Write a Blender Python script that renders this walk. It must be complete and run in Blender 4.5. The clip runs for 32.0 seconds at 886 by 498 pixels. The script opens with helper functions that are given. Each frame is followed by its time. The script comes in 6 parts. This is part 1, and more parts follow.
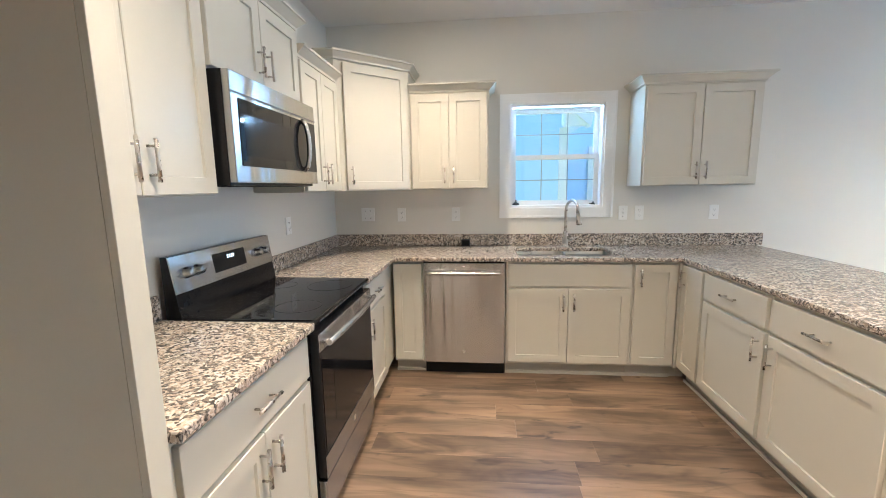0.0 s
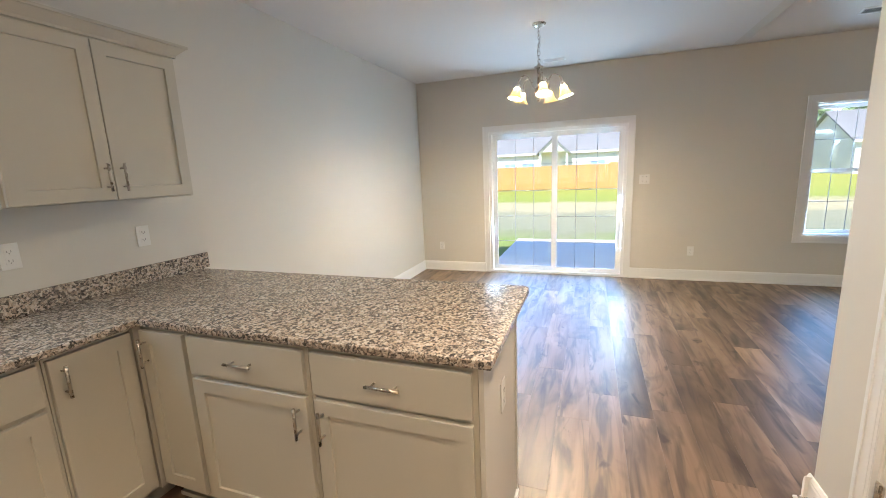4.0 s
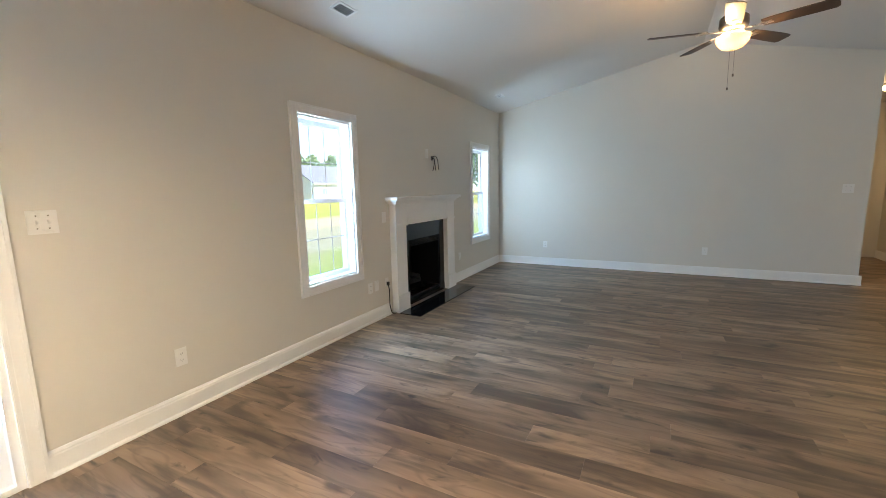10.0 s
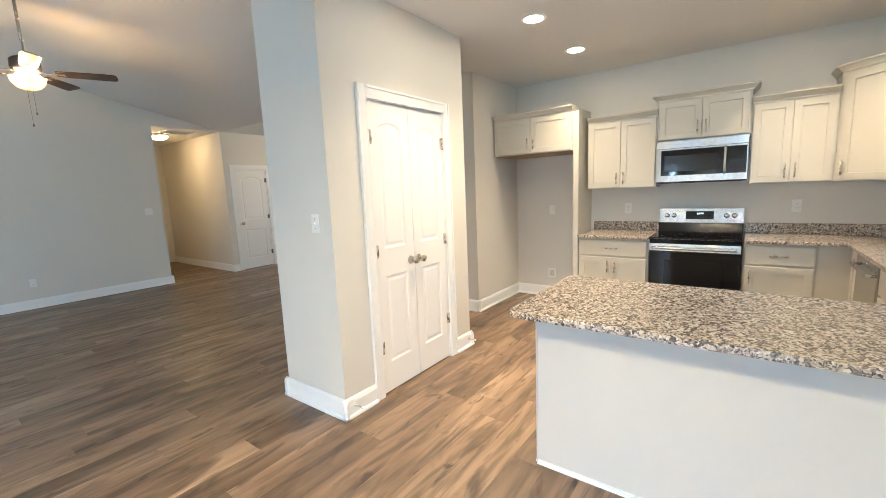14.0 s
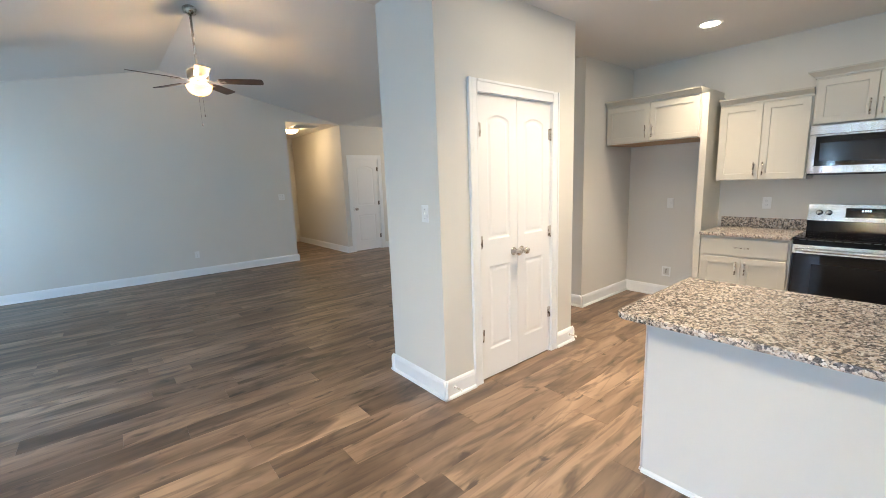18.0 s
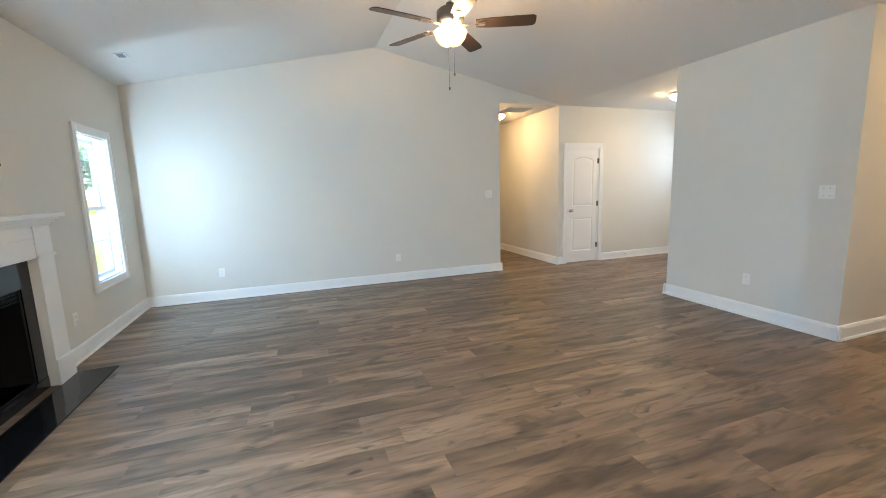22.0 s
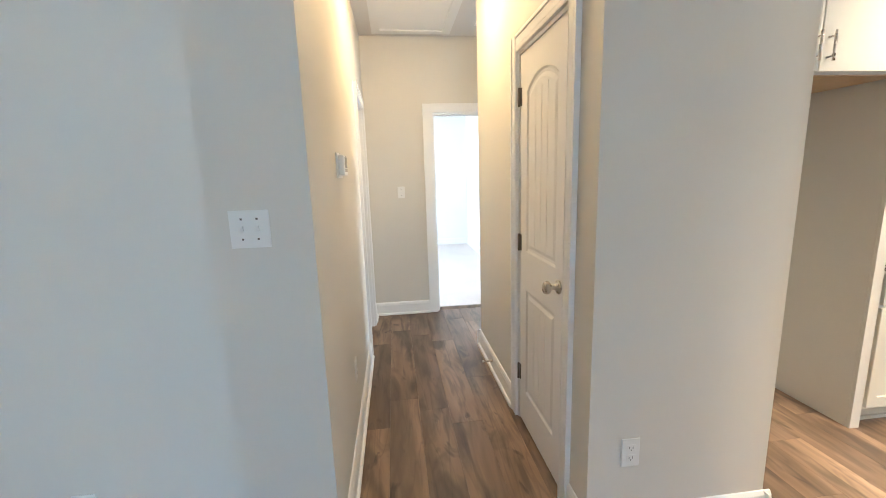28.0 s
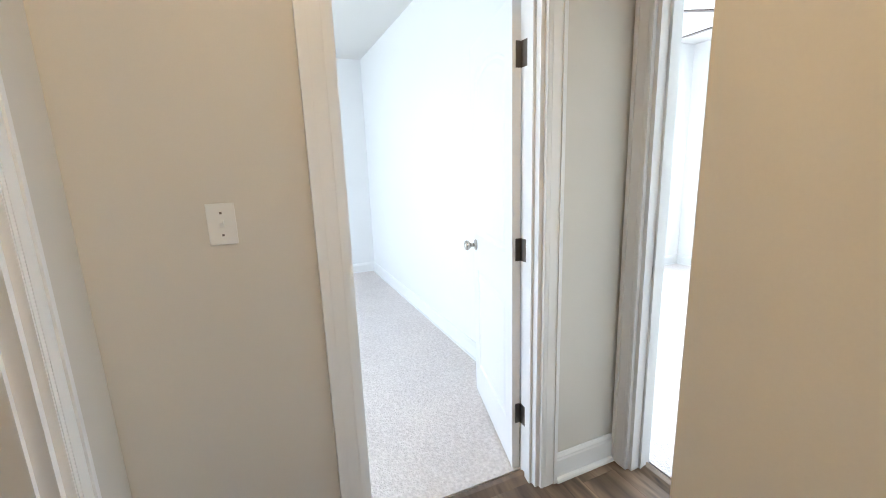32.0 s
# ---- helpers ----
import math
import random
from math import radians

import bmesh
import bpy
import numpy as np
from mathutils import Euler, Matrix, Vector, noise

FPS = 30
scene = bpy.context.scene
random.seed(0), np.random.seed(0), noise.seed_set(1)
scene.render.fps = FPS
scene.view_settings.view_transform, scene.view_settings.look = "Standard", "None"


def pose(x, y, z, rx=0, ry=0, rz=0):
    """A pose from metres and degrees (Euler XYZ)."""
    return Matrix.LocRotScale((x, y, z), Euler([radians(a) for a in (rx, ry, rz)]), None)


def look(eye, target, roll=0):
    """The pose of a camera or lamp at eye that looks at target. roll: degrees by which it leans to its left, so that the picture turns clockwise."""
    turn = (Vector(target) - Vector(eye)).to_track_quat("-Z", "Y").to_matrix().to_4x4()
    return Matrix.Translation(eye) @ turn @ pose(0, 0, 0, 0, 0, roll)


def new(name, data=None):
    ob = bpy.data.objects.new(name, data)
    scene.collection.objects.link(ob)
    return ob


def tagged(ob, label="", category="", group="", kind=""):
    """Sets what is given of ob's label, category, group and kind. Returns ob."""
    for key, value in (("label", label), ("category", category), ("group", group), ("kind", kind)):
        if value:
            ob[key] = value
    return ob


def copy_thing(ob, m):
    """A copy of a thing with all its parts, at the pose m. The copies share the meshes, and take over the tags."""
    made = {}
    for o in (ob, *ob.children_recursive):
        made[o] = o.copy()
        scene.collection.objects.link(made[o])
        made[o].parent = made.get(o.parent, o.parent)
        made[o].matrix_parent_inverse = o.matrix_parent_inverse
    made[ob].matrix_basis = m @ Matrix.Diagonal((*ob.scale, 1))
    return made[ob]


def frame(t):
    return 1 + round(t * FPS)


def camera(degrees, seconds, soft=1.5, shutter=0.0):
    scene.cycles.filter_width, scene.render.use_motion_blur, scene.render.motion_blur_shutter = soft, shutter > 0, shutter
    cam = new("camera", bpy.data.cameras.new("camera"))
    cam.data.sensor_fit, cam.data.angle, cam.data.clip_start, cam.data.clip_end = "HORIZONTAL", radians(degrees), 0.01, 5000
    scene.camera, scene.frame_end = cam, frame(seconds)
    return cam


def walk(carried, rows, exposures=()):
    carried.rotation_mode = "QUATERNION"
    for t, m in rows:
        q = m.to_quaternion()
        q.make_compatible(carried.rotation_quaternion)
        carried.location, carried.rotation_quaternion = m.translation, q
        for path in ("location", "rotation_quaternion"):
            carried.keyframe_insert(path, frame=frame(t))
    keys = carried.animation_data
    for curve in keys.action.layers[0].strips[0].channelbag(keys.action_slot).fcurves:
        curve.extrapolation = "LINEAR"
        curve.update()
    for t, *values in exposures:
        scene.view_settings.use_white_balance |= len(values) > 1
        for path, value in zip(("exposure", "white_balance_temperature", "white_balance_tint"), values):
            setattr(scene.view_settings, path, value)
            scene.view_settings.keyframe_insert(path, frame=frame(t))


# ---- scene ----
cam = camera(94.7, 32.0, soft=0.9)

# seconds, eye, target, roll
PATH = [
    (0, (0.935, 0.472, 1.423), (0.747, 2.44, 1.121), -0.9),
    (0.5, (0.846, 0.682, 1.442), (0.859, 2.654, 1.105), -1.3),
    (1, (0.776, 0.903, 1.434), (1.078, 2.851, 1.096), -1.4),
    (1.5, (0.749, 1.074, 1.459), (1.368, 2.942, 1.101), -1.5),
    (2, (0.784, 1.201, 1.455), (1.724, 2.929, 1.098), -1.8),
    (2.5, (0.816, 1.392, 1.464), (2.086, 2.895, 1.106), -1.9),
    (3, (0.869, 1.502, 1.46), (2.397, 2.74, 1.1), -2.2),
    (3.5, (0.982, 1.541, 1.465), (2.705, 2.488, 1.096), -2.4),
    (4, (1.217, 1.576, 1.472), (3.064, 2.252, 1.104), -2.4),
    (4.5, (1.423, 1.596, 1.501), (3.336, 2.039, 1.123), -2.3),
    (6.5, (2.663, 1.606, 1.262), (4.649, 1.505, 1.044), -0.1),
    (7, (2.93, 1.629, 1.339), (4.902, 1.382, 1.114), -0.0),
    (7.5, (3.206, 1.615, 1.342), (5.147, 1.182, 1.128), -0.4),
    (8, (3.492, 1.632, 1.369), (5.357, 0.947, 1.142), -0.5),
    (8.5, (3.721, 1.679, 1.351), (5.455, 0.712, 1.115), -0.6),
    (9, (3.928, 1.762, 1.389), (5.452, 0.494, 1.124), -0.7),
    (9.5, (4.135, 1.783, 1.374), (5.381, 0.243, 1.096), -1.1),
    (10, (4.335, 1.802, 1.405), (5.257, 0.051, 1.114), -1.2),
    (10.5, (4.451, 1.874, 1.43), (5.056, -0.01, 1.141), -1.3),
    (11, (4.578, 2.002, 1.466), (4.857, 0.043, 1.173), -1.2),
    (11.5, (4.653, 2.06, 1.493), (4.578, 0.083, 1.199), -0.9),
    (12, (4.574, 2.167, 1.468), (4.179, 0.227, 1.187), -0.9),
    (12.5, (4.576, 2.317, 1.476), (3.854, 0.474, 1.194), -0.9),
    (13, (4.582, 2.51, 1.465), (3.527, 0.834, 1.184), -1.2),
    (13.5, (4.662, 2.605, 1.477), (3.311, 1.156, 1.198), -1.9),
    (14, (4.771, 2.695, 1.472), (3.183, 1.514, 1.183), -2.4),
    (14.5, (4.799, 2.779, 1.475), (3.056, 1.843, 1.181), -2.5),
    (16.5, (4.782, 3.002, 1.506), (3.024, 2.096, 1.212), -1.7),
    (17, (4.782, 2.921, 1.514), (3.138, 1.821, 1.214), -1.9),
    (17.5, (4.802, 2.815, 1.515), (3.326, 1.503, 1.201), -2.1),
    (18, (4.834, 2.7, 1.506), (3.58, 1.177, 1.176), -2.1),
    (18.5, (4.829, 2.601, 1.509), (3.888, 0.871, 1.156), -2.5),
    (19, (4.778, 2.439, 1.517), (4.144, 0.578, 1.151), -2.0),
    (19.5, (4.722, 2.213, 1.469), (4.372, 0.279, 1.1), -1.5),
    (20, (4.783, 1.922, 1.454), (4.609, -0.037, 1.091), -1.3),
    (20.5, (4.784, 1.631, 1.467), (4.667, -0.332, 1.104), -1.1),
    (21, (4.786, 1.285, 1.46), (4.599, -0.677, 1.122), -1.2),
    (21.5, (4.91, 0.952, 1.447), (4.533, -0.985, 1.122), -1.5),
    (22, (5.074, 0.572, 1.431), (4.419, -1.294, 1.132), -1.7),
    (22.5, (5.061, 0.218, 1.475), (4.128, -1.525, 1.175), -2.5),
    (23, (4.954, -0.046, 1.503), (3.727, -1.596, 1.201), -2.5),
    (23.5, (4.964, -0.375, 1.475), (3.435, -1.627, 1.167), -2.4),
    (24, (4.894, -0.615, 1.447), (3.155, -1.549, 1.126), -2.4),
    (24.5, (4.662, -0.81, 1.425), (2.787, -1.421, 1.091), -2.5),
    (25, (4.401, -0.99, 1.443), (2.461, -1.299, 1.068), -2.5),
    (25.5, (4.076, -1.137, 1.446), (2.113, -1.238, 1.076), -2.2),
    (27.5, (2.413, -1.217, 1.432), (0.454, -1.031, 1.078), -1.9),
    (28, (2.015, -1.25, 1.436), (0.06, -1.026, 1.08), -1.8),
    (28.5, (1.616, -1.284, 1.447), (-0.33, -0.997, 1.084), -1.5),
    (29, (1.225, -1.261, 1.417), (-0.72, -0.957, 1.061), -1.6),
    (29.5, (0.857, -1.246, 1.415), (-1.08, -0.918, 1.042), -2.2),
    (30, (0.503, -1.242, 1.415), (-1.434, -0.876, 1.076), -1.5),
    (30.5, (0.136, -1.153, 1.404), (-1.803, -0.824, 1.042), -1.6),
    (31, (-0.21, -1.108, 1.411), (-2.137, -0.73, 1.032), -1.7),
    (31.5, (-0.553, -1.078, 1.392), (-2.453, -0.577, 1.018), -2.0),
    (32, (-0.878, -1.062, 1.418), (-2.678, -0.288, 1.014), -2.0),
]
walk(cam, [(t, look(eye, target, roll)) for t, eye, target, roll in PATH], exposures=[(0.0, 2.0, 5500, 8), (2.0, 1.9, 5650, 8), (3.0, 1.5, 5950, 8), (4.0, 1.4, 6350, 10), (7.0, 1.28, 6600, 5), (9.0, 1.33, 6750, 6), (10.0, 1.68, 6550, 10), (11.0, 1.8, 6350, 10), (12.0, 1.85, 6400, 9), (13.0, 1.9, 6300, 7), (17.0, 1.65, 5700, 8), (19.0, 1.9, 5950, 7), (20.0, 2.1, 5700, 4), (21.0, 2.2, 6050, 8), (22.0, 2.36, 6350, 9), (23.0, 2.38, 6650, 9), (24.0, 2.4, 6450, 7), (25.0, 2.35, 6700, 8), (28.0, 2.42, 5800, 7), (29.0, 2.25, 7150, 10), (30.0, 2.03, 6800, 8), (31.0, 2.05, 6080, 4), (32.0, 1.88, 5900, 9)])

# ---- world and sun: clear afternoon, the sun stands low in the north-west before the house ----
world = bpy.data.worlds.new("sky")
scene.world = world
world.use_nodes = True
wn = world.node_tree.nodes
sky = wn.new("ShaderNodeTexSky")
sky.sky_type, sky.sun_disc = "NISHITA", False
sky.sun_elevation, sky.sun_rotation = radians(47), radians(-88)
sky.dust_density, sky.ozone_density, sky.air_density = 0.0, 5.0, 0.8
world.node_tree.links.new(sky.outputs[0], wn["Background"].inputs[0])
wn["Background"].inputs[1].default_value = 0.15
sun_data = bpy.data.lights.new("sun", "SUN")
sun_data.energy, sun_data.angle, sun_data.color = 4.0, radians(0.5), (1.0, 0.95, 0.86)
sun = new("sun", sun_data)
sun.matrix_basis = look((-27.2, 2.6, 29.3), (0, 0, 0))


# added lamps that stand in for the sky's light: narrow ones under the window heads and on the jambs, large ones in the
# unseen bedroom windows
def opening_light(name, eye, target, sx, sy, watts, colour=(0.56, 0.77, 1.0), spread=180):
    d = bpy.data.lights.new(name, "AREA")
    d.shape, d.size, d.size_y, d.energy, d.color, d.spread = "RECTANGLE", sx, sy, watts, colour, radians(spread)
    ob = new(name, d)
    ob.matrix_basis = look(eye, target)
    return ob


# patio door and windows: added strips on the jambs light the room, and added tilted blue lamps outside the glass give
# the floor its sky sheen
opening_light("sky_light_patio_door", (7.012, 2.895, 1.12), (5.512, 1.695, 1.08), 0.03, 1.50, 13, (0.48, 0.73, 1.0), 170)
opening_light("sky_light_patio_door", (7.012, 1.205, 1.12), (5.512, 2.405, 1.08), 0.03, 1.50, 9, (0.50, 0.75, 1.0), 170)
opening_light("sky_light_kitchen_window", (1.552, 4.045, 2.035), (1.552, 2.0, 1.2), 0.66, 0.022, 2.5, (0.45, 0.72, 1.0))
for z, watts in ((0.40, 1.6), (0.80, 1.9), (1.20, 2.2), (1.60, 2.5)):
    opening_light("sky_light_patio_floor", (7.30, 2.05, z), (7.30 - 0.70, 2.05, z - 0.70), 1.62, 0.38, watts, (0.15, 0.44, 1.0), 76)
for y, watts in ((-1.052, 1.0), (-4.642, 0.5)):
    opening_light("sky_light_window", (7.045, y + 0.304, 1.32), (5.55, y - 0.6, 1.28), 0.03, 1.36, 17 * watts, (0.55, 0.78, 1.0), 170)
    for z in (0.85, 1.22, 1.58):
        opening_light("sky_light_window_floor", (7.25, y, z), (7.25 - 0.70, y, z - 0.70), 0.58, 0.42, 1.2 * watts, (0.18, 0.48, 1.0), 76)
# large lamps added in unseen windows to brighten the rooms beyond the hall
opening_light("sky_light_bedroom", (-4.0, -3.66, 1.32), (-4.0, 0.0, 1.0), 1.7, 1.4, 31, (0.84, 0.92, 1.0))
opening_light("sky_light_room", (-2.5, 4.02, 1.3), (-2.5, 0.0, 1.0), 1.7, 1.3, 34, (0.84, 0.92, 1.0))
opening_light("sky_light_room_side", (-4.62, 1.8, 1.3), (0.0, 1.8, 1.0), 1.5, 1.3, 28, (0.84, 0.92, 1.0))
opening_light("sky_light_entry", (-2.20, -4.46, 2.19), (0.2, -4.46, 0.9), 0.9, 0.10, 4)
opening_light("sky_light_entry_side", (-2.235, -5.09, 1.86), (0.2, -5.2, 1.0), 0.14, 0.10, 1.5)


# the beams of the four recessed kitchen lights
for x, y in ((1.593, 1.30), (0.62, 1.30), (0.62, 3.07), (2.49, 1.28)):
    d = bpy.data.lights.new("recessed_beam", "SPOT")
    d.energy, d.color, d.spot_size, d.spot_blend, d.shadow_soft_size = 60, (1.0, 0.76, 0.51), radians(112), 1.0, 0.06
    new("recessed_beam", d).matrix_basis = look((x, y, 2.738), (x, y + 0.0001, 0.0))


# ---- materials ----
def nodes_of(name):
    m = bpy.data.materials.new(name)
    m.use_nodes = True
    nt = m.node_tree
    return m, nt, nt.nodes["Principled BSDF"]


def add(nt, kind, **inputs):
    n = nt.nodes.new("ShaderNode" + kind)
    for k, v in inputs.items():
        n.inputs[k.replace("_", " ")].default_value = v
    return n


def ramp(nt, fac, stops):
    r = nt.nodes.new("ShaderNodeValToRGB")
    e = r.color_ramp.elements
    while len(e) < len(stops):
        e.new(0.5)
    for el, (p, c) in zip(e, stops):
        el.position, el.color = p, (*c, 1)
    nt.links.new(fac, r.inputs[0])
    return r


def mixrgb(nt, fac, a, b, kind="MIX"):
    n = nt.nodes.new("ShaderNodeMixRGB")
    n.blend_type = kind
    for s, v in zip(n.inputs, (fac, a, b)):
        if isinstance(v, (int, float)):
            s.default_value = v
        elif isinstance(v, tuple):
            s.default_value = (*v, 1)
        else:
            nt.links.new(v, s)
    return n.outputs[0]


def surface(name, base, rough=0.5, metal=0.0, vary=0.06, scale=3.0, grain=120.0, bump=0.05, dist=0.002, stretch=None, coat=0.0, spec=0.5):
    """A plain surface with cloudy tone variation, fine grain and relief, in metres of its own object."""
    m, nt, b = nodes_of(name)
    tc = nt.nodes.new("ShaderNodeNewGeometry")
    vec = tc.outputs["Position"]
    if stretch:
        mp = nt.nodes.new("ShaderNodeMapping")
        mp.inputs["Scale"].default_value = stretch
        nt.links.new(vec, mp.inputs["Vector"])
        vec = mp.outputs[0]
    n1, n2 = add(nt, "TexNoise", Scale=scale, Detail=4.0), add(nt, "TexNoise", Scale=grain, Detail=3.0)
    for n in (n1, n2):
        nt.links.new(vec, n.inputs["Vector"])
    lo, hi = tuple(c * (1 - vary) for c in base), tuple(min(1, c * (1 + vary)) for c in base)
    col = mixrgb(nt, 0.35, ramp(nt, n1.outputs[0], [(0.3, lo), (0.7, hi)]).outputs[0], ramp(nt, n2.outputs[0], [(0.3, lo), (0.7, hi)]).outputs[0])
    nt.links.new(col, b.inputs["Base Color"])
    rr = ramp(nt, n1.outputs[0], [(0.3, (max(0, rough - 0.05),) * 3), (0.7, (min(1, rough + 0.05),) * 3)])
    nt.links.new(rr.outputs[0], b.inputs["Roughness"])
    b.inputs["Metallic"].default_value, b.inputs["Coat Weight"].default_value = metal, coat
    b.inputs["Specular IOR Level"].default_value = spec
    if bump:
        bp = add(nt, "Bump", Strength=bump, Distance=dist)
        nt.links.new(n2.outputs[0], bp.inputs["Height"])
        nt.links.new(bp.outputs[0], b.inputs["Normal"])
    return m


def glow(name, colour, strength):
    m, nt, b = nodes_of(name)
    b.inputs["Base Color"].default_value = (*colour, 1)
    b.inputs["Emission Color"].default_value = (*colour, 1)
    b.inputs["Emission Strength"].default_value = strength
    return m


def glass_mat(name, tint=(1, 1, 1)):
    m, nt, b = nodes_of(name)
    out = nt.nodes["Material Output"]
    tr, gl, lw, mx = add(nt, "BsdfTransparent"), add(nt, "BsdfGlossy", Roughness=0.02), add(nt, "LayerWeight", Blend=0.5), add(nt, "MixShader")
    tr.inputs[0].default_value = (*tint, 1)
    f = ramp(nt, lw.outputs["Facing"], [(0.0, (0.05,) * 3), (0.6, (0.07,) * 3), (0.85, (0.18,) * 3), (1.0, (0.55,) * 3)])
    nt.links.new(f.outputs[0], mx.inputs[0])
    nt.links.new(tr.outputs[0], mx.inputs[1])
    nt.links.new(gl.outputs[0], mx.inputs[2])
    nt.links.new(mx.outputs[0], out.inputs[0])
    return m


def shade_mat(name, colour, passed):
    """Frosted glass that passes the light of the bulb within."""
    m, nt, b = nodes_of(name)
    out = nt.nodes["Material Output"]
    df, tl, gl, m1, m2 = add(nt, "BsdfDiffuse"), add(nt, "BsdfTranslucent"), add(nt, "BsdfGlossy", Roughness=0.15), add(nt, "MixShader"), add(nt, "MixShader")
    df.inputs[0].default_value = tl.inputs[0].default_value = (*colour, 1)
    m1.inputs[0].default_value, m2.inputs[0].default_value = passed, 0.05
    nt.links.new(df.outputs[0], m1.inputs[1])
    nt.links.new(tl.outputs[0], m1.inputs[2])
    nt.links.new(m1.outputs[0], m2.inputs[1])
    nt.links.new(gl.outputs[0], m2.inputs[2])
    nt.links.new(m2.outputs[0], out.inputs[0])
    return m


def plank_mat(name):
    """Grey-brown vinyl planks, grain along x, each plank its own tone."""
    m, nt, b = nodes_of(name)
    geo, info = nt.nodes.new("ShaderNodeNewGeometry"), nt.nodes.new("ShaderNodeObjectInfo")
    rnd = nt.nodes.new("ShaderNodeMath")
    rnd.operation = "ADD"
    nt.links.new(info.outputs["Random"], rnd.inputs[0])
    nt.links.new(geo.outputs["Random Per Island"], rnd.inputs[1])
    off = nt.nodes.new("ShaderNodeVectorMath")
    off.operation = "MULTIPLY"
    nt.links.new(rnd.outputs[0], off.inputs[0])
    off.inputs[1].default_value = (37.0, 11.0, 0.0)
    pos = nt.nodes.new("ShaderNodeVectorMath")
    pos.operation = "ADD"
    nt.links.new(geo.outputs["Position"], pos.inputs[0])
    nt.links.new(off.outputs[0], pos.inputs[1])

    def noise_at(sx, sy, detail=5.0, rough=0.6, warp=0.0):
        mp = nt.nodes.new("ShaderNodeMapping")
        mp.inputs["Scale"].default_value = (sx, sy, 1)
        nt.links.new(pos.outputs[0], mp.inputs["Vector"])
        n = add(nt, "TexNoise", Scale=1.0, Detail=detail, Roughness=rough, Distortion=warp)
        nt.links.new(mp.outputs[0], n.inputs["Vector"])
        return n.outputs[0]

    broad, streak, fine = noise_at(0.6, 3.2, 3, 0.5, 0.6), noise_at(1.1, 6.5, 3, 0.5, 1.0), noise_at(3.0, 70.0, 3)
    smudge, vein, knot, dash = noise_at(1.7, 5.5, 3, 0.55, 0.9), noise_at(0.8, 6.0, 2, 0.4, 1.2), noise_at(4.5, 10.0, 3, 0.5, 0.8), noise_at(1.8, 15.0, 3, 0.5, 0.7)
    c = ramp(nt, streak, [(0.32, (0.105, 0.063, 0.037)), (0.46, (0.172, 0.107, 0.065)), (0.58, (0.232, 0.149, 0.094)), (0.70, (0.310, 0.203, 0.131))]).outputs[0]
    c = mixrgb(nt, 0.45, c, ramp(nt, broad, [(0.38, (0.074, 0.046, 0.028)), (0.62, (0.372, 0.243, 0.156))]).outputs[0])
    c = mixrgb(nt, ramp(nt, smudge, [(0.53, (0, 0, 0)), (0.68, (0.85, 0.85, 0.85))]).outputs[0], c, (0.048, 0.029, 0.019))
    c = mixrgb(nt, ramp(nt, vein, [(0.472, (0, 0, 0)), (0.496, (0.28, 0.28, 0.28)), (0.504, (0.28, 0.28, 0.28)), (0.528, (0, 0, 0))]).outputs[0], c, (0.056, 0.035, 0.022))
    c = mixrgb(nt, ramp(nt, dash, [(0.52, (0, 0, 0)), (0.68, (0.72, 0.72, 0.72))]).outputs[0], c, (0.052, 0.032, 0.020))
    c = mixrgb(nt, ramp(nt, knot, [(0.63, (0, 0, 0)), (0.74, (0.9, 0.9, 0.9))]).outputs[0], c, (0.027, 0.017, 0.011))
    c = mixrgb(nt, 0.05, c, ramp(nt, fine, [(0.35, (0.056, 0.036, 0.024)), (0.65, (0.338, 0.223, 0.147))]).outputs[0])
    frac = nt.nodes.new("ShaderNodeMath")
    frac.operation = "FRACT"
    nt.links.new(rnd.outputs[0], frac.inputs[0])
    tone = ramp(nt, frac.outputs[0], [(0.0, (0.81, 0.84, 0.85)), (0.5, (1.05, 1.09, 1.10)), (1.0, (1.28, 1.33, 1.32))]).outputs[0]
    nt.links.new(mixrgb(nt, 1.0, c, tone, "MULTIPLY"), b.inputs["Base Color"])
    nt.links.new(ramp(nt, streak, [(0.3, (0.43,) * 3), (0.7, (0.35,) * 3)]).outputs[0], b.inputs["Roughness"])
    b.inputs["Specular IOR Level"].default_value = 0.6
    bp = add(nt, "Bump", Strength=0.08, Distance=0.001)
    nt.links.new(fine, bp.inputs["Height"])
    nt.links.new(bp.outputs[0], b.inputs["Normal"])
    return m


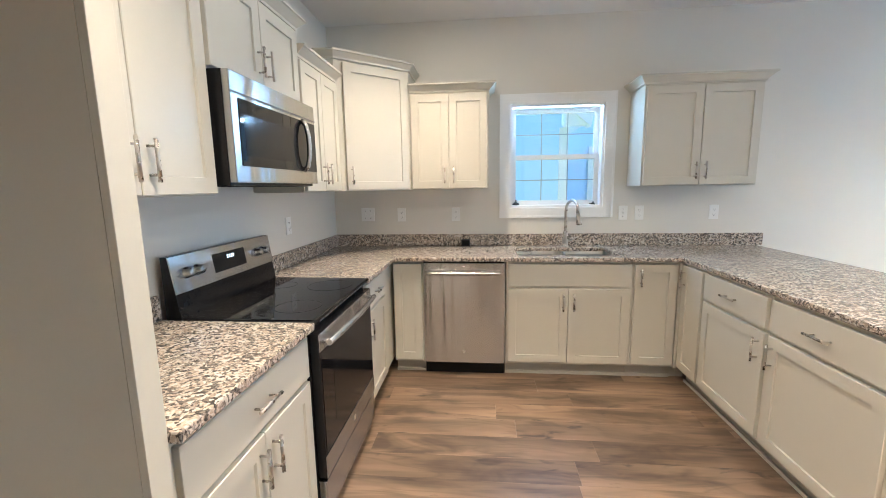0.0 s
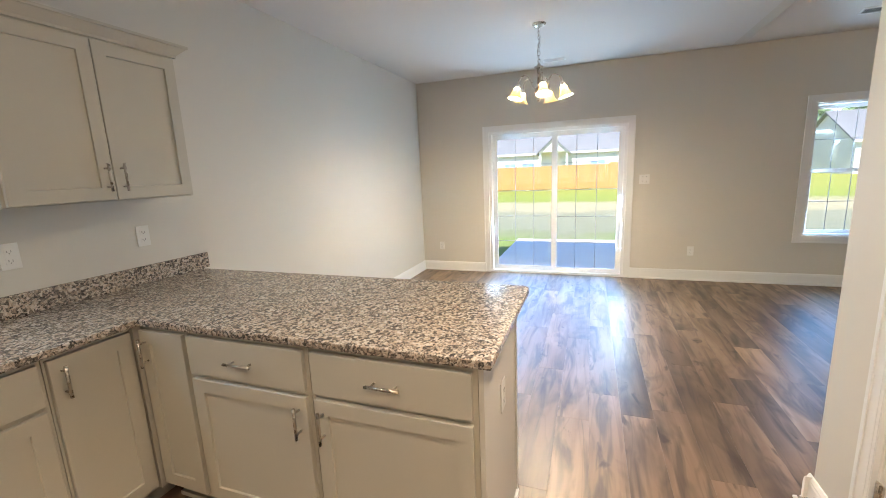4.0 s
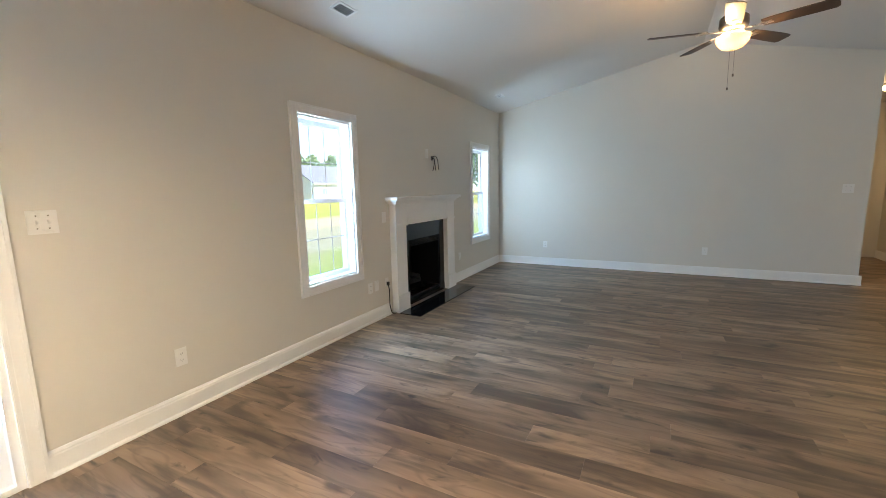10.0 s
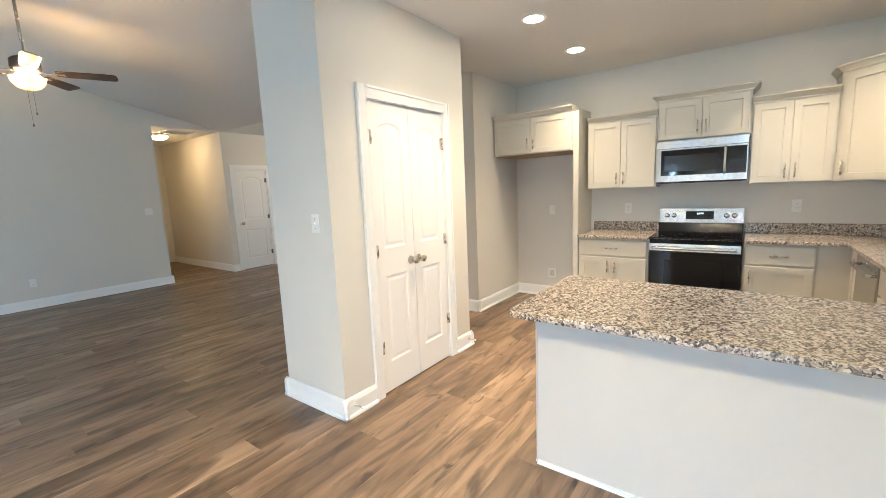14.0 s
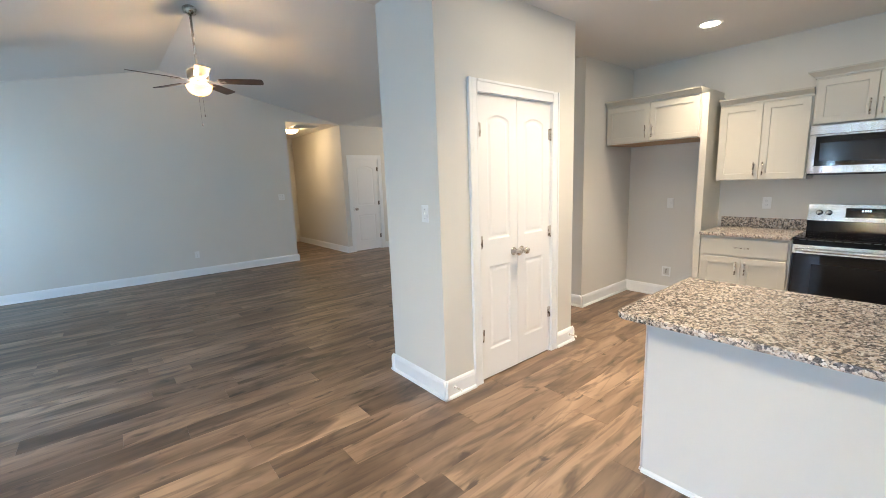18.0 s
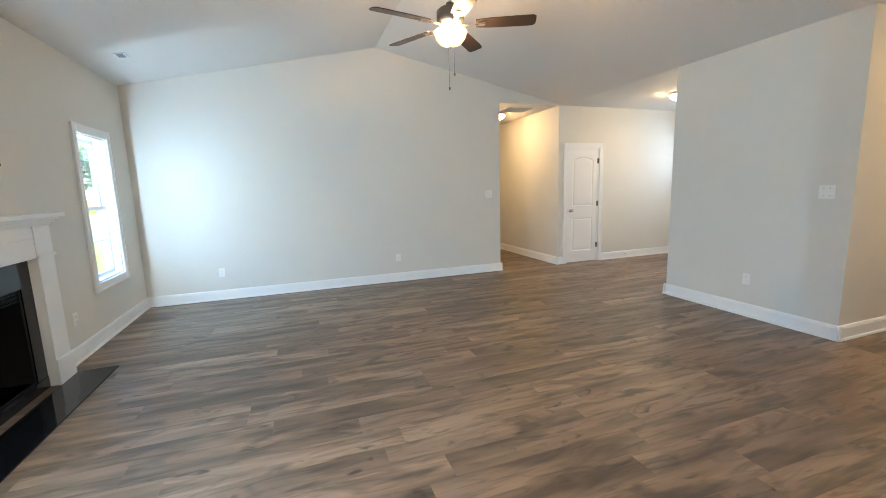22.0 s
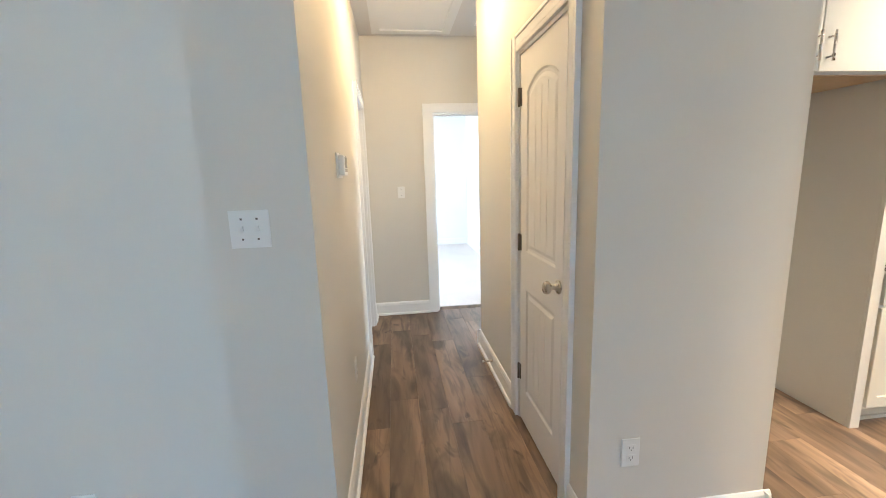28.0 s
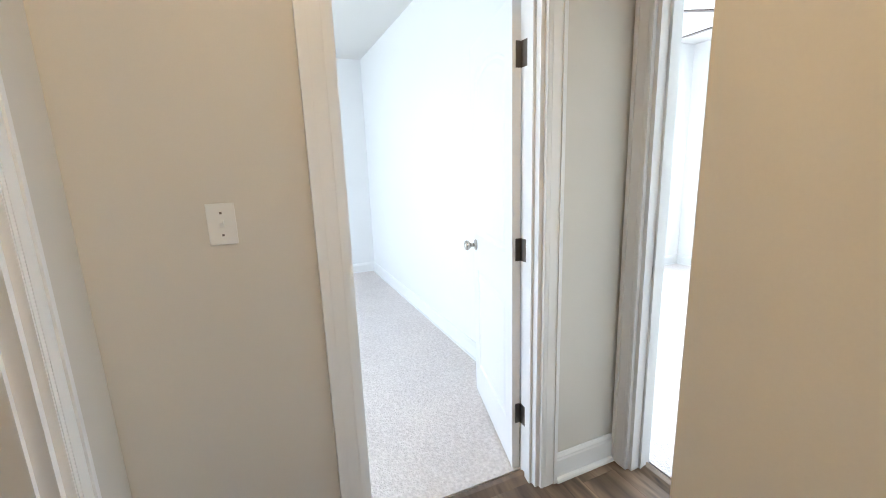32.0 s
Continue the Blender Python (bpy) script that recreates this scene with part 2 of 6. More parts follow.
def granite_mat(name):
    m, nt, b = nodes_of(name)
    geo = nt.nodes.new("ShaderNodeNewGeometry")
    p = geo.outputs["Position"]
    warp, big, fine_n = add(nt, "TexNoise", Scale=45.0, Detail=3.0), add(nt, "TexNoise", Scale=16.0, Detail=4.0), add(nt, "TexNoise", Scale=260.0, Detail=2.0)
    for n in (warp, big, fine_n):
        nt.links.new(p, n.inputs["Vector"])
    push = nt.nodes.new("ShaderNodeVectorMath")
    push.operation = "MULTIPLY_ADD"
    nt.links.new(warp.outputs["Color"], push.inputs[0])
    push.inputs[1].default_value = (0.024, 0.024, 0.024)
    nt.links.new(p, push.inputs[2])
    picks = []
    for sc in (104.0, 200.0):
        v = add(nt, "TexVoronoi", Scale=sc)
        nt.links.new(push.outputs[0], v.inputs["Vector"])
        sp = nt.nodes.new("ShaderNodeSeparateColor")
        nt.links.new(v.outputs["Color"], sp.inputs[0])
        picks.append(sp.outputs[0])
    chips = [(0.0, (0.014, 0.014, 0.016)), (0.29, (0.020, 0.019, 0.020)), (0.34, (0.110, 0.090, 0.078)), (0.45, (0.215, 0.172, 0.140)), (0.51, (0.430, 0.338, 0.262)), (0.73, (0.555, 0.458, 0.364)), (0.80, (0.625, 0.560, 0.485)), (1.0, (0.690, 0.632, 0.558))]
    c = ramp(nt, picks[0], chips).outputs[0]
    c2 = ramp(nt, picks[1], chips).outputs[0]
    c = mixrgb(nt, ramp(nt, big.outputs[0], [(0.42, (0.15,) * 3), (0.62, (0.60,) * 3)]).outputs[0], c, c2)
    c = mixrgb(nt, 0.10, c, ramp(nt, fine_n.outputs[0], [(0.35, (0.114, 0.101, 0.086)), (0.65, (0.742, 0.661, 0.561))]).outputs[0])
    nt.links.new(c, b.inputs["Base Color"])
    b.inputs["Roughness"].default_value = 0.17
    b.inputs["Specular IOR Level"].default_value = 0.42
    return m


def shingle_mat(name, base):
    m, nt, b = nodes_of(name)
    geo = nt.nodes.new("ShaderNodeNewGeometry")
    n, n2 = add(nt, "TexNoise", Scale=14.0, Detail=4.0), add(nt, "TexNoise", Scale=0.6, Detail=3.0)
    for k in (n, n2):
        nt.links.new(geo.outputs["Position"], k.inputs["Vector"])
    lo, hi = tuple(c * 0.75 for c in base), tuple(c * 1.3 for c in base)
    nt.links.new(mixrgb(nt, 0.4, ramp(nt, n.outputs[0], [(0.3, lo), (0.7, hi)]).outputs[0], ramp(nt, n2.outputs[0], [(0.3, lo), (0.7, hi)]).outputs[0]), b.inputs["Base Color"])
    b.inputs["Roughness"].default_value = 0.9
    return m


def ground_mat(name):
    """Grass near the house, then straw-covered soil and a sandy strip, then lawn to the fence."""
    m, nt, b = nodes_of(name)
    geo = nt.nodes.new("ShaderNodeNewGeometry")
    sx = nt.nodes.new("ShaderNodeSeparateXYZ")
    nt.links.new(geo.outputs["Position"], sx.inputs[0])
    big, small = add(nt, "TexNoise", Scale=0.35, Detail=4.0), add(nt, "TexNoise", Scale=5.0, Detail=6.0, Roughness=0.7)
    for k in (big, small):
        nt.links.new(geo.outputs["Position"], k.inputs["Vector"])
    wob = nt.nodes.new("ShaderNodeMath")
    wob.operation = "MULTIPLY_ADD"
    nt.links.new(big.outputs[0], wob.inputs[0])
    wob.inputs[1].default_value = 5.0
    nt.links.new(sx.outputs["X"], wob.inputs[2])
    mr = nt.nodes.new("ShaderNodeMapRange")
    mr.inputs["From Min"].default_value, mr.inputs["From Max"].default_value = 0.0, 50.0
    nt.links.new(wob.outputs[0], mr.inputs["Value"])
    grass, dry, soil, sand = (0.21, 0.29, 0.07), (0.34, 0.35, 0.06), (0.27, 0.28, 0.20), (0.46, 0.40, 0.25)
    c = ramp(nt, mr.outputs[0], [(0.0, grass), (0.27, grass), (0.31, soil), (0.40, (0.30, 0.30, 0.21)), (0.43, sand), (0.50, sand), (0.54, (0.28, 0.33, 0.05)), (0.75, dry)]).outputs[0]
    c = mixrgb(nt, ramp(nt, small.outputs[0], [(0.35, (0, 0, 0)), (0.65, (0.6, 0.6, 0.6))]).outputs[0], c, mixrgb(nt, 0.5, c, (0.10, 0.13, 0.04)))
    nt.links.new(c, b.inputs["Base Color"])
    b.inputs["Roughness"].default_value = 0.95
    bp = add(nt, "Bump", Strength=0.6, Distance=0.04)
    nt.links.new(small.outputs[0], bp.inputs["Height"])
    nt.links.new(bp.outputs[0], b.inputs["Normal"])
    return m


def carpet_mat(name):
    m, nt, b = nodes_of(name)
    geo = nt.nodes.new("ShaderNodeNewGeometry")
    v, n, n3 = add(nt, "TexVoronoi", Scale=110.0), add(nt, "TexNoise", Scale=60.0, Detail=4.0), add(nt, "TexNoise", Scale=3.0, Detail=3.0)
    for k in (v, n, n3):
        nt.links.new(geo.outputs["Position"], k.inputs["Vector"])
    c = ramp(nt, n.outputs[0], [(0.3, (0.58, 0.52, 0.495)), (0.7, (0.84, 0.785, 0.755))]).outputs[0]
    c = mixrgb(nt, 0.3, c, ramp(nt, n3.outputs[0], [(0.3, (0.66, 0.605, 0.58)), (0.7, (0.80, 0.75, 0.72))]).outputs[0])
    nt.links.new(c, b.inputs["Base Color"])
    b.inputs["Roughness"].default_value = 1.0
    b.inputs["Specular IOR Level"].default_value = 0.1
    bp = add(nt, "Bump", Strength=0.9, Distance=0.008)
    nt.links.new(mixrgb(nt, 0.5, v.outputs["Distance"], n.outputs[0]), bp.inputs["Height"])
    nt.links.new(bp.outputs[0], b.inputs["Normal"])
    return m


def steel_mat(name):
    """Brushed stainless sheet: fine horizontal brush lines and a slight waviness across the sheet."""
    m, nt, b = nodes_of(name)
    geo = nt.nodes.new("ShaderNodeNewGeometry")

    def lines(scale):
        mp = nt.nodes.new("ShaderNodeMapping")
        mp.inputs["Scale"].default_value = scale
        nt.links.new(geo.outputs["Position"], mp.inputs["Vector"])
        n = add(nt, "TexNoise", Scale=1.0, Detail=2.0)
        nt.links.new(mp.outputs[0], n.inputs["Vector"])
        return n.outputs[0]

    brush, wave = lines((2, 2, 900)), lines((7, 7, 0.4))
    nt.links.new(ramp(nt, brush, [(0.3, (0.50, 0.492, 0.48)), (0.7, (0.55, 0.542, 0.53))]).outputs[0], b.inputs["Base Color"])
    b.inputs["Metallic"].default_value, b.inputs["Roughness"].default_value = 1.0, 0.27
    b.inputs["Anisotropic"].default_value, b.inputs["Anisotropic Rotation"].default_value = 0.9, 0.25
    tan = nt.nodes.new("ShaderNodeTangent")
    tan.direction_type, tan.axis = "RADIAL", "Z"
    nt.links.new(tan.outputs[0], b.inputs["Tangent"])
    low = add(nt, "Bump", Strength=1.0, Distance=0.016)
    nt.links.new(wave, low.inputs["Height"])
    nt.links.new(low.outputs[0], b.inputs["Normal"])
    return m


M_wall = surface("wall_paint", (0.66, 0.633, 0.575), 0.62, vary=0.025, scale=0.8, grain=260, bump=0.12, dist=0.0008)
M_ceil = surface("ceiling_paint", (0.72, 0.70, 0.67), 0.75, vary=0.02, scale=0.7, grain=180, bump=0.2, dist=0.001)
M_trim = surface("white_trim", (0.80, 0.80, 0.79), 0.34, vary=0.015, scale=2, grain=90, bump=0.03, dist=0.0006)
M_door = surface("white_door", (0.80, 0.79, 0.775), 0.38, vary=0.015, scale=2, grain=150, bump=0.05, dist=0.0006)
M_cab = surface("greige_cabinet", (0.54, 0.51, 0.435), 0.40, vary=0.02, scale=2, grain=160, bump=0.04, dist=0.0006)
M_cabin = surface("bare_wood_underside", (0.40, 0.27, 0.15), 0.6, vary=0.15, scale=3, grain=40, stretch=(1, 9, 9))
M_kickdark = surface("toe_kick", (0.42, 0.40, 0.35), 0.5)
M_panel = surface("peninsula_panel", (0.62, 0.60, 0.56), 0.45, vary=0.02, scale=2, grain=160, bump=0.03)
M_nickel = surface("brushed_nickel", (0.54, 0.50, 0.45), 0.28, 1.0, vary=0.06, scale=30, grain=300, bump=0.05)
M_darknick = surface("aged_nickel_hinge", (0.17, 0.15, 0.13), 0.38, 1.0, vary=0.1, scale=30, grain=200)
M_steel = steel_mat("stainless_steel")
M_sink = surface("sink_steel", (0.54, 0.53, 0.51), 0.30, 1.0, vary=0.05, scale=10, grain=150, bump=0.03)
M_black = surface("black_enamel", (0.012, 0.012, 0.013), 0.12, vary=0.1, scale=4, grain=60, bump=0.0, spec=0.25)
M_blackglass = surface("black_glass", (0.008, 0.008, 0.009), 0.04, vary=0.05, scale=4, grain=60, bump=0.0, spec=0.35)
M_blackmatte = surface("black_metal", (0.006, 0.006, 0.0065), 0.55, vary=0.2, scale=20, grain=150, spec=0.2)
M_slate = surface("black_granite", (0.006, 0.006, 0.007), 0.06, vary=0.5, scale=40, grain=220, bump=0.0, spec=0.5)
M_plate = surface("white_plastic", (0.78, 0.775, 0.75), 0.30, vary=0.01, scale=8, grain=200, bump=0.0)
M_slot = surface("dark_slot", (0.05, 0.05, 0.05), 0.5, vary=0.1)
M_rubber = surface("black_rubber", (0.015, 0.015, 0.015), 0.55, vary=0.1)
M_vinyl = surface("white_vinyl", (0.82, 0.82, 0.82), 0.35, vary=0.01, scale=5, grain=120, bump=0.0)
M_muntin = surface("grey_muntin", (0.42, 0.43, 0.45), 0.5, vary=0.05)
M_glass = glass_mat("window_glass")
M_plank, M_granite, M_carpet = plank_mat("vinyl_plank"), granite_mat("speckled_granite"), carpet_mat("pale_carpet")
M_sub = surface("subfloor", (0.05, 0.04, 0.03), 0.9)
M_blade = surface("dark_walnut_blade", (0.055, 0.034, 0.024), 0.42, vary=0.3, scale=6, grain=90, stretch=(1, 1, 1))
M_shade = shade_mat("frosted_amber_shade", (0.97, 0.85, 0.56), 0.30)
M_bulb = glow("lit_bulb", (1.0, 0.80, 0.54), 850.0)
M_globe = glow("lit_glass_bowl", (1.0, 0.67, 0.33), 20.0)
M_fanbulb = glow("lit_fan_bulb", (1.0, 0.63, 0.29), 320.0)
M_bowl = shade_mat("frosted_bowl", (0.96, 0.86, 0.67), 0.42)
M_can = glow("lit_diffuser", (1.0, 0.82, 0.60), 40.0)
M_concrete = surface("patio_concrete", (0.81, 0.85, 0.83), 0.85, vary=0.08, scale=1.2, grain=60, bump=0.2)
M_ground = ground_mat("lawn")
M_shingle, M_shingle2 = shingle_mat("grey_shingle", (0.20, 0.205, 0.22)), shingle_mat("slate_shingle", (0.17, 0.185, 0.21))
M_siding = surface("white_siding", (0.70, 0.69, 0.67), 0.7, vary=0.03, scale=1, grain=30)
M_bluesiding = surface("pale_blue_siding", (0.56, 0.76, 0.98), 0.7, vary=0.04, scale=1, grain=30)
M_fence = surface("cedar_fence", (0.52, 0.25, 0.09), 0.85, vary=0.25, scale=1.5, grain=12, stretch=(1, 6, 0.5), bump=0.2)
M_leaf = surface("foliage", (0.27, 0.36, 0.19), 0.8, vary=0.4, scale=2, grain=8)
M_bark = surface("bark", (0.09, 0.065, 0.045), 0.9, vary=0.3, scale=5, grain=30)
M_winfar = surface("dark_window", (0.24, 0.40, 0.66), 0.2, vary=0.1)


# ---- mesh helpers ----
def box(bm, x0, x1, y0, y1, z0, z1, bevel=0.0):
    v = [bm.verts.new((x, y, z)) for z in (z0, z1) for x, y in ((x0, y0), (x1, y0), (x1, y1), (x0, y1))]
    fs = [bm.faces.new([v[i] for i in q]) for q in ((3, 2, 1, 0), (4, 5, 6, 7), (0, 1, 5, 4), (1, 2, 6, 5), (2, 3, 7, 6), (3, 0, 4, 7))]
    if bevel:
        edges = list({e for f in fs for e in f.edges})
        bmesh.ops.bevel(bm, geom=edges, offset=bevel, segments=2, affect="EDGES", profile=0.6)
    return bm


def boxes(*bs, bevel=0.0):
    bm = bmesh.new()
    for b in bs:
        box(bm, *b, bevel=bevel)
    return bm


def prism(bm, pts, axis, a, b):
    """A polygon extruded along an axis from a to b; pts are the two other coordinates in x, y, z order."""
    def place(p, t):
        q = list(p)
        q.insert(axis, t)
        return bm.verts.new(q)
    lo, hi = [place(p, a) for p in pts], [place(p, b) for p in pts]
    n = len(pts)
    bm.faces.new(lo)
    bm.faces.new(hi[::-1])
    for i in range(n):
        bm.faces.new((lo[i], hi[i], hi[(i + 1) % n], lo[(i + 1) % n]))
    bmesh.ops.recalc_face_normals(bm, faces=bm.faces[:])
    return bm


def tube(bm, pts, r, seg=10, caps=True):
    """A round bar along points; r may be one radius or one for each point."""
    pts = [Vector(p) for p in pts]
    rs = r if isinstance(r, (list, tuple)) else [r] * len(pts)
    rings = []
    side = None
    for i, p in enumerate(pts):
        d = (pts[min(i + 1, len(pts) - 1)] - pts[max(i - 1, 0)]).normalized()
        if side is None:
            side = d.orthogonal().normalized()
        side = (side - d * side.dot(d)).normalized()
        up = d.cross(side)
        rings.append([bm.verts.new(p + rs[i] * (math.cos(a) * side + math.sin(a) * up)) for a in (2 * math.pi * k / seg for k in range(seg))])
    for a, b in zip(rings, rings[1:]):
        for k in range(seg):
            f = bm.faces.new((a[k], a[(k + 1) % seg], b[(k + 1) % seg], b[k]))
            f.smooth = True
    if caps:
        bm.faces.new(rings[0][::-1])
        bm.faces.new(rings[-1])
    return bm


def lathe(bm, prof, seg=24, at=(0, 0, 0), tilt=None):
    """A turned shape: (radius, z) points about the z axis, moved to a place."""
    m = Matrix.Translation(at) @ (tilt or Matrix())
    rings = [[bm.verts.new(m @ Vector((max(r, 1e-4) * math.cos(a), max(r, 1e-4) * math.sin(a), z))) for a in (2 * math.pi * k / seg for k in range(seg))] for r, z in prof]
    for a, b in zip(rings, rings[1:]):
        for k in range(seg):
            f = bm.faces.new((a[k], a[(k + 1) % seg], b[(k + 1) % seg], b[k]))
            f.smooth = True
    return bm


def cells(bm, us, vs, keep, lo, hi, axes):
    """A plate made of grid cells, holes where keep(i, j) is false. axes: which coordinate u, v and the thickness are."""
    verts = {}

    def vert(i, j, k):
        if (i, j, k) not in verts:
            q = [0, 0, 0]
            q[axes[0]], q[axes[1]], q[axes[2]] = us[i], vs[j], (lo, hi)[k]
            verts[i, j, k] = bm.verts.new(q)
        return verts[i, j, k]
    nu, nv = len(us) - 1, len(vs) - 1
    on = {(i, j) for i in range(nu) for j in range(nv) if keep((us[i] + us[i + 1]) / 2, (vs[j] + vs[j + 1]) / 2)}
    for i, j in on:
        for k in (0, 1):
            bm.faces.new([vert(i, j, k), vert(i + 1, j, k), vert(i + 1, j + 1, k), vert(i, j + 1, k)])
        for (di, dj), (a, b) in (((-1, 0), ((i, j), (i, j + 1))), ((1, 0), ((i + 1, j), (i + 1, j + 1))), ((0, -1), ((i, j), (i + 1, j))), ((0, 1), ((i, j + 1), (i + 1, j + 1)))):
            if (i + di, j + dj) not in on:
                bm.faces.new([vert(*a, 0), vert(*b, 0), vert(*b, 1), vert(*a, 1)])
    bmesh.ops.recalc_face_normals(bm, faces=bm.faces[:])
    return bm


def mesh_of(name, bm, mat):
    me = bpy.data.meshes.new(name)
    bm.to_mesh(me)
    bm.free()
    me.materials.append(mat)
    return me


def part(name, bm, material, parent, label=""):
    ob = new(name, mesh_of(name, bm, material))
    ob.parent = parent
    return tagged(ob, label) if label else ob


def thing(name, m, label, category, group="", kind=""):
    ob = new(name)
    ob.empty_display_size = 0.1
    ob.matrix_basis = m
    return tagged(ob, label, category, group, kind)


def solid(name, bm, mat, label, category, kind="structure", m=None):
    ob = new(name, mesh_of(name, bm, mat))
    if m is not None:
        ob.matrix_basis = m
    return tagged(ob, label, category, "", kind)


# ---- the plan, in metres ----
N, E, S, H = 4.0, 7.0, -5.56, 2.75          # north, east and south walls, ceiling
KW = -0.355                                  # kitchen west wall
WB = 0.712                                   # west side of the living room
HS, HN, HE = -1.505, -0.575, -2.165          # hall: south wall, north wall, end wall
BS = -3.28                                   # block between foyer and hall: its south face
FN = 0.18                                    # fridge alcove: south side
PX0, PX1, PY0, PY1 = 1.655, 3.165, 0.017, 0.655   # pantry
HA, AN = -1.215, 0.35                        # end of the hall's north wall, north wall of its nook
CX = 0.75                                    # corner of the south hall
SX = 1.89
RIDGE_X, RIDGE_Z = (WB + E) / 2, 3.43
T = 0.115


def wall(name, axis, face, back, a0, a1, z1=H, holes=(), mat=None, z0=0.0, label="light grey painted plaster wall"):
    """A wall across an axis (0: x, 1: y) from its room face to its back, along the other one, with holes (a0, a1, z0, z1)."""
    other = 1 - axis
    us = sorted({a0, a1, *(h[k] for h in holes for k in (0, 1))})
    vs = sorted({z0, z1, *(h[k] for h in holes for k in (2, 3) if z0 < h[k] < z1)})
    bm = cells(bmesh.new(), us, vs, lambda u, v: not any(h[0] < u < h[1] and h[2] < v < h[3] for h in holes), face, back, (other, 2, axis))
    return solid(name, bm, mat or M_wall, label, "wall")


KWIN = (1.17, 1.935, 1.235, 2.075)            # kitchen window opening
SLD = (1.155, 2.945, 0.0, 1.99)               # sliding door opening
WIN1, WIN2 = (-1.382, -0.722, 0.585, 2.05), (-4.972, -4.312, 0.585, 2.05)
FIRE = (-3.12, -2.33, 0.10, 0.80)
BD, CLD, LDR, CD, PD, ND = (-0.85, -0.085, 0.0, 2.045), (-0.165, 0.475, 0.0, 2.045), (-1.86, -1.223, 0.0, 2.045), (-0.115, 0.565, 0.0, 2.045), (1.975, 2.815, 0.0, 2.085), (-2.07, -1.31, 0.0, 2.045)
FDR = (-5.20, -3.55, 0.0, 2.34)

wall("wall_north", 1, N, N + 0.16, KW - T, E + 0.16, holes=[KWIN], label="light grey painted wall behind the sink and dining area")
wall("wall_east", 0, E, E + 0.16, S - 0.16, N, holes=[SLD, WIN1, WIN2, FIRE], label="light grey painted wall with patio door and windows")
wall("wall_south", 1, S, S - T, SX, E, label="light grey gable wall of the living room")
wall("wall_foyer_south", 1, S, S - T, HE - 0.16, CX, holes=[CD], label="light grey foyer wall with a closet door")
bm = prism(bmesh.new(), [(WB, H), (E, H), (RIDGE_X, RIDGE_Z)], 1, S, S - T)
solid("gable_south", bm, M_wall, "light grey gable end under the vaulted ceiling", "wall")
bm = prism(bmesh.new(), [(WB, H), (E, H), (RIDGE_X, RIDGE_Z)], 1, PY0 - 0.01, PY0 + 0.1)
solid("gable_north", bm, M_wall, "light grey gable end above the flat kitchen ceiling", "wall")
wall("wall_south_hall_west", 0, CX, CX - T, -8.4, S - T)
wall("wall_south_hall_east", 0, SX, SX + T, -8.4, S - T)
wall("wall_south_hall_end", 1, -8.4, -8.5, CX - T, SX + T)
wall("wall_block_east", 0, WB, WB - T, BS, HS, label="light grey wall between foyer and hall")
wall("wall_block_south", 1, BS, BS + T, HE - 0.16, WB - T)
wall("wall_hall_south", 1, HS, HS - T, HE, WB - T, holes=[LDR])
wall("wall_hall_end", 0, HE, HE - T, BS + T, AN + T, holes=[BD], label="light grey hall end wall with a bedroom doorway")
wall("wall_hall_north", 1, HN, HN + T, HA, WB - T, holes=[CLD])
wall("wall_closet_east", 0, WB, WB - T, HN, FN, label="light grey wall end beside the hall")
wall("wall_alcove_south", 1, FN, FN - T, KW, WB - T)
wall("wall_nook_east", 0, HA, HA + T, HN + T, AN + T)
wall("wall_nook_north", 1, AN, AN + T, HE, HA, holes=[ND])
wall("wall_kitchen_west", 0, KW, KW - T, FN - T, N, label="light grey painted wall behind the range")
wall("wall_pantry_south", 1, PY0, PY0 + T, PX0 + T, PX1 - T, label="light grey pantry wall")
wall("wall_pantry_east", 0, PX1, PX1 - T, PY0, PY1, label="light grey pantry wall")
wall("wall_pantry_west", 0, PX0, PX0 + T, PY0, PY1, label="light grey pantry wall")
wall("wall_pantry_north", 1, PY1, PY1 - T, PX0 + T, PX1 - T, holes=[PD], label="light grey pantry wall with double doors")
wall("wall_front", 0, HE, HE - 0.16, S, BS, holes=[FDR], label="light grey front wall of the foyer")
# rooms seen through doors
wall("wall_bedroom_north", 1, 0.24, 0.35, -6.34, HE - T, mat=M_trim, label="white bedroom wall")
BW = (-1.75, -0.72, 0.55, 2.0)
wall("wall_bedroom_west", 0, -6.34, -6.5, -3.6, 0.24, holes=[BW], mat=M_trim, label="white bedroom wall with a window")
BW2 = (-4.9, -3.1, 0.6, 2.05)
wall("wall_bedroom_south", 1, -3.6, -3.76, -6.34, HE - T, mat=M_trim, holes=[BW2], label="white bedroom wall")
wall("wall_bath_west", 0, -1.995, -2.05, BS + T, HS - T, mat=M_trim, label="white bathroom wall")
wall("wall_room_west", 0, -4.55, -4.7, 0.35, 3.95, mat=M_trim, holes=[(1.0, 2.6, 0.6, 2.0)], label="white room wall")
wall("wall_room_north", 1, 3.95, 4.1, -4.7, KW - T, mat=M_trim, holes=[(-3.4, -1.6, 0.6, 2.0)], label="white room wall")

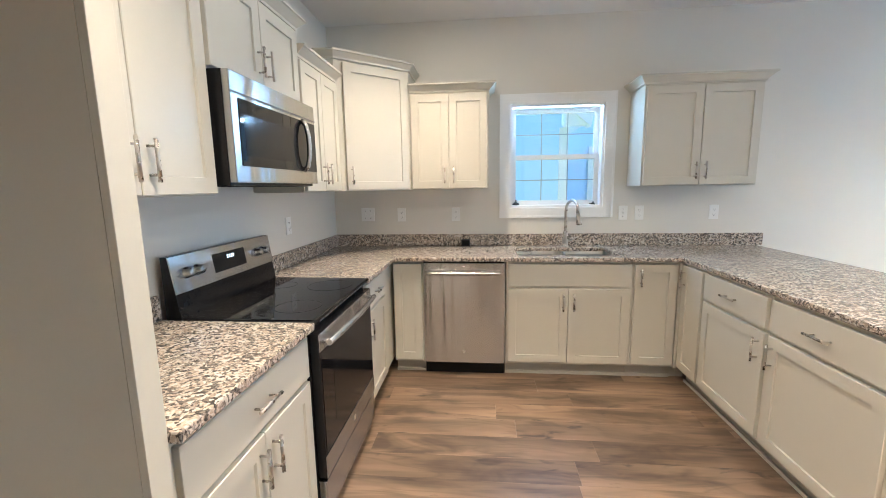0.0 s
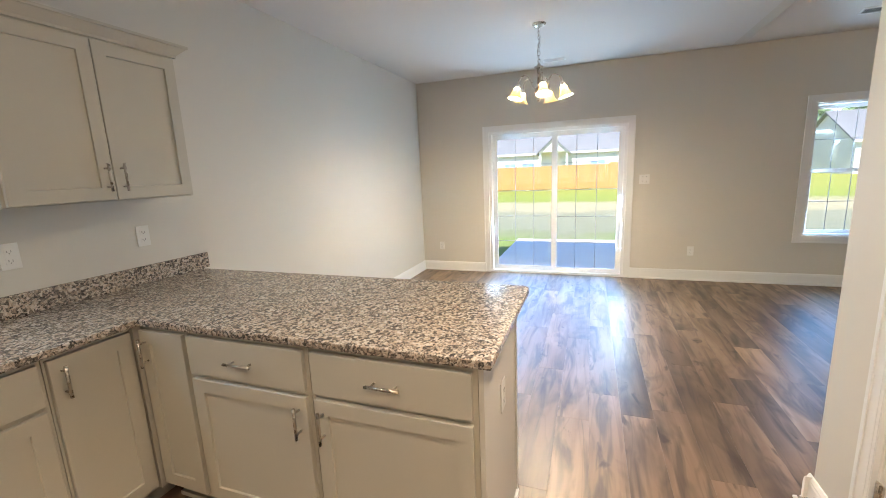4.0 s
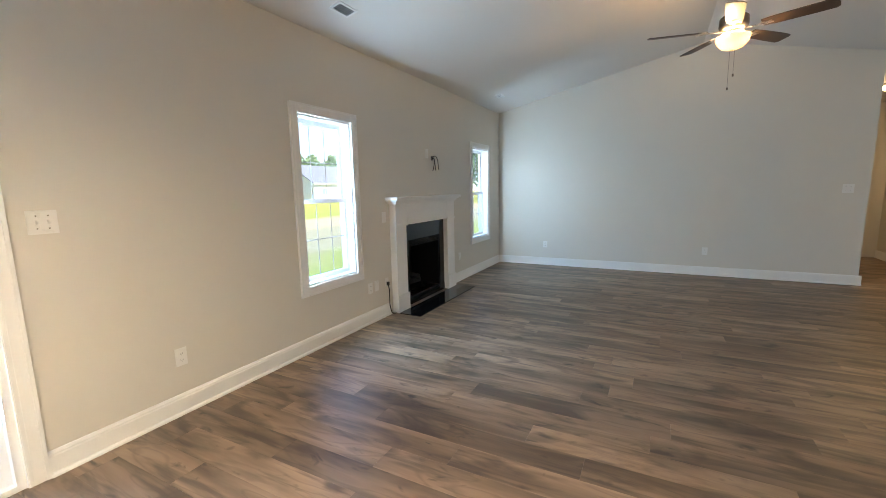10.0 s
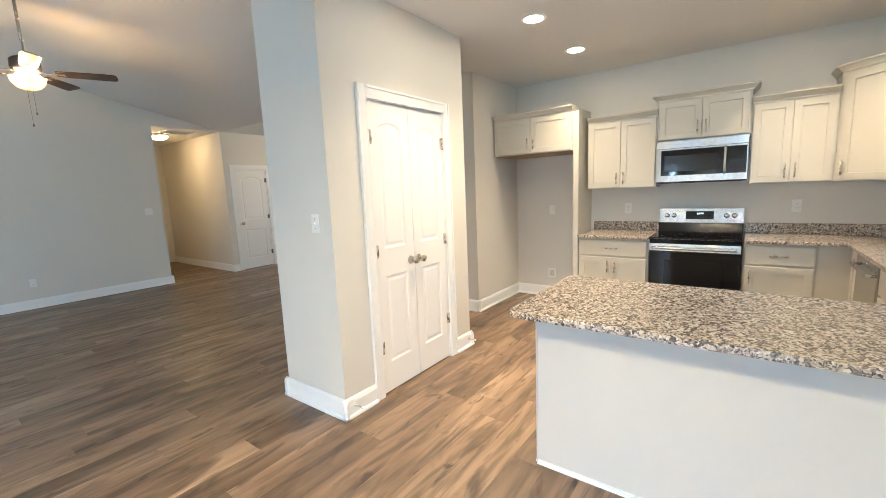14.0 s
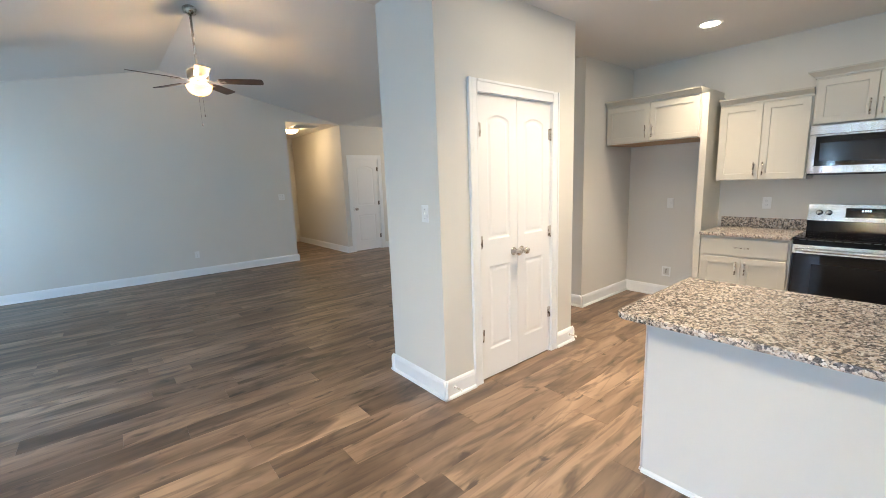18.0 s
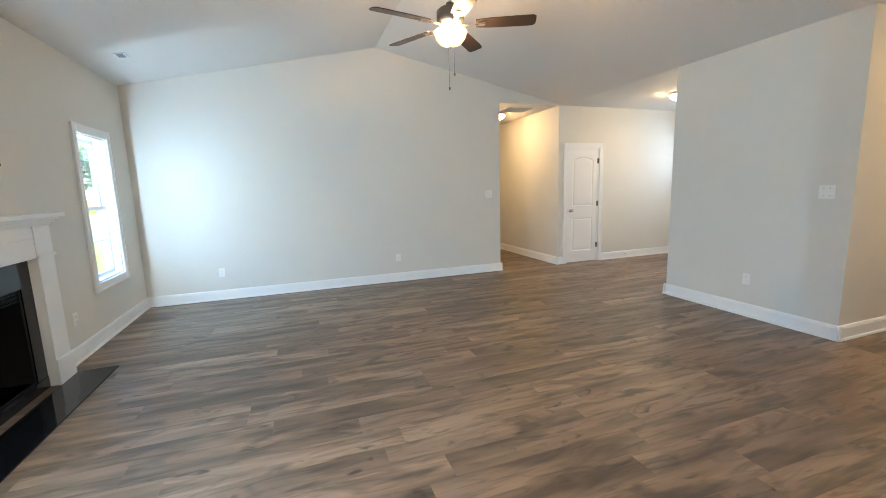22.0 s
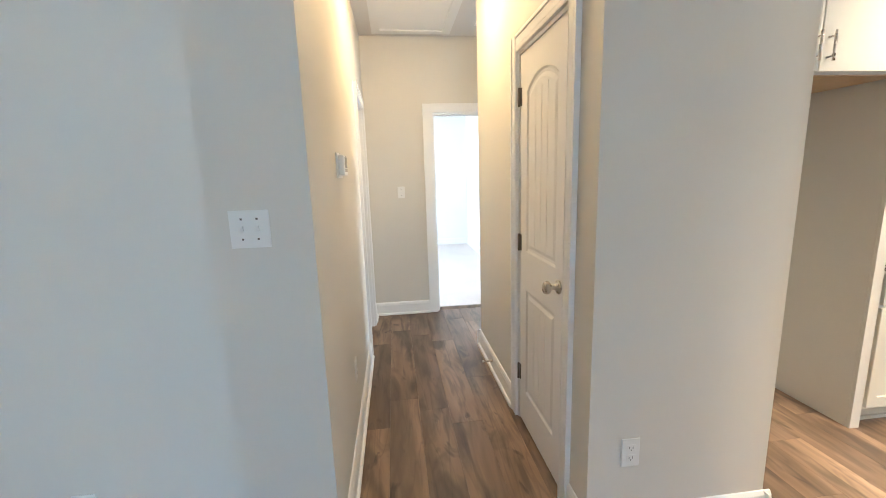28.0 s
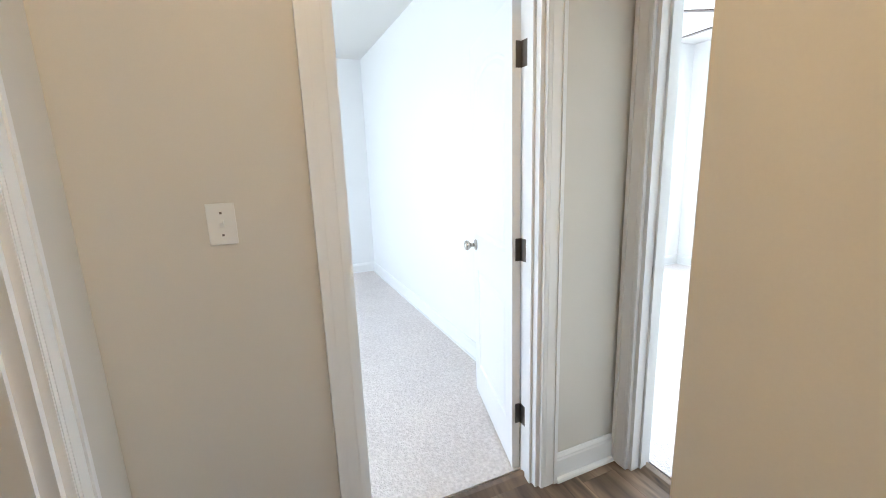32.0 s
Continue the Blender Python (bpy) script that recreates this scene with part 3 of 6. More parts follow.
# ceilings and floor
bm = bmesh.new()
box(bm, KW - T, E + 0.16, PY0 + 0.1, N + 0.16, H, H + 0.12)
box(bm, -6.5, WB, S - T, PY0 + 0.1, H, H + 0.12)
box(bm, -6.5, KW - T, PY0 + 0.1, N + 0.16, H, H + 0.12)
box(bm, WB, SX + T, -8.5, S - T, H, H + 0.12)
solid("ceiling", bm, M_ceil, "flat white painted ceiling", "ceiling")
bm = bmesh.new()
for xa, xb, za, zb in ((WB, RIDGE_X, H, RIDGE_Z), (RIDGE_X, E, RIDGE_Z, H)):
    prism(bm, [(xa, za), (xb, zb), (xb, zb + 0.12), (xa, za + 0.12)], 1, S - T, PY0 - 0.01)
solid("ceiling_vault", bm, M_ceil, "vaulted white painted ceiling", "ceiling")
solid("floor", boxes((-2.3, E + 0.1, -8.45, N + 0.1, -0.12, -0.005)), M_sub, "floor base under the planks", "floor")
bm = boxes((-6.34, HE - T, -3.6, 0.24, -0.1, 0.012))
solid("carpet_bedroom", bm, M_carpet, "pale beige cut-pile carpet", "carpet")
bm = boxes((-4.55, KW - T, AN + T, 3.95, -0.1, 0.012))
solid("carpet_room", bm, M_carpet, "pale beige cut-pile carpet", "carpet")
# thresholds in the two doorways
solid("threshold_bedroom", prism(bmesh.new(), [(HE - 0.035, 0), (HE - 0.075, 0.014), (HE - 0.10, 0.014), (HE - 0.118, 0)], 1, BD[0], BD[1]), M_plank, "brown vinyl threshold strip", "threshold")
solid("threshold_room", prism(bmesh.new(), [(AN + 0.035, 0), (AN + 0.07, 0.014), (AN + 0.10, 0.014), (AN + 0.118, 0)], 0, ND[0], ND[1]), M_plank, "brown vinyl threshold strip", "threshold")

# unseen roof of the house, added only for its shade on the patio
bm = bmesh.new()
prism(bm, [(0.6, 5.45), (E + 0.40, H + 0.16), (E + 0.40, H + 0.3), (0.6, 5.6)], 1, -9.2, N + 0.6)
prism(bm, [(0.6, 5.45), (-8.6, H + 0.16), (-8.6, H + 0.3), (0.6, 5.6)], 1, BS, N + 0.6)
prism(bm, [(0.6, 5.45), (-2.6, 4.51), (-2.6, 4.66), (0.6, 5.6)], 1, -9.2, BS)
solid("roof", bm, M_shingle, "unseen shingled roof, added to shade the patio", "roof")
wall("wall_outer_south", 1, -9.0, -9.12, -6.5, E + 0.16, mat=M_siding, label="outer wall")
wall("wall_outer_east", 0, E, E + 0.16, -9.0, S - 0.16, mat=M_siding, label="outer wall")

# ---- baseboards ----
BASE = [(0, 0), (0.030, 0), (0.030, 0.010), (0.026, 0.018), (0.016, 0.022), (0.016, 0.104), (0.013, 0.112), (0.013, 0.118), (0.006, 0.132), (0, 0.134)]


def baseboard(x0, y0, x1, y1, ext0=0.0, ext1=0.0):
    """Runs from one point to another with the room on its left-hand side; ext: overlap round outer corners."""
    d = Vector((x1 - x0, y1 - y0, 0))
    ln, ang = d.length, math.degrees(math.atan2(d.y, d.x))
    bm = bmesh.new()
    prism(bm, BASE, 0, -ext0, ln + ext1)
    ob = solid("baseboard", bm, M_trim, "white baseboard with a shoe mould", "baseboard", m=pose(x0, y0, 0, 0, 0, ang))
    return ob


C = 0.083
X = 0.030
baseboard(E, N, 3.0, N)
baseboard(E, SLD[1] + C, E, N)
baseboard(E, WIN1[0] - 0.55, E, SLD[0] - C)
baseboard(E, S, E, -3.53)
baseboard(SX, S, E, S, ext0=X)
baseboard(SX, -8.4, SX, S)
baseboard(CX, S, CX, -8.4, ext0=X)
baseboard(CD[1] + C, S, CX, S, ext1=X)
baseboard(HE, S, CD[0] - C, S)
baseboard(HE, FDR[0] - C, HE, S)
baseboard(HE, BS, HE, FDR[1] + C)
baseboard(WB, BS, HE, BS, ext0=X)
baseboard(WB, HS, WB, BS, ext0=X, ext1=X)
baseboard(LDR[1] + C, HS, WB, HS, ext1=X)
baseboard(HE, HS, LDR[0] - C, HS)
baseboard(HE, BD[0] - C, HE, HS)
baseboard(HE, AN, HE, BD[1] + C)
baseboard(HA, HN, HA, AN, ext0=X)
baseboard(CLD[0] - C, HN, HA, HN, ext1=X)
baseboard(WB, HN, CLD[1] + C, HN, ext0=X)
baseboard(WB, FN, WB, HN, ext0=X, ext1=X)
baseboard(KW, FN, WB, FN, ext1=X)
baseboard(KW, 1.19, KW, FN)
baseboard(PX1, PY0, PX0, PY0, ext0=X, ext1=X)
baseboard(PX1, PY1, PX1, PY0, ext0=X, ext1=X)
baseboard(PD[1] + C, PY1, PX1, PY1, ext1=X)
baseboard(PX0, PY1, PD[0] - C, PY1, ext0=X)
baseboard(PX0, PY0, PX0, PY1, ext0=X, ext1=X)
baseboard(HE - T, 0.24, -6.34, 0.24)
baseboard(-6.34, 0.24, -6.34, -3.6)
baseboard(KW - T, 3.95, -4.55, 3.95)
baseboard(-4.55, 3.95, -4.55, AN + T)


# ---- casings, doors and windows; local frame: x to the right seen from the room, y into the wall, z up ----
def casing_board(ln, w=C):
    """One casing board standing on z, its outer edge at x = 0, w wide."""
    bm = boxes((0, w, -0.017, 0, 0, ln), (0, 0.017, -0.0225, -0.017, 0, ln), (0.03, w - 0.022, -0.0182, -0.017, 0, ln), (w - 0.012, w - 0.004, -0.0188, -0.017, 0, ln))
    return bm


def casing(parent, x0, x1, z0, z1, sill=False):
    """Boards round an opening; z0 is the floor unless sill."""
    zb = z0 - C if sill else 0.0
    bm = casing_board(z1 + C - zb)
    bmesh.ops.transform(bm, matrix=Matrix.Translation((x0 - C, 0, zb)), verts=bm.verts)
    part("casing_board", bm, M_trim, parent)
    bm = casing_board(z1 + C - zb)
    bmesh.ops.transform(bm, matrix=Matrix.Translation((x1 + C, 0, zb)) @ Matrix.Diagonal((-1, 1, 1, 1)), verts=bm.verts)
    bmesh.ops.reverse_faces(bm, faces=bm.faces)
    part("casing_board", bm, M_trim, parent)
    for z, flip in ((z1 + C, -1),) + (((z0 - C, 1),) if sill else ()):
        bm = casing_board(x1 - x0)
        bmesh.ops.transform(bm, matrix=Matrix.Translation((x0, 0, z)) @ Matrix(((0, 0, 1, 0), (0, 1, 0, 0), (flip, 0, 0, 0), (0, 0, 0, 1))), verts=bm.verts)
        bmesh.ops.recalc_face_normals(bm, faces=bm.faces[:])
        part("casing_board", bm, M_trim, parent)


def arch_loop(x0, x1, z0, z1, rise, o):
    """The outline of a door panel, drawn in by o."""
    xa, xb, za, zb = x0 + o, x1 - o, z0 + o, z1 - o
    pts = [(xa, za), (xb, za)]
    if rise <= 0:
        return pts + [(xb, zb), (xa, zb)]
    n = 12
    return pts + [(xb + (xa - xb) * k / n, zb - rise + rise * math.sin(math.pi * (0.5 - abs(0.5 - k / n))) ** 0.8 if 0 < k < n else zb - rise) for k in range(n + 1)]


def door_leaf(w, h, panels, thick=0.035, planks=False):
    """A moulded door leaf, x 0..w, front face at y = 0, body to y = thick, both faces panelled."""
    bm = bmesh.new()
    for side in (0, 1):
        y0, s = (0.0, 1) if side == 0 else (thick, -1)
        outer = [bm.verts.new((x, y0, z)) for x, z in ((0, 0), (w, 0), (w, h), (0, h))]
        edges = [bm.edges.new((outer[i], outer[(i + 1) % 4])) for i in range(4)]
        for x0, x1, z0, z1, rise in panels:
            loops = []
            for o, d in ((0, 0), (0.010, 0.007), (0.022, 0.008), (0.040, 0.003)):
                loops.append([bm.verts.new((x, y0 + s * d, z)) for x, z in arch_loop(x0, x1, z0, z1, rise, o)])
            n = len(loops[0])
            for a, b in zip(loops, loops[1:]):
                for k in range(n):
                    bm.faces.new((a[k], a[(k + 1) % n], b[(k + 1) % n], b[k]))
            bm.faces.new(loops[-1])
            edges += [bm.edges.get((loops[0][k], loops[0][(k + 1) % n])) for k in range(n)]
        bmesh.ops.triangle_fill(bm, use_beauty=True, use_dissolve=False, edges=edges)
        if side == 0:
            front = outer
        else:
            for k in range(4):
                bm.faces.new((front[k], front[(k + 1) % 4], outer[(k + 1) % 4], outer[k]))
    bmesh.ops.recalc_face_normals(bm, faces=bm.faces[:])
    if planks:
        for x0, x1, z0, z1, rise in panels:
            n = 4
            for k in range(1, n):
                x = x0 + 0.045 + (x1 - x0 - 0.09) * k / n
                box(bm, x - 0.0018, x + 0.0018, 0.0012, 0.0045, z0 + 0.042, z1 - max(rise, 0.042) - (0.006 if rise else 0.0))
    return bm


def knob(parent, x, z, y=0.0, s=-1, label="satin nickel knob"):
    bm = bmesh.new()
    lathe(bm, [(0.0, 0.0), (0.032, 0.0), (0.032, 0.004), (0.026, 0.009), (0.012, 0.011), (0.011, 0.030), (0.017, 0.036), (0.027, 0.045), (0.029, 0.055), (0.024, 0.066), (0.012, 0.071), (0.0, 0.072)], 24, (x, y, z), Matrix.Rotation(radians(90) * -s, 4, "X"))
    bmesh.ops.recalc_face_normals(bm, faces=bm.faces[:])
    return part("knob", bm, M_nickel, parent, label)


def hinge(parent, x, z, y, m=None):
    bm = bmesh.new()
    tube(bm, [(x, y - 0.005, z - 0.047), (x, y - 0.005, z + 0.047)], 0.0065, 10)
    box(bm, x - 0.020, x + 0.020, y - 0.002, y + 0.004, z - 0.044, z + 0.044)
    return part("hinge", bm, m or M_darknick, parent, "nickel butt hinge")


def jamb(parent, x0, x1, z1, depth=T, stop=0.05):
    j = 0.018
    bm = boxes((x0, x0 + j, 0, depth, 0, z1), (x1 - j, x1, 0, depth, 0, z1), (x0 + j, x1 - j, 0, depth, z1 - j, z1))
    part("jamb", bm, M_trim, parent)
    bm = boxes((x0 + j, x0 + j + 0.012, stop, stop + 0.035, 0, z1 - j), (x1 - j - 0.012, x1 - j, stop, stop + 0.035, 0, z1 - j), (x0 + j + 0.012, x1 - j - 0.012, stop, stop + 0.035, z1 - j - 0.012, z1 - j))
    part("door_stop", bm, M_trim, parent)


def two_panels(w, h, m=0.10):
    return [(m, w - m, 1.02 * h / 2.03, h - 0.13, 0.06), (m, w - m, 0.20, 0.80, 0.0)]


HINGE_Z = (0.30, 1.06, 1.82)


def closed_door(name, m, o, label, hinge_left=True, planks=False):
    """A single door closed in its opening (x0, x1, 0, z1) in the local frame."""
    x0, x1, _, z1 = o
    d = thing(name, m, label, "door", "", "structure")
    casing(d, x0, x1, 0, z1)
    jamb(d, x0, x1, z1, stop=0.042)
    g = 0.021
    w, h = x1 - x0 - 2 * g, z1 - 0.018 - 0.003 - 0.012
    bm = door_leaf(w, h, two_panels(w, h), planks=planks)
    bmesh.ops.transform(bm, matrix=Matrix.Translation((x0 + g, 0.004, 0.012)), verts=bm.verts)
    leaf = part("leaf", bm, M_door, d)
    xh, xk = (x0 + g, x1 - g - 0.06) if hinge_left else (x1 - g, x0 + g + 0.06)
    for z in HINGE_Z:
        hinge(leaf, xh, z, 0.0)
    knob(leaf, xk, 0.95, 0.004)
    xl = x1 - g - 0.002 if hinge_left else x0 + g - 0.002
    part("strike", boxes((xl, xl + 0.004, 0.001, 0.004, 0.915, 0.985)), M_darknick, leaf)
    return d


def open_door(name, m, o, label, hinge_left, swing, depth=T):
    """A door that stands open into the room behind the wall."""
    x0, x1, _, z1 = o
    d = thing(name, m, label, "door", "", "structure")
    casing(d, x0, x1, 0, z1)
    jamb(d, x0, x1, z1, depth, stop=0.03)
    g = 0.021
    w, h = x1 - x0 - 2 * g, z1 - 0.033
    bm = door_leaf(w, h, two_panels(w, h))
    sx = 1 if hinge_left else -1
    xh = x0 + g if hinge_left else x1 - g
    if not hinge_left:
        bmesh.ops.transform(bm, matrix=Matrix.Diagonal((-1, 1, 1, 1)), verts=bm.verts)
        bmesh.ops.reverse_faces(bm, faces=bm.faces)
    turn = Matrix.Translation((xh, depth + 0.004, 0.018)) @ Matrix.Rotation(radians(swing * sx), 4, "Z") @ Matrix.Translation((0, -0.035, 0))
    bmesh.ops.transform(bm, matrix=turn, verts=bm.verts)
    leaf = part("leaf", bm, M_door, d)
    for yy, s in ((0.0, -1), (0.035, 1)):
        bmk = bmesh.new()
        lathe(bmk, [(0.0, 0.0), (0.032, 0.0), (0.032, 0.004), (0.026, 0.009), (0.012, 0.011), (0.011, 0.030), (0.017, 0.036), (0.027, 0.045), (0.029, 0.055), (0.024, 0.066), (0.0, 0.072)], 20, (sx * (w - 0.06), yy, 0.94), Matrix.Rotation(radians(90) * -s, 4, "X"))
        bmesh.ops.recalc_face_normals(bmk, faces=bmk.faces[:])
        bmesh.ops.transform(bmk, matrix=turn, verts=bmk.verts)
        part("knob", bmk, M_nickel, leaf, "satin nickel knob")
    for z in HINGE_Z:
        bmh = bmesh.new()
        tube(bmh, [(xh, depth + 0.010, z - 0.047), (xh, depth + 0.010, z + 0.047)], 0.0065, 10)
        box(bmh, xh - sx * 0.003 - 0.0015, xh - sx * 0.003 + 0.0015, depth - 0.040, depth + 0.006, z - 0.048, z + 0.048)
        box(bmh, xh - sx * 0.003, xh + sx * 0.022, depth + 0.0045, depth + 0.0075, z - 0.048, z + 0.048)
        part("hinge", bmh, M_darknick, leaf, "aged nickel butt hinge")
    return d


closed_door("door_closet", pose(0, HN, 0, 0, 0, 0), CLD, "white plank-panel closet door with nickel knob, closed", hinge_left=True, planks=True)
closed_door("door_foyer_closet", pose(0, S, 0, 0, 0, 180), (-CD[1], -CD[0], 0, CD[3]), "white arched two-panel door with nickel knob, closed", hinge_left=False)
open_door("door_bedroom", pose(HE, 0, 0, 0, 0, 90), BD, "white panelled bedroom door standing open", hinge_left=False, swing=105)
open_door("door_bath", pose(0, HS, 0, 0, 0, 180), (-LDR[1], -LDR[0], 0, LDR[3]), "white panelled door standing half open", hinge_left=False, swing=55)
nd = thing("doorway_room", pose(0, AN, 0, 0, 0, 0), "white cased doorway to a carpeted room", "doorway", "", "structure")
casing(nd, ND[0], ND[1], 0, ND[3])
jamb(nd, ND[0], ND[1], ND[3], stop=0.045)
part("strike", boxes((ND[0] + 0.018, ND[0] + 0.021, 0.045, 0.075, 0.92, 0.98)), M_slot, nd)

# pantry: a pair of narrow doors
pm = pose(0, PY1, 0, 0, 0, 180)
pan = thing("door_pantry", pm, "pair of narrow white arched panel doors, closed", "door", "", "structure")
px0, px1, pz = -PD[1], -PD[0], PD[3]
casing(pan, px0, px1, 0, pz)
part("jamb", boxes((px0, px0 + 0.012, 0, T, 0, pz), (px1 - 0.012, px1, 0, T, 0, pz), (px0 + 0.012, px1 - 0.012, 0, T, pz - 0.005, pz)), M_trim, pan)
# dark sheet added behind the leaves, stands in for shade in their gaps
part("shadow_gap", boxes((px0 + 0.012, px1 - 0.012, 0.06, 0.07, 0.0, pz - 0.006)), M_slot, pan)
for k in (0, 1):
    w = (px1 - px0 - 0.024 - 0.010) / 2
    xa = px0 + 0.015 + k * (w + 0.004)
    hh = pz - 0.012 - 0.005 - 0.002
    bm = door_leaf(w, hh, [(0.085, w - 0.085, 1.06, hh - 0.13, 0.035), (0.085, w - 0.085, 0.22, 0.86, 0.0)])
    bmesh.ops.transform(bm, matrix=Matrix.Translation((xa, 0.004, 0.012)), verts=bm.verts)
    leaf = part("leaf", bm, M_door, pan)
    for z in (0.36, 1.06, 1.84):
        hinge(leaf, xa if k == 0 else xa + w, z, 0.0, M_nickel)
    knob(leaf, xa + w - 0.045 if k == 0 else xa + 0.045, 0.95, 0.004)


def sash(parent, x0, x1, z0, z1, y, cols, rows, rail=0.038, grid=M_muntin):
    s = part("sash", boxes((x0, x0 + rail, y, y + 0.03, z0, z1), (x1 - rail, x1, y, y + 0.03, z0, z1), (x0 + rail, x1 - rail, y, y + 0.03, z0, z0 + rail), (x0 + rail, x1 - rail, y, y + 0.03, z1 - rail, z1)), M_vinyl, parent)
    xa, xb, za, zb = x0 + rail, x1 - rail, z0 + rail, z1 - rail
    for k in range(1, cols):
        x = xa + (xb - xa) * k / cols
        part("muntin", boxes((x - 0.004, x + 0.004, y + 0.011, y + 0.013, za, zb)), grid, s)
    for k in range(1, rows):
        z = za + (zb - za) * k / rows
        part("muntin", boxes((xa, xb, y + 0.0105, y + 0.0135, z - 0.004, z + 0.004)), grid, s)
    p = part("pane", boxes((xa - 0.004, xb + 0.004, y + 0.017, y + 0.020, za - 0.004, zb + 0.004)), M_glass, s)
    p.visible_shadow = False
    return s


def window(name, m, o, label, locks=False):
    x0, x1, z0, z1 = o
    w = thing(name, m, label, "window", "", "structure")
    casing(w, x0, x1, z0, z1, sill=True)
    f = 0.02
    part("window_frame", boxes((x0, x0 + f, 0.0, 0.16, z0, z1), (x1 - f, x1, 0.0, 0.16, z0, z1), (x0 + f, x1 - f, 0.0, 0.16, z0, z0 + f), (x0 + f, x1 - f, 0.0, 0.16, z1 - f, z1)), M_vinyl, w)
    mid = (z0 + z1) / 2
    sash(w, x0 + f, x1 - f, mid - 0.02, z1 - f, 0.105, 3, 2)
    sash(w, x0 + f, x1 - f, z0 + f, mid + 0.02, 0.07, 3, 2)
    if locks:
        for x in (x0 + 0.06, x1 - 0.06):
            bm = bmesh.new()
            r = 1.7 if x < (x0 + x1) / 2 else 1.0
            lathe(bm, [(0.0, 0.0), (0.018 * r, 0.0), (0.015 * r, 0.010 * r), (0.006, 0.016 * r), (0.005, 0.026 * r), (0.0, 0.027 * r)], 14, (x, 0.05, z0 + f))
            box(bm, x - 0.03, x + 0.01, 0.044, 0.056, z0 + f + 0.004, z0 + f + 0.012)
            part("latch", bm, M_rubber, w, "small black clip on the sill")
    return w


window("window_kitchen", pose(0, N, 0), KWIN, "white double-hung window with grid over the sink", locks=True)
for nm, o in (("window_living", WIN1), ("window_living_far", WIN2)):
    window(nm, pose(E, 0, 0, 0, 0, -90), (-o[1], -o[0], o[2], o[3]), "white double-hung window with grid beside the fireplace")
window("window_bedroom", pose(-6.34, 0, 0, 0, 0, 90), BW, "white double-hung bedroom window")

# sliding patio door
sd = thing("door_sliding", pose(E, 0, 0, 0, 0, -90), "white vinyl sliding patio door with grid glass, closed", "door", "", "structure")
x0, x1, z1 = -SLD[1], -SLD[0], SLD[3]
casing(sd, x0, x1, 0, z1)
part("door_frame", boxes((x0, x0 + 0.035, 0.0, 0.15, 0, z1), (x1 - 0.035, x1, 0.0, 0.15, 0, z1), (x0 + 0.035, x1 - 0.035, 0.0, 0.15, z1 - 0.035, z1), (x0 + 0.035, x1 - 0.035, 0.0, 0.15, 0, 0.03)), M_vinyl, sd)
xm = (x0 + x1) / 2
sash(sd, x0 + 0.035, xm + 0.035, 0.03, z1 - 0.035, 0.09, 3, 5, rail=0.06)
right_sash = sash(sd, xm - 0.035, x1 - 0.035, 0.03, z1 - 0.035, 0.045, 3, 5, rail=0.06)
bm = bmesh.new()
tube(bm, [(x1 - 0.063, 0.045, 0.90), (x1 - 0.066, 0.010, 0.905), (x1 - 0.067, 0.0, 0.93), (x1 - 0.067, 0.0, 1.05), (x1 - 0.066, 0.010, 1.075), (x1 - 0.063, 0.045, 1.08)], 0.009, 10)
box(bm, x1 - 0.075, x1 - 0.052, 0.040, 0.046, 0.87, 1.11)
part("handle", bm, M_vinyl, right_sash, "white pull handle")

# front door with side lights, at the end of the foyer
fd = thing("door_front", pose(HE, 0, 0, 0, 0, 90), "white front door unit with side lights and arched transom", "door", "", "structure")
a, b = FDR[0], FDR[1]
casing(fd, a, b, 0, FDR[3])
part("door_frame", boxes((a, a + 0.04, 0.0, 0.15, 0, FDR[3]), (b - 0.04, b, 0.0, 0.15, 0, FDR[3]), (a + 0.04, b - 0.04, 0.0, 0.15, 2.02, 2.08), (a + 0.30, a + 0.36, 0.0, 0.15, 0, 2.02), (b - 0.36, b - 0.30, 0.0, 0.15, 0, 2.02)), M_trim, fd)
for xa in (a + 0.04, b - 0.30):
    s = part("side_light", boxes((xa, xa + 0.26, 0.06, 0.10, 0, 0.27), (xa, xa + 0.05, 0.06, 0.10, 0.27, 1.92), (xa + 0.21, xa + 0.26, 0.06, 0.10, 0.27, 1.92), (xa, xa + 0.26, 0.06, 0.10, 1.92, 2.02)), M_trim, fd)
    for k in range(1, 5):
        z = 0.27 + 1.65 * k / 5
        part("muntin", boxes((xa + 0.05, xa + 0.21, 0.07, 0.09, z - 0.008, z + 0.008)), M_trim, s)
    p = part("pane", boxes((xa + 0.046, xa + 0.214, 0.078, 0.081, 0.266, 1.924)), M_glass, s)
    p.visible_shadow = False
w = b - a - 0.72
bm = door_leaf(w, 2.0, [(0.12, w - 0.12, 1.0, 1.85, 0.06), (0.12, w - 0.12, 0.2, 0.85, 0)], 0.044)
bmesh.ops.transform(bm, matrix=Matrix.Translation((a + 0.36, 0.06, 0.015)), verts=bm.verts)
part("leaf", bm, M_door, fd)
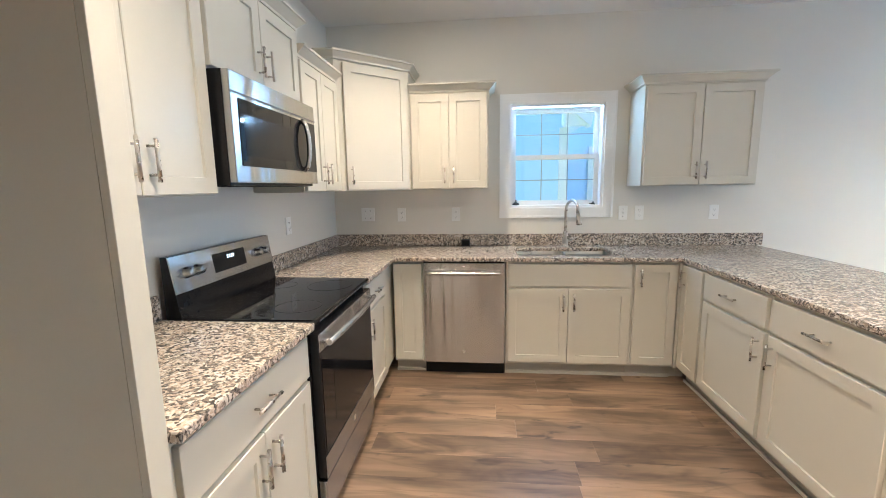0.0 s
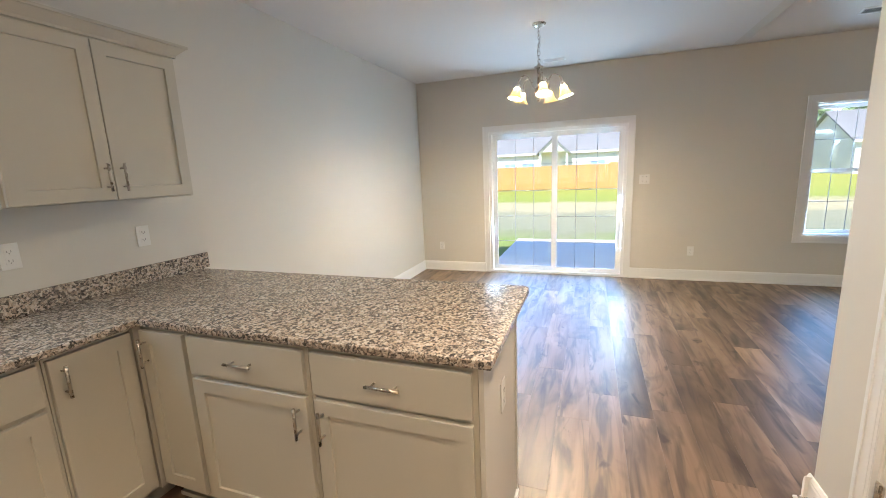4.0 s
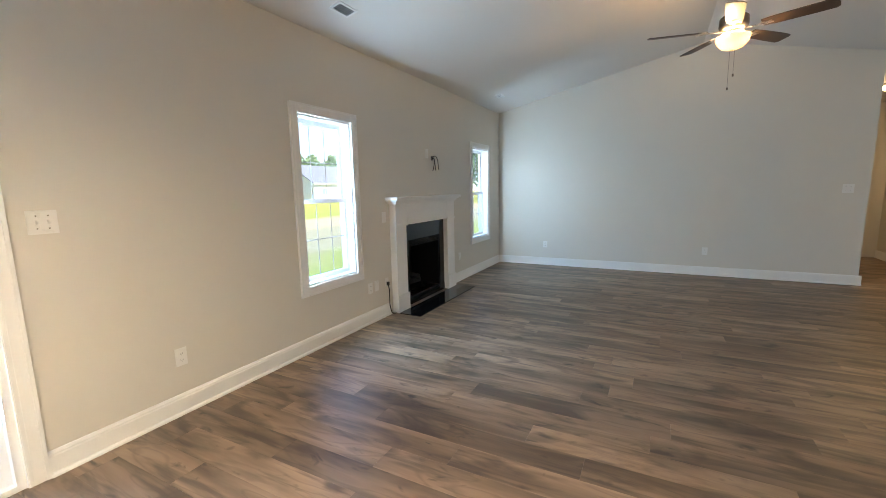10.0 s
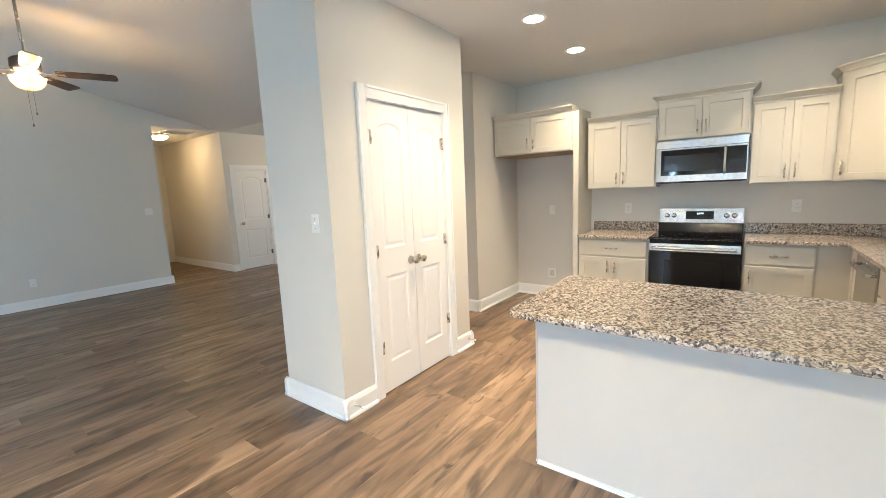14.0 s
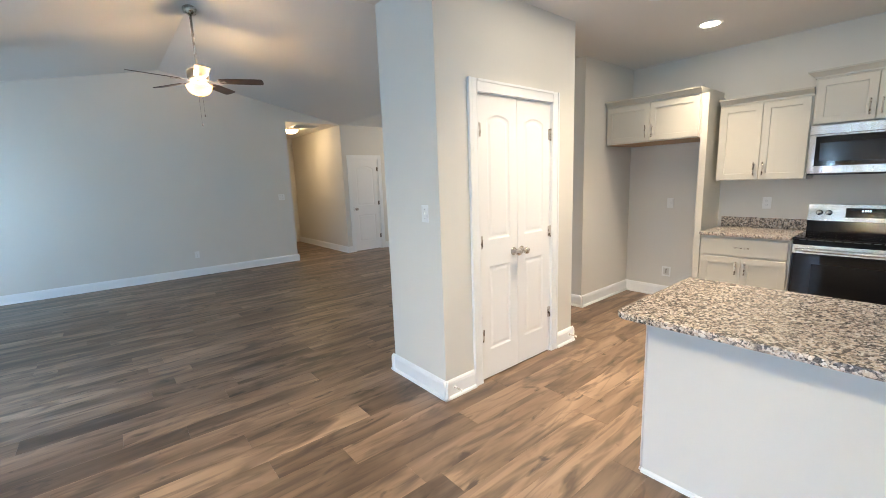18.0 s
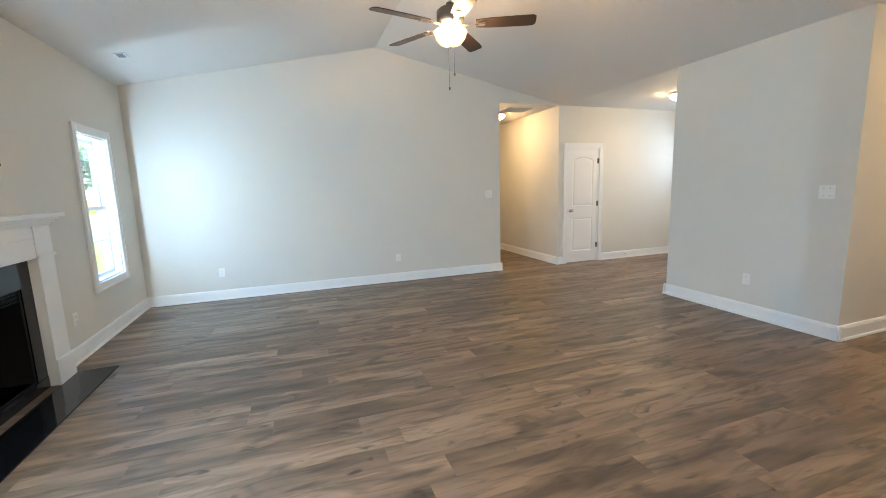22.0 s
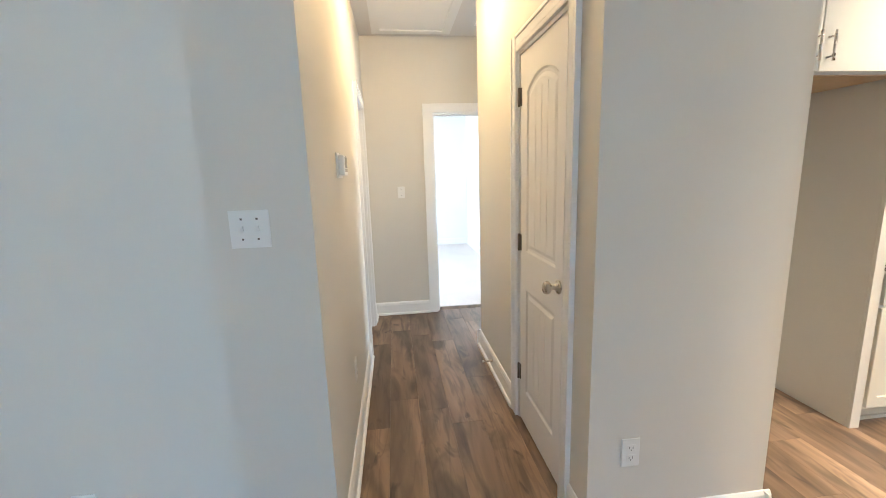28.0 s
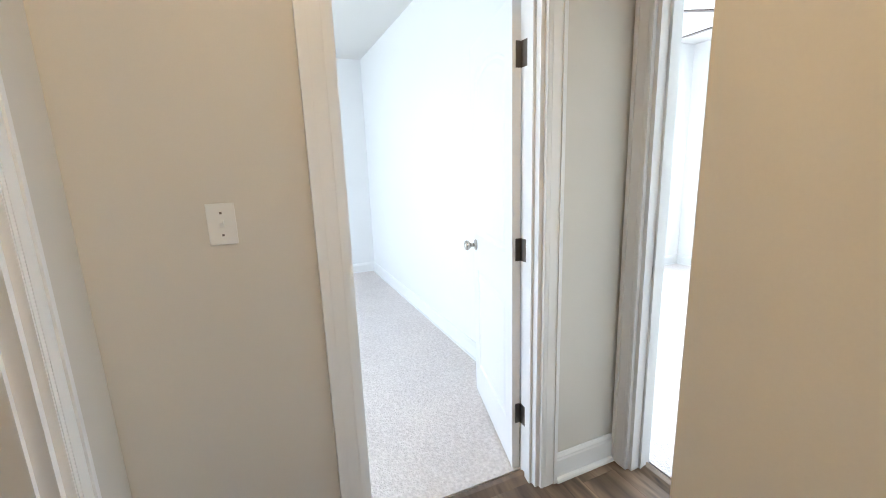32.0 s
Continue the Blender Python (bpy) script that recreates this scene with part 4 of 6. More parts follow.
# arched transom: a wall infill with an arched glass
bm = bmesh.new()
n, xc, rx, rz = 20, (a + b) / 2, (b - a) / 2 - 0.08, 0.20
arc = [(xc - rx * math.cos(math.pi * k / n), 2.10 + rz * math.sin(math.pi * k / n)) for k in range(n + 1)]
for (u0, v0), (u1, v1) in zip(arc, arc[1:]):
    prism(bm, [(u0, v0), (u1, v1), (u1, FDR[3]), (u0, FDR[3])], 1, 0.03, 0.12)
box(bm, a + 0.04, xc - rx, 0.03, 0.12, 2.08, FDR[3])
box(bm, xc + rx, b - 0.04, 0.03, 0.12, 2.08, FDR[3])
part("transom_frame", bm, M_trim, fd)
p = part("pane", prism(bmesh.new(), arc, 1, 0.07, 0.074), M_glass, fd)
p.visible_shadow = False


# ---- kitchen; cabinet frame: x along the run to the right seen from the room, y into the wall, z up, face frame at y = 0 ----
def shaker(w, h, t=0.019, f=0.057, rec=0.009):
    """A shaker front, x 0..w, z 0..h, its face at y = -t."""
    bm = bmesh.new()
    c = 0.0025
    back = [bm.verts.new((x, 0, z)) for x, z in ((0, 0), (w, 0), (w, h), (0, h))]
    edge = [bm.verts.new((x, -t + c, z)) for x, z in ((0, 0), (w, 0), (w, h), (0, h))]
    face = [bm.verts.new((x, -t, z)) for x, z in ((c, c), (w - c, c), (w - c, h - c), (c, h - c))]
    rim = [bm.verts.new((x, -t, z)) for x, z in ((f, f), (w - f, f), (w - f, h - f), (f, h - f))]
    low = [bm.verts.new((x, -t + rec, z)) for x, z in ((f + 0.002, f + 0.002), (w - f - 0.002, f + 0.002), (w - f - 0.002, h - f - 0.002), (f + 0.002, h - f - 0.002))]
    for a, b in ((back, edge), (edge, face), (face, rim), (rim, low)):
        for k in range(4):
            j = (k + 1) % 4
            bm.faces.new((a[k], a[j], b[j], b[k]))
    bm.faces.new(low)
    bm.faces.new(back[::-1])
    bmesh.ops.recalc_face_normals(bm, faces=bm.faces[:])
    return bm


def slab(w, h, t=0.019):
    return boxes((0, w, -t, 0, 0, h), bevel=0.003)


def bar_handle(x, z, ln, vertical, y=-0.019):
    """A round bar pull on two posts, centred at x, z."""
    bm = bmesh.new()
    d = Vector((0, 0, 1)) if vertical else Vector((1, 0, 0))
    c = Vector((x, y - 0.030, z))
    tube(bm, [c - d * ln / 2, c + d * ln / 2], 0.006, 10)
    for s in (-1, 1):
        p = c + d * s * (ln / 2 - 0.022)
        tube(bm, [p, p + Vector((0, 0.030, 0))], 0.0045, 8)
    return bm


def front(cab, kind, x0, x1, z0, z1, name, handle=None, mat=None):
    """A door or drawer front of a cabinet; handle: (x, z, vertical)."""
    bm = shaker(x1 - x0, z1 - z0) if kind == "shaker" else slab(x1 - x0, z1 - z0)
    bmesh.ops.transform(bm, matrix=Matrix.Translation((x0, 0, z0)), verts=bm.verts)
    d = part(name, bm, mat or M_cab, cab)
    if handle:
        part("handle", bar_handle(handle[0], handle[1], 0.128, handle[2]), M_nickel, d, "brushed nickel bar handle")
    return d


CAB_LABEL = "greige shaker base cabinet with brushed nickel handles"
UP_LABEL = "greige shaker wall cabinet with crown moulding"
KT, CT = 0.10, 0.884


def base_cabinet(m, w, layout, d=0.60, label=CAB_LABEL):
    c = thing("base_cabinet", m, label, "cabinet", "kitchen base cabinets")
    if layout == "sink":
        part("body", boxes((0, w, 0, d, KT, 0.655), (0, w, 0, 0.02, 0.655, CT - 0.001), (0, 0.018, 0.02, d, 0.655, CT - 0.001), (w - 0.018, w, 0.02, d, 0.655, CT - 0.001)), M_cab, c)
    else:
        part("body", boxes((0, w, 0, d, KT, CT - 0.001)), M_cab, c)
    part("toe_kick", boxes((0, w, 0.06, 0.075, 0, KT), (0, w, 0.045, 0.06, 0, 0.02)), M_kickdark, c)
    g = 0.016
    if layout == "drawer_doors":
        front(c, "slab", g, w - g, 0.70, 0.862, "drawer", (w / 2, 0.782, False))
        for k, (a, b) in enumerate(((g, w / 2 - 0.002), (w / 2 + 0.002, w - g))):
            front(c, "shaker", a, b, 0.118, 0.680, "door", (b - 0.035 if k == 0 else a + 0.035, 0.585, True))
    elif layout in ("drawer_door_l", "drawer_door_r"):
        front(c, "slab", g, w - g, 0.70, 0.862, "drawer", (w / 2, 0.782, False))
        front(c, "shaker", g, w - g, 0.118, 0.680, "door", (g + 0.035 if layout.endswith("l") else w - g - 0.035, 0.585, True))
    elif layout == "sink":
        front(c, "slab", g, w - g, 0.70, 0.862, "false_front")
        for k, (a, b) in enumerate(((g, w / 2 - 0.002), (w / 2 + 0.002, w - g))):
            front(c, "shaker", a, b, 0.118, 0.680, "door", (b - 0.035 if k == 0 else a + 0.035, 0.585, True))
    elif layout.startswith("narrow"):
        hx = {"narrow": None, "narrow_l": 0.045, "narrow_r": w - 0.045}[layout]
        front(c, "shaker", 0.008, w - 0.008, 0.118, 0.862, "door", (hx, 0.77, True) if hx else None)
    return c


def crown(c, x0, x1, d, z, h=0.062, out=0.055, ends=(1, 1)):
    """A flared cornice on a wall cabinet: bottom on the box, top wider by out."""
    bm = bmesh.new()
    rings = []
    for o, zz in ((0.0, 0), (0.010, 0), (0.012, 0.012), (out * 0.85, h * 0.75), (out, h * 0.8), (out, h)):
        xa, xb = x0 - o * ends[0], x1 + o * ends[1]
        rings.append([bm.verts.new(p) for p in ((xa, d, z + zz), (xa, -o, z + zz), (xb, -o, z + zz), (xb, d, z + zz))])
    for a, b in zip(rings, rings[1:]):
        for k in range(3):
            bm.faces.new((a[k], a[k + 1], b[k + 1], b[k]))
        bm.faces.new((a[3], a[0], b[0], b[3]))
    bm.faces.new(rings[-1])
    bm.faces.new(rings[0][::-1])
    bmesh.ops.recalc_face_normals(bm, faces=bm.faces[:])
    return part("crown", bm, M_cab, c)


def wall_cabinet(m, w, z0, z1, doors=2, d=0.30, label=UP_LABEL, ends=(1, 1), single_handle="l", crown_h=0.062):
    c = thing("wall_cabinet", m, label, "cabinet", "kitchen wall cabinets")
    part("body", boxes((0, w, 0, d, z0 + 0.006, z1)), M_cab, c)
    part("underside", boxes((0.002, w - 0.002, 0.004, d - 0.002, z0 + 0.001, z0 + 0.005)), M_cab, c)
    g = 0.012
    hz = z0 + 0.11
    if doors == 2:
        for k, (a, b) in enumerate(((g, w / 2 - 0.002), (w / 2 + 0.002, w - g))):
            front(c, "shaker", a, b, z0 + 0.008, z1 - 0.012, "door", (b - 0.033 if k == 0 else a + 0.033, hz, True))
    else:
        front(c, "shaker", g, w - g, z0 + 0.008, z1 - 0.012, "door", (g + 0.033 if single_handle == "l" else w - g - 0.033, hz, True))
    crown(c, 0, w, d, z1, h=crown_h, ends=ends)
    return c


FX, FY, PFX = 0.250, 3.42, 2.345            # faces of the west run, north run and peninsula
RY0, RY1 = 1.932, 2.700                      # range
base_cabinet(pose(FX, 1.222, 0, 0, 0, 90), RY0 - 1.222 - 0.003, "drawer_doors")
base_cabinet(pose(FX, RY1 + 0.003, 0, 0, 0, 90), 0.50, "drawer_door_l")
c = thing("corner_base_filler", pose(FX, RY1 + 0.504, 0, 0, 0, 90), "greige corner filler panel beside the range run", "cabinet")
part("body", boxes((0, 0.79, 0, 0.60, KT, CT - 0.001)), M_cab, c)
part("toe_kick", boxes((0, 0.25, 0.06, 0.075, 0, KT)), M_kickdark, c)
base_cabinet(pose(0.275, FY, 0), 0.225, "narrow", d=0.57, label="greige narrow shaker corner panel beside the dishwasher")
base_cabinet(pose(1.113, FY, 0), 0.89, "sink", d=0.575, label="greige sink base cabinet with false drawer front")
base_cabinet(pose(2.006, FY, 0), 0.305, "narrow_l", d=0.575, label="greige narrow shaker corner cabinet door")
base_cabinet(pose(PFX, FY - 0.02, 0, 0, 0, -90), 0.27, "narrow_l", d=0.52, label="greige narrow shaker corner cabinet door")
base_cabinet(pose(PFX, 3.127, 0, 0, 0, -90), 0.60, "drawer_door_r", d=0.52)
base_cabinet(pose(PFX, 2.524, 0, 0, 0, -90), 0.632, "drawer_door_l", d=0.52)
cp = thing("corner_post", pose(0, 0, 0), "greige corner stile between two cabinet runs", "cabinet")
part("stile", boxes((2.3125, 2.343, 3.402, 3.60, KT, CT - 0.001)), M_cab, cp)
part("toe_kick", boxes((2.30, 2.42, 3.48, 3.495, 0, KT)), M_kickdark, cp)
pb = thing("peninsula_back", pose(0, 0, 0), "pale grey painted back and end panels of the peninsula", "panel")
part("back_panel", boxes((2.868, 2.883, 1.872, N - 0.002, 0, CT - 0.001)), M_panel, pb)
part("end_panel", boxes((PFX - 0.004, 2.866, 1.872, 1.889, 0, CT - 0.001)), M_panel, pb)
part("corner_strip", boxes((2.872, 2.890, 1.864, 1.871, 0, CT - 0.001), bevel=0.002), M_panel, pb)
part("shoe_mould", prism(bmesh.new(), [(2.884, 0), (2.902, 0), (2.898, 0.013), (2.884, 0.018)], 1, 1.872, N - 0.03), M_trim, pb)
part("shoe_mould", prism(bmesh.new(), [(1.870, 0), (1.856, 0), (1.859, 0.013), (1.870, 0.018)], 0, PFX + 0.06, 2.883), M_trim, pb)

# granite worktops
XE, YS = 3.165, 1.842
CF, CN, CP = 0.295, 3.372, 2.318
SK = (1.205, 1.925, 3.475, 3.845)
bm = bmesh.new()
cells(bm, [KW + 0.001, CF], [1.217, RY0 - 0.002], lambda u, v: True, CT, CT + 0.03, (0, 1, 2))


def soft_edges(bm, r=0.006):
    es = [e for e in bm.edges if len(e.link_faces) == 2 and e.calc_face_angle(0) > 1.0]
    bmesh.ops.bevel(bm, geom=es, offset=r, segments=2, affect="EDGES", profile=0.6)
    return bm


def granite_top(name, bm, label):
    return tagged(new(name, mesh_of(name, soft_edges(bm), M_granite)), label, "worktop")


granite_top("worktop", bm, "speckled beige and grey granite worktop beside the range")
bm = bmesh.new()
R = 0.05
corner = [(XE - R + R * math.sin(math.pi / 2 * k / 5), YS + R - R * math.cos(math.pi / 2 * k / 5)) for k in range(6)]
cells(bm, [KW + 0.001, CF, SK[0], SK[1], CP, XE - R, XE], [YS, YS + R, RY1 + 0.002, CN, SK[2], SK[3], N - 0.001],
      lambda u, v: (u < CF and v > RY1) or (CF < u < CP and v > CN and not (SK[2] < v < SK[3] and SK[0] < u < SK[1])) or (u > CP and not (u > XE - R and v < YS + R)), CT, CT + 0.03, (0, 1, 2))
lo = [bm.verts.new((x, y, CT)) for x, y in corner + [(XE - R, YS + R)]]
hi = [bm.verts.new((x, y, CT + 0.03)) for x, y in corner + [(XE - R, YS + R)]]
bm.faces.new(lo[::-1])
bm.faces.new(hi)
for k in range(5):
    bm.faces.new((lo[k], lo[k + 1], hi[k + 1], hi[k]))
bmesh.ops.remove_doubles(bm, verts=bm.verts, dist=0.0005)
bmesh.ops.recalc_face_normals(bm, faces=bm.faces[:])
granite_top("worktop", bm, "speckled beige and grey granite U-shaped worktop with peninsula")
bs = CT + 0.0305
for nm, b in (("west", (KW + 0.001, KW + 0.021, 1.217, RY0 - 0.002, bs, bs + 0.10)), ("corner", (KW + 0.001, KW + 0.021, RY1 + 0.002, N - 0.022, bs, bs + 0.10)), ("north", (KW + 0.001, 3.205, N - 0.021, N - 0.001, bs, bs + 0.10))):
    ob = new("backsplash", mesh_of("backsplash", boxes(b, bevel=0.003), M_granite))
    tagged(ob, "low speckled granite backsplash strip", "backsplash")

# sink and tap
sk = thing("kitchen_sink", pose(0, 0, 0), "undermount double-bowl stainless steel sink", "sink")
xm = (SK[0] + SK[1]) / 2
for a, b in ((SK[0] - 0.004, xm - 0.014), (xm + 0.014, SK[1] + 0.004)):
    bm = bmesh.new()
    rings = []
    for o, z, r in ((-0.02, CT - 0.001, 0.05), (0.0, CT - 0.001, 0.05), (0.004, CT - 0.02, 0.05), (0.012, CT - 0.17, 0.05), (0.022, CT - 0.192, 0.05), (0.05, CT - 0.20, 0.04)):
        x0, x1, y0, y1 = a + o, b - o, SK[2] - 0.004 + o, SK[3] + 0.004 - o
        loop = []
        for cx, cy, q0 in ((x1 - r, y1 - r, 0), (x0 + r, y1 - r, 90), (x0 + r, y0 + r, 180), (x1 - r, y0 + r, 270)):
            for j in range(5):
                q = radians(q0 + 22.5 * j)
                loop.append(bm.verts.new((cx + r * math.cos(q), cy + r * math.sin(q), z)))
        rings.append(loop)
    for q, w in zip(rings, rings[1:]):
        for k in range(20):
            bm.faces.new((q[k], w[k], w[(k + 1) % 20], q[(k + 1) % 20]))
    bm.faces.new(rings[-1])
    bmesh.ops.recalc_face_normals(bm, faces=bm.faces[:])
    bmesh.ops.reverse_faces(bm, faces=bm.faces)
    bowl = part("bowl", bm, M_sink, sk)
    bm = bmesh.new()
    lathe(bm, [(0.0, 0.003), (0.03, 0.003), (0.042, 0.001), (0.044, 0.0)], 20, ((a + b) / 2, (SK[2] + SK[3]) / 2, CT - 0.199))
    part("drain", bm, M_nickel, bowl)
part("divider", boxes((xm - 0.016, xm + 0.016, SK[2] - 0.004, SK[3] + 0.004, CT - 0.035, CT - 0.012), bevel=0.005), M_sink, sk, "low steel divider between the bowls")
tp = thing("kitchen_tap", pose(1.625, 3.905, CT + 0.03), "brushed nickel gooseneck pull-down tap", "tap")
bm = bmesh.new()
lathe(bm, [(0.0, 0.0), (0.034, 0.0), (0.034, 0.006), (0.024, 0.012), (0.020, 0.03), (0.024, 0.05), (0.026, 0.08), (0.022, 0.105), (0.016, 0.118), (0.019, 0.124), (0.014, 0.132), (0.0, 0.132)], 20)
part("base", bm, M_nickel, tp)
bm = bmesh.new()
tube(bm, [(0, 0, 0.125), (0, 0, 0.30)] + [(0.05 * (1 - math.cos(a)) * 0.6, -0.085 * (1 - math.cos(a)), 0.30 + 0.085 * math.sin(a)) for a in (math.pi * k / 12 for k in range(1, 11))] + [(0.058, -0.166, 0.285)], 0.0125, 14)
part("spout", bm, M_nickel, tp)
bm = bmesh.new()
tube(bm, [(0.058, -0.166, 0.288), (0.060, -0.170, 0.262), (0.062, -0.173, 0.235), (0.064, -0.176, 0.200), (0.064, -0.176, 0.196)], [0.015, 0.017, 0.019, 0.023, 0.016], 16)
part("spray_head", bm, M_nickel, tp)
bm = bmesh.new()
tube(bm, [(0.02, 0, 0.062), (0.055, -0.002, 0.066), (0.072, -0.004, 0.070)], [0.013, 0.011, 0.012], 12)
tube(bm, [(0.060, -0.004, 0.07), (0.105, -0.012, 0.085)], [0.006, 0.004], 10)
part("lever", bm, M_nickel, tp)
bx = thing("socket_box", pose(0.80, N - 0.021, CT + 0.031), "small black plastic socket box on the worktop", "socket box")
part("box", boxes((-0.036, 0.036, -0.045, -0.001, 0.0, 0.058), bevel=0.004), M_rubber, bx)
part("flap", boxes((-0.028, 0.028, -0.050, -0.0455, 0.008, 0.048), bevel=0.002), M_blackmatte, bx)

# range
rg = thing("range", pose(FX + 0.03, (RY0 + RY1) / 2, 0, 0, 0, 90), "stainless and black freestanding electric range", "range")
hw = 0.379
part("body", boxes((-hw, hw, 0.02, 0.60, 0.06, 0.893), bevel=0.004), M_black, rg)
part("base", boxes((-hw + 0.02, hw - 0.02, 0.05, 0.58, 0.0, 0.06)), M_blackmatte, rg)
ck = part("cooktop", boxes((-hw - 0.001, hw + 0.001, -0.012, 0.535, 0.895, 0.918), bevel=0.007), M_blackglass, rg, "glossy black glass cooktop")
for x, y, r in ((-0.19, 0.14, 0.10), (0.19, 0.14, 0.115), (-0.19, 0.40, 0.085), (0.19, 0.40, 0.075)):
    bm = bmesh.new()
    lathe(bm, [(r - 0.003, 0.9183), (r, 0.9184), (r, 0.9181)], 36, (x, y, 0))
    part("burner_ring", bm, M_black, ck)
od = part("oven_door", boxes((-hw + 0.006, hw - 0.006, -0.020, 0.018, 0.235, 0.860), bevel=0.006), M_black, rg)
part("top_trim", boxes((-hw + 0.006, hw - 0.006, -0.023, -0.0205, 0.785, 0.858), bevel=0.001), M_steel, od, "stainless trim band")
part("bottom_trim", boxes((-hw + 0.006, hw - 0.006, -0.023, -0.0205, 0.238, 0.335), bevel=0.001), M_steel, od, "stainless trim band")
part("oven_glass", boxes((-hw + 0.020, hw - 0.020, -0.0225, -0.0205, 0.345, 0.775)), M_blackglass, od)
part("oven_window", boxes((-0.24, 0.24, -0.0235, -0.0228, 0.42, 0.70)), M_black, od)
part("badge", boxes((-0.012, 0.012, -0.0245, -0.0232, 0.278, 0.300), bevel=0.0005), M_nickel, od)
bm = bmesh.new()
pts = [(-0.345 + 0.69 * k / 14, -0.052 - 0.012 * math.sin(math.pi * k / 14), 0.818) for k in range(15)]
tube(bm, pts, 0.013, 12)
for x in (-0.33, 0.33):
    tube(bm, [(x, -0.052, 0.818), (x, -0.020, 0.818)], 0.010, 10)
part("oven_handle", bm, M_steel, od, "curved stainless handle")
part("vent_slot", boxes(*[(-0.33 + 0.055 * k, -0.29 + 0.055 * k, -0.0135, -0.0122, 0.898, 0.904) for k in range(12)]), M_slot, rg)
part("drawer", boxes((-hw + 0.006, hw - 0.006, -0.018, 0.018, 0.070, 0.222), bevel=0.005), M_steel, rg, "stainless storage drawer")
# back guard: leaning panel
bm = prism(bmesh.new(), [(0.535, 0.90), (0.602, 0.90), (0.602, 1.165), (0.575, 1.165)], 0, -hw, hw)
bg = part("back_guard", bm, M_black, rg)


def on_guard(x, s, up=0.0):
    """A point on the leaning front of the back guard, s up along it."""
    d = Vector((0, 0.040, 0.265)).normalized()
    nrm = Vector((0, -0.265, 0.040)).normalized()
    return Vector((x, 0.535, 0.90)) + d * s + nrm * up


bm = bmesh.new()
q = [[bm.verts.new(on_guard(x, s, u)) for x, s in ((-hw, 0.115), (hw, 0.115), (hw, 0.266), (-hw, 0.266))] for u in (0.0005, 0.006)]
for k in range(4):
    bm.faces.new((q[0][k], q[0][(k + 1) % 4], q[1][(k + 1) % 4], q[1][k]))
bm.faces.new(q[1])
part("control_panel", bm, M_steel, bg, "stainless control panel")
bm = bmesh.new()
q = [bm.verts.new(on_guard(x, s, 0.0068)) for x, s in ((-0.125, 0.150), (0.125, 0.150), (0.125, 0.235), (-0.125, 0.235))]
bm.faces.new(q)
scr = part("display", bm, M_blackglass, bg, "black clock display")
bm = bmesh.new()
for k, x in enumerate((-0.022, -0.006, 0.010, 0.024)):
    q = [bm.verts.new(on_guard(x + dx, s, 0.0074)) for dx, s in ((0, 0.203), (0.009, 0.203), (0.009, 0.219), (0, 0.219))]
    bm.faces.new(q)
part("clock_digits", bm, glow("clock_digits", (0.75, 0.9, 1.0), 0.6), scr)
for x in (-0.30, -0.235, 0.235, 0.30):
    bm = bmesh.new()
    d = Vector((0, -0.265, 0.040)).normalized()
    rot = d.to_track_quat("Z", "Y").to_matrix().to_4x4()
    lathe(bm, [(0.024, 0.0), (0.024, 0.006), (0.020, 0.008), (0.019, 0.028), (0.016, 0.032), (0.0, 0.032)], 20, on_guard(x, 0.190, 0.006), rot)
    part("control_knob", bm, M_steel, bg, "stainless control knob")

# microwave over the range
mw = thing("microwave", pose(0.030, (RY0 + RY1) / 2, 1.438, 0, 0, 90), "stainless over-the-range microwave oven", "microwave")
part("body", boxes((-hw, hw, 0.03, 0.385, 0, 0.42), bevel=0.003), M_black, mw)
md = part("door", boxes((-hw, hw, 0.0, 0.029, 0.012, 0.418), bevel=0.004), M_steel, mw, "stainless front")
part("window", boxes((-hw + 0.045, hw - 0.010, -0.003, -0.0005, 0.075, 0.325), bevel=0.001), M_blackglass, md)
part("inner_window", boxes((-hw + 0.075, 0.150, -0.0040, -0.0032, 0.115, 0.270)), M_black, md)
part("top_band", boxes((-hw + 0.002, hw - 0.002, -0.003, -0.0005, 0.338, 0.345)), M_darknick, md)
bm = bmesh.new()
tube(bm, [(0.205, -0.004, 0.075), (0.205, -0.026, 0.100), (0.205, -0.036, 0.150), (0.205, -0.038, 0.200), (0.205, -0.036, 0.250), (0.205, -0.026, 0.300), (0.205, -0.004, 0.325)], 0.012, 12)
part("handle", bm, M_steel, md, "curved stainless handle")
part("vent_grille", boxes(*[(-0.34, 0.34, 0.05 + 0.03 * k, 0.065 + 0.03 * k, -0.003, -0.0005) for k in range(4)]), M_blackmatte, mw)

# dishwasher
dwm = thing("dishwasher", pose(0.502, FY - 0.022, 0), "stainless steel built-in dishwasher with bar handle", "dishwasher")
part("body", boxes((0.004, 0.602, 0.03, 0.57, 0.10, CT - 0.004)), M_black, dwm)
dd = part("door", boxes((0.004, 0.602, -0.004, 0.028, 0.105, 0.868), bevel=0.004), M_steel, dwm)
part("control_strip", boxes((0.004, 0.602, -0.002, 0.028, 0.869, 0.880)), M_blackglass, dwm)
part("indicator", boxes((0.295, 0.312, -0.0055, -0.0042, 0.840, 0.846)), M_plate, dd)
bm = bmesh.new()
tube(bm, [(0.035 + 0.536 * k / 12, -0.040 - 0.008 * math.sin(math.pi * k / 12), 0.800) for k in range(13)], 0.012, 12)
for x in (0.05, 0.556):
    tube(bm, [(x, -0.04, 0.800), (x, -0.004, 0.800)], 0.010, 10)
part("handle", bm, M_steel, dd, "stainless bar handle")
part("badge", boxes((0.29, 0.306, -0.0055, -0.0042, 0.185, 0.203), bevel=0.0005), M_nickel, dd)
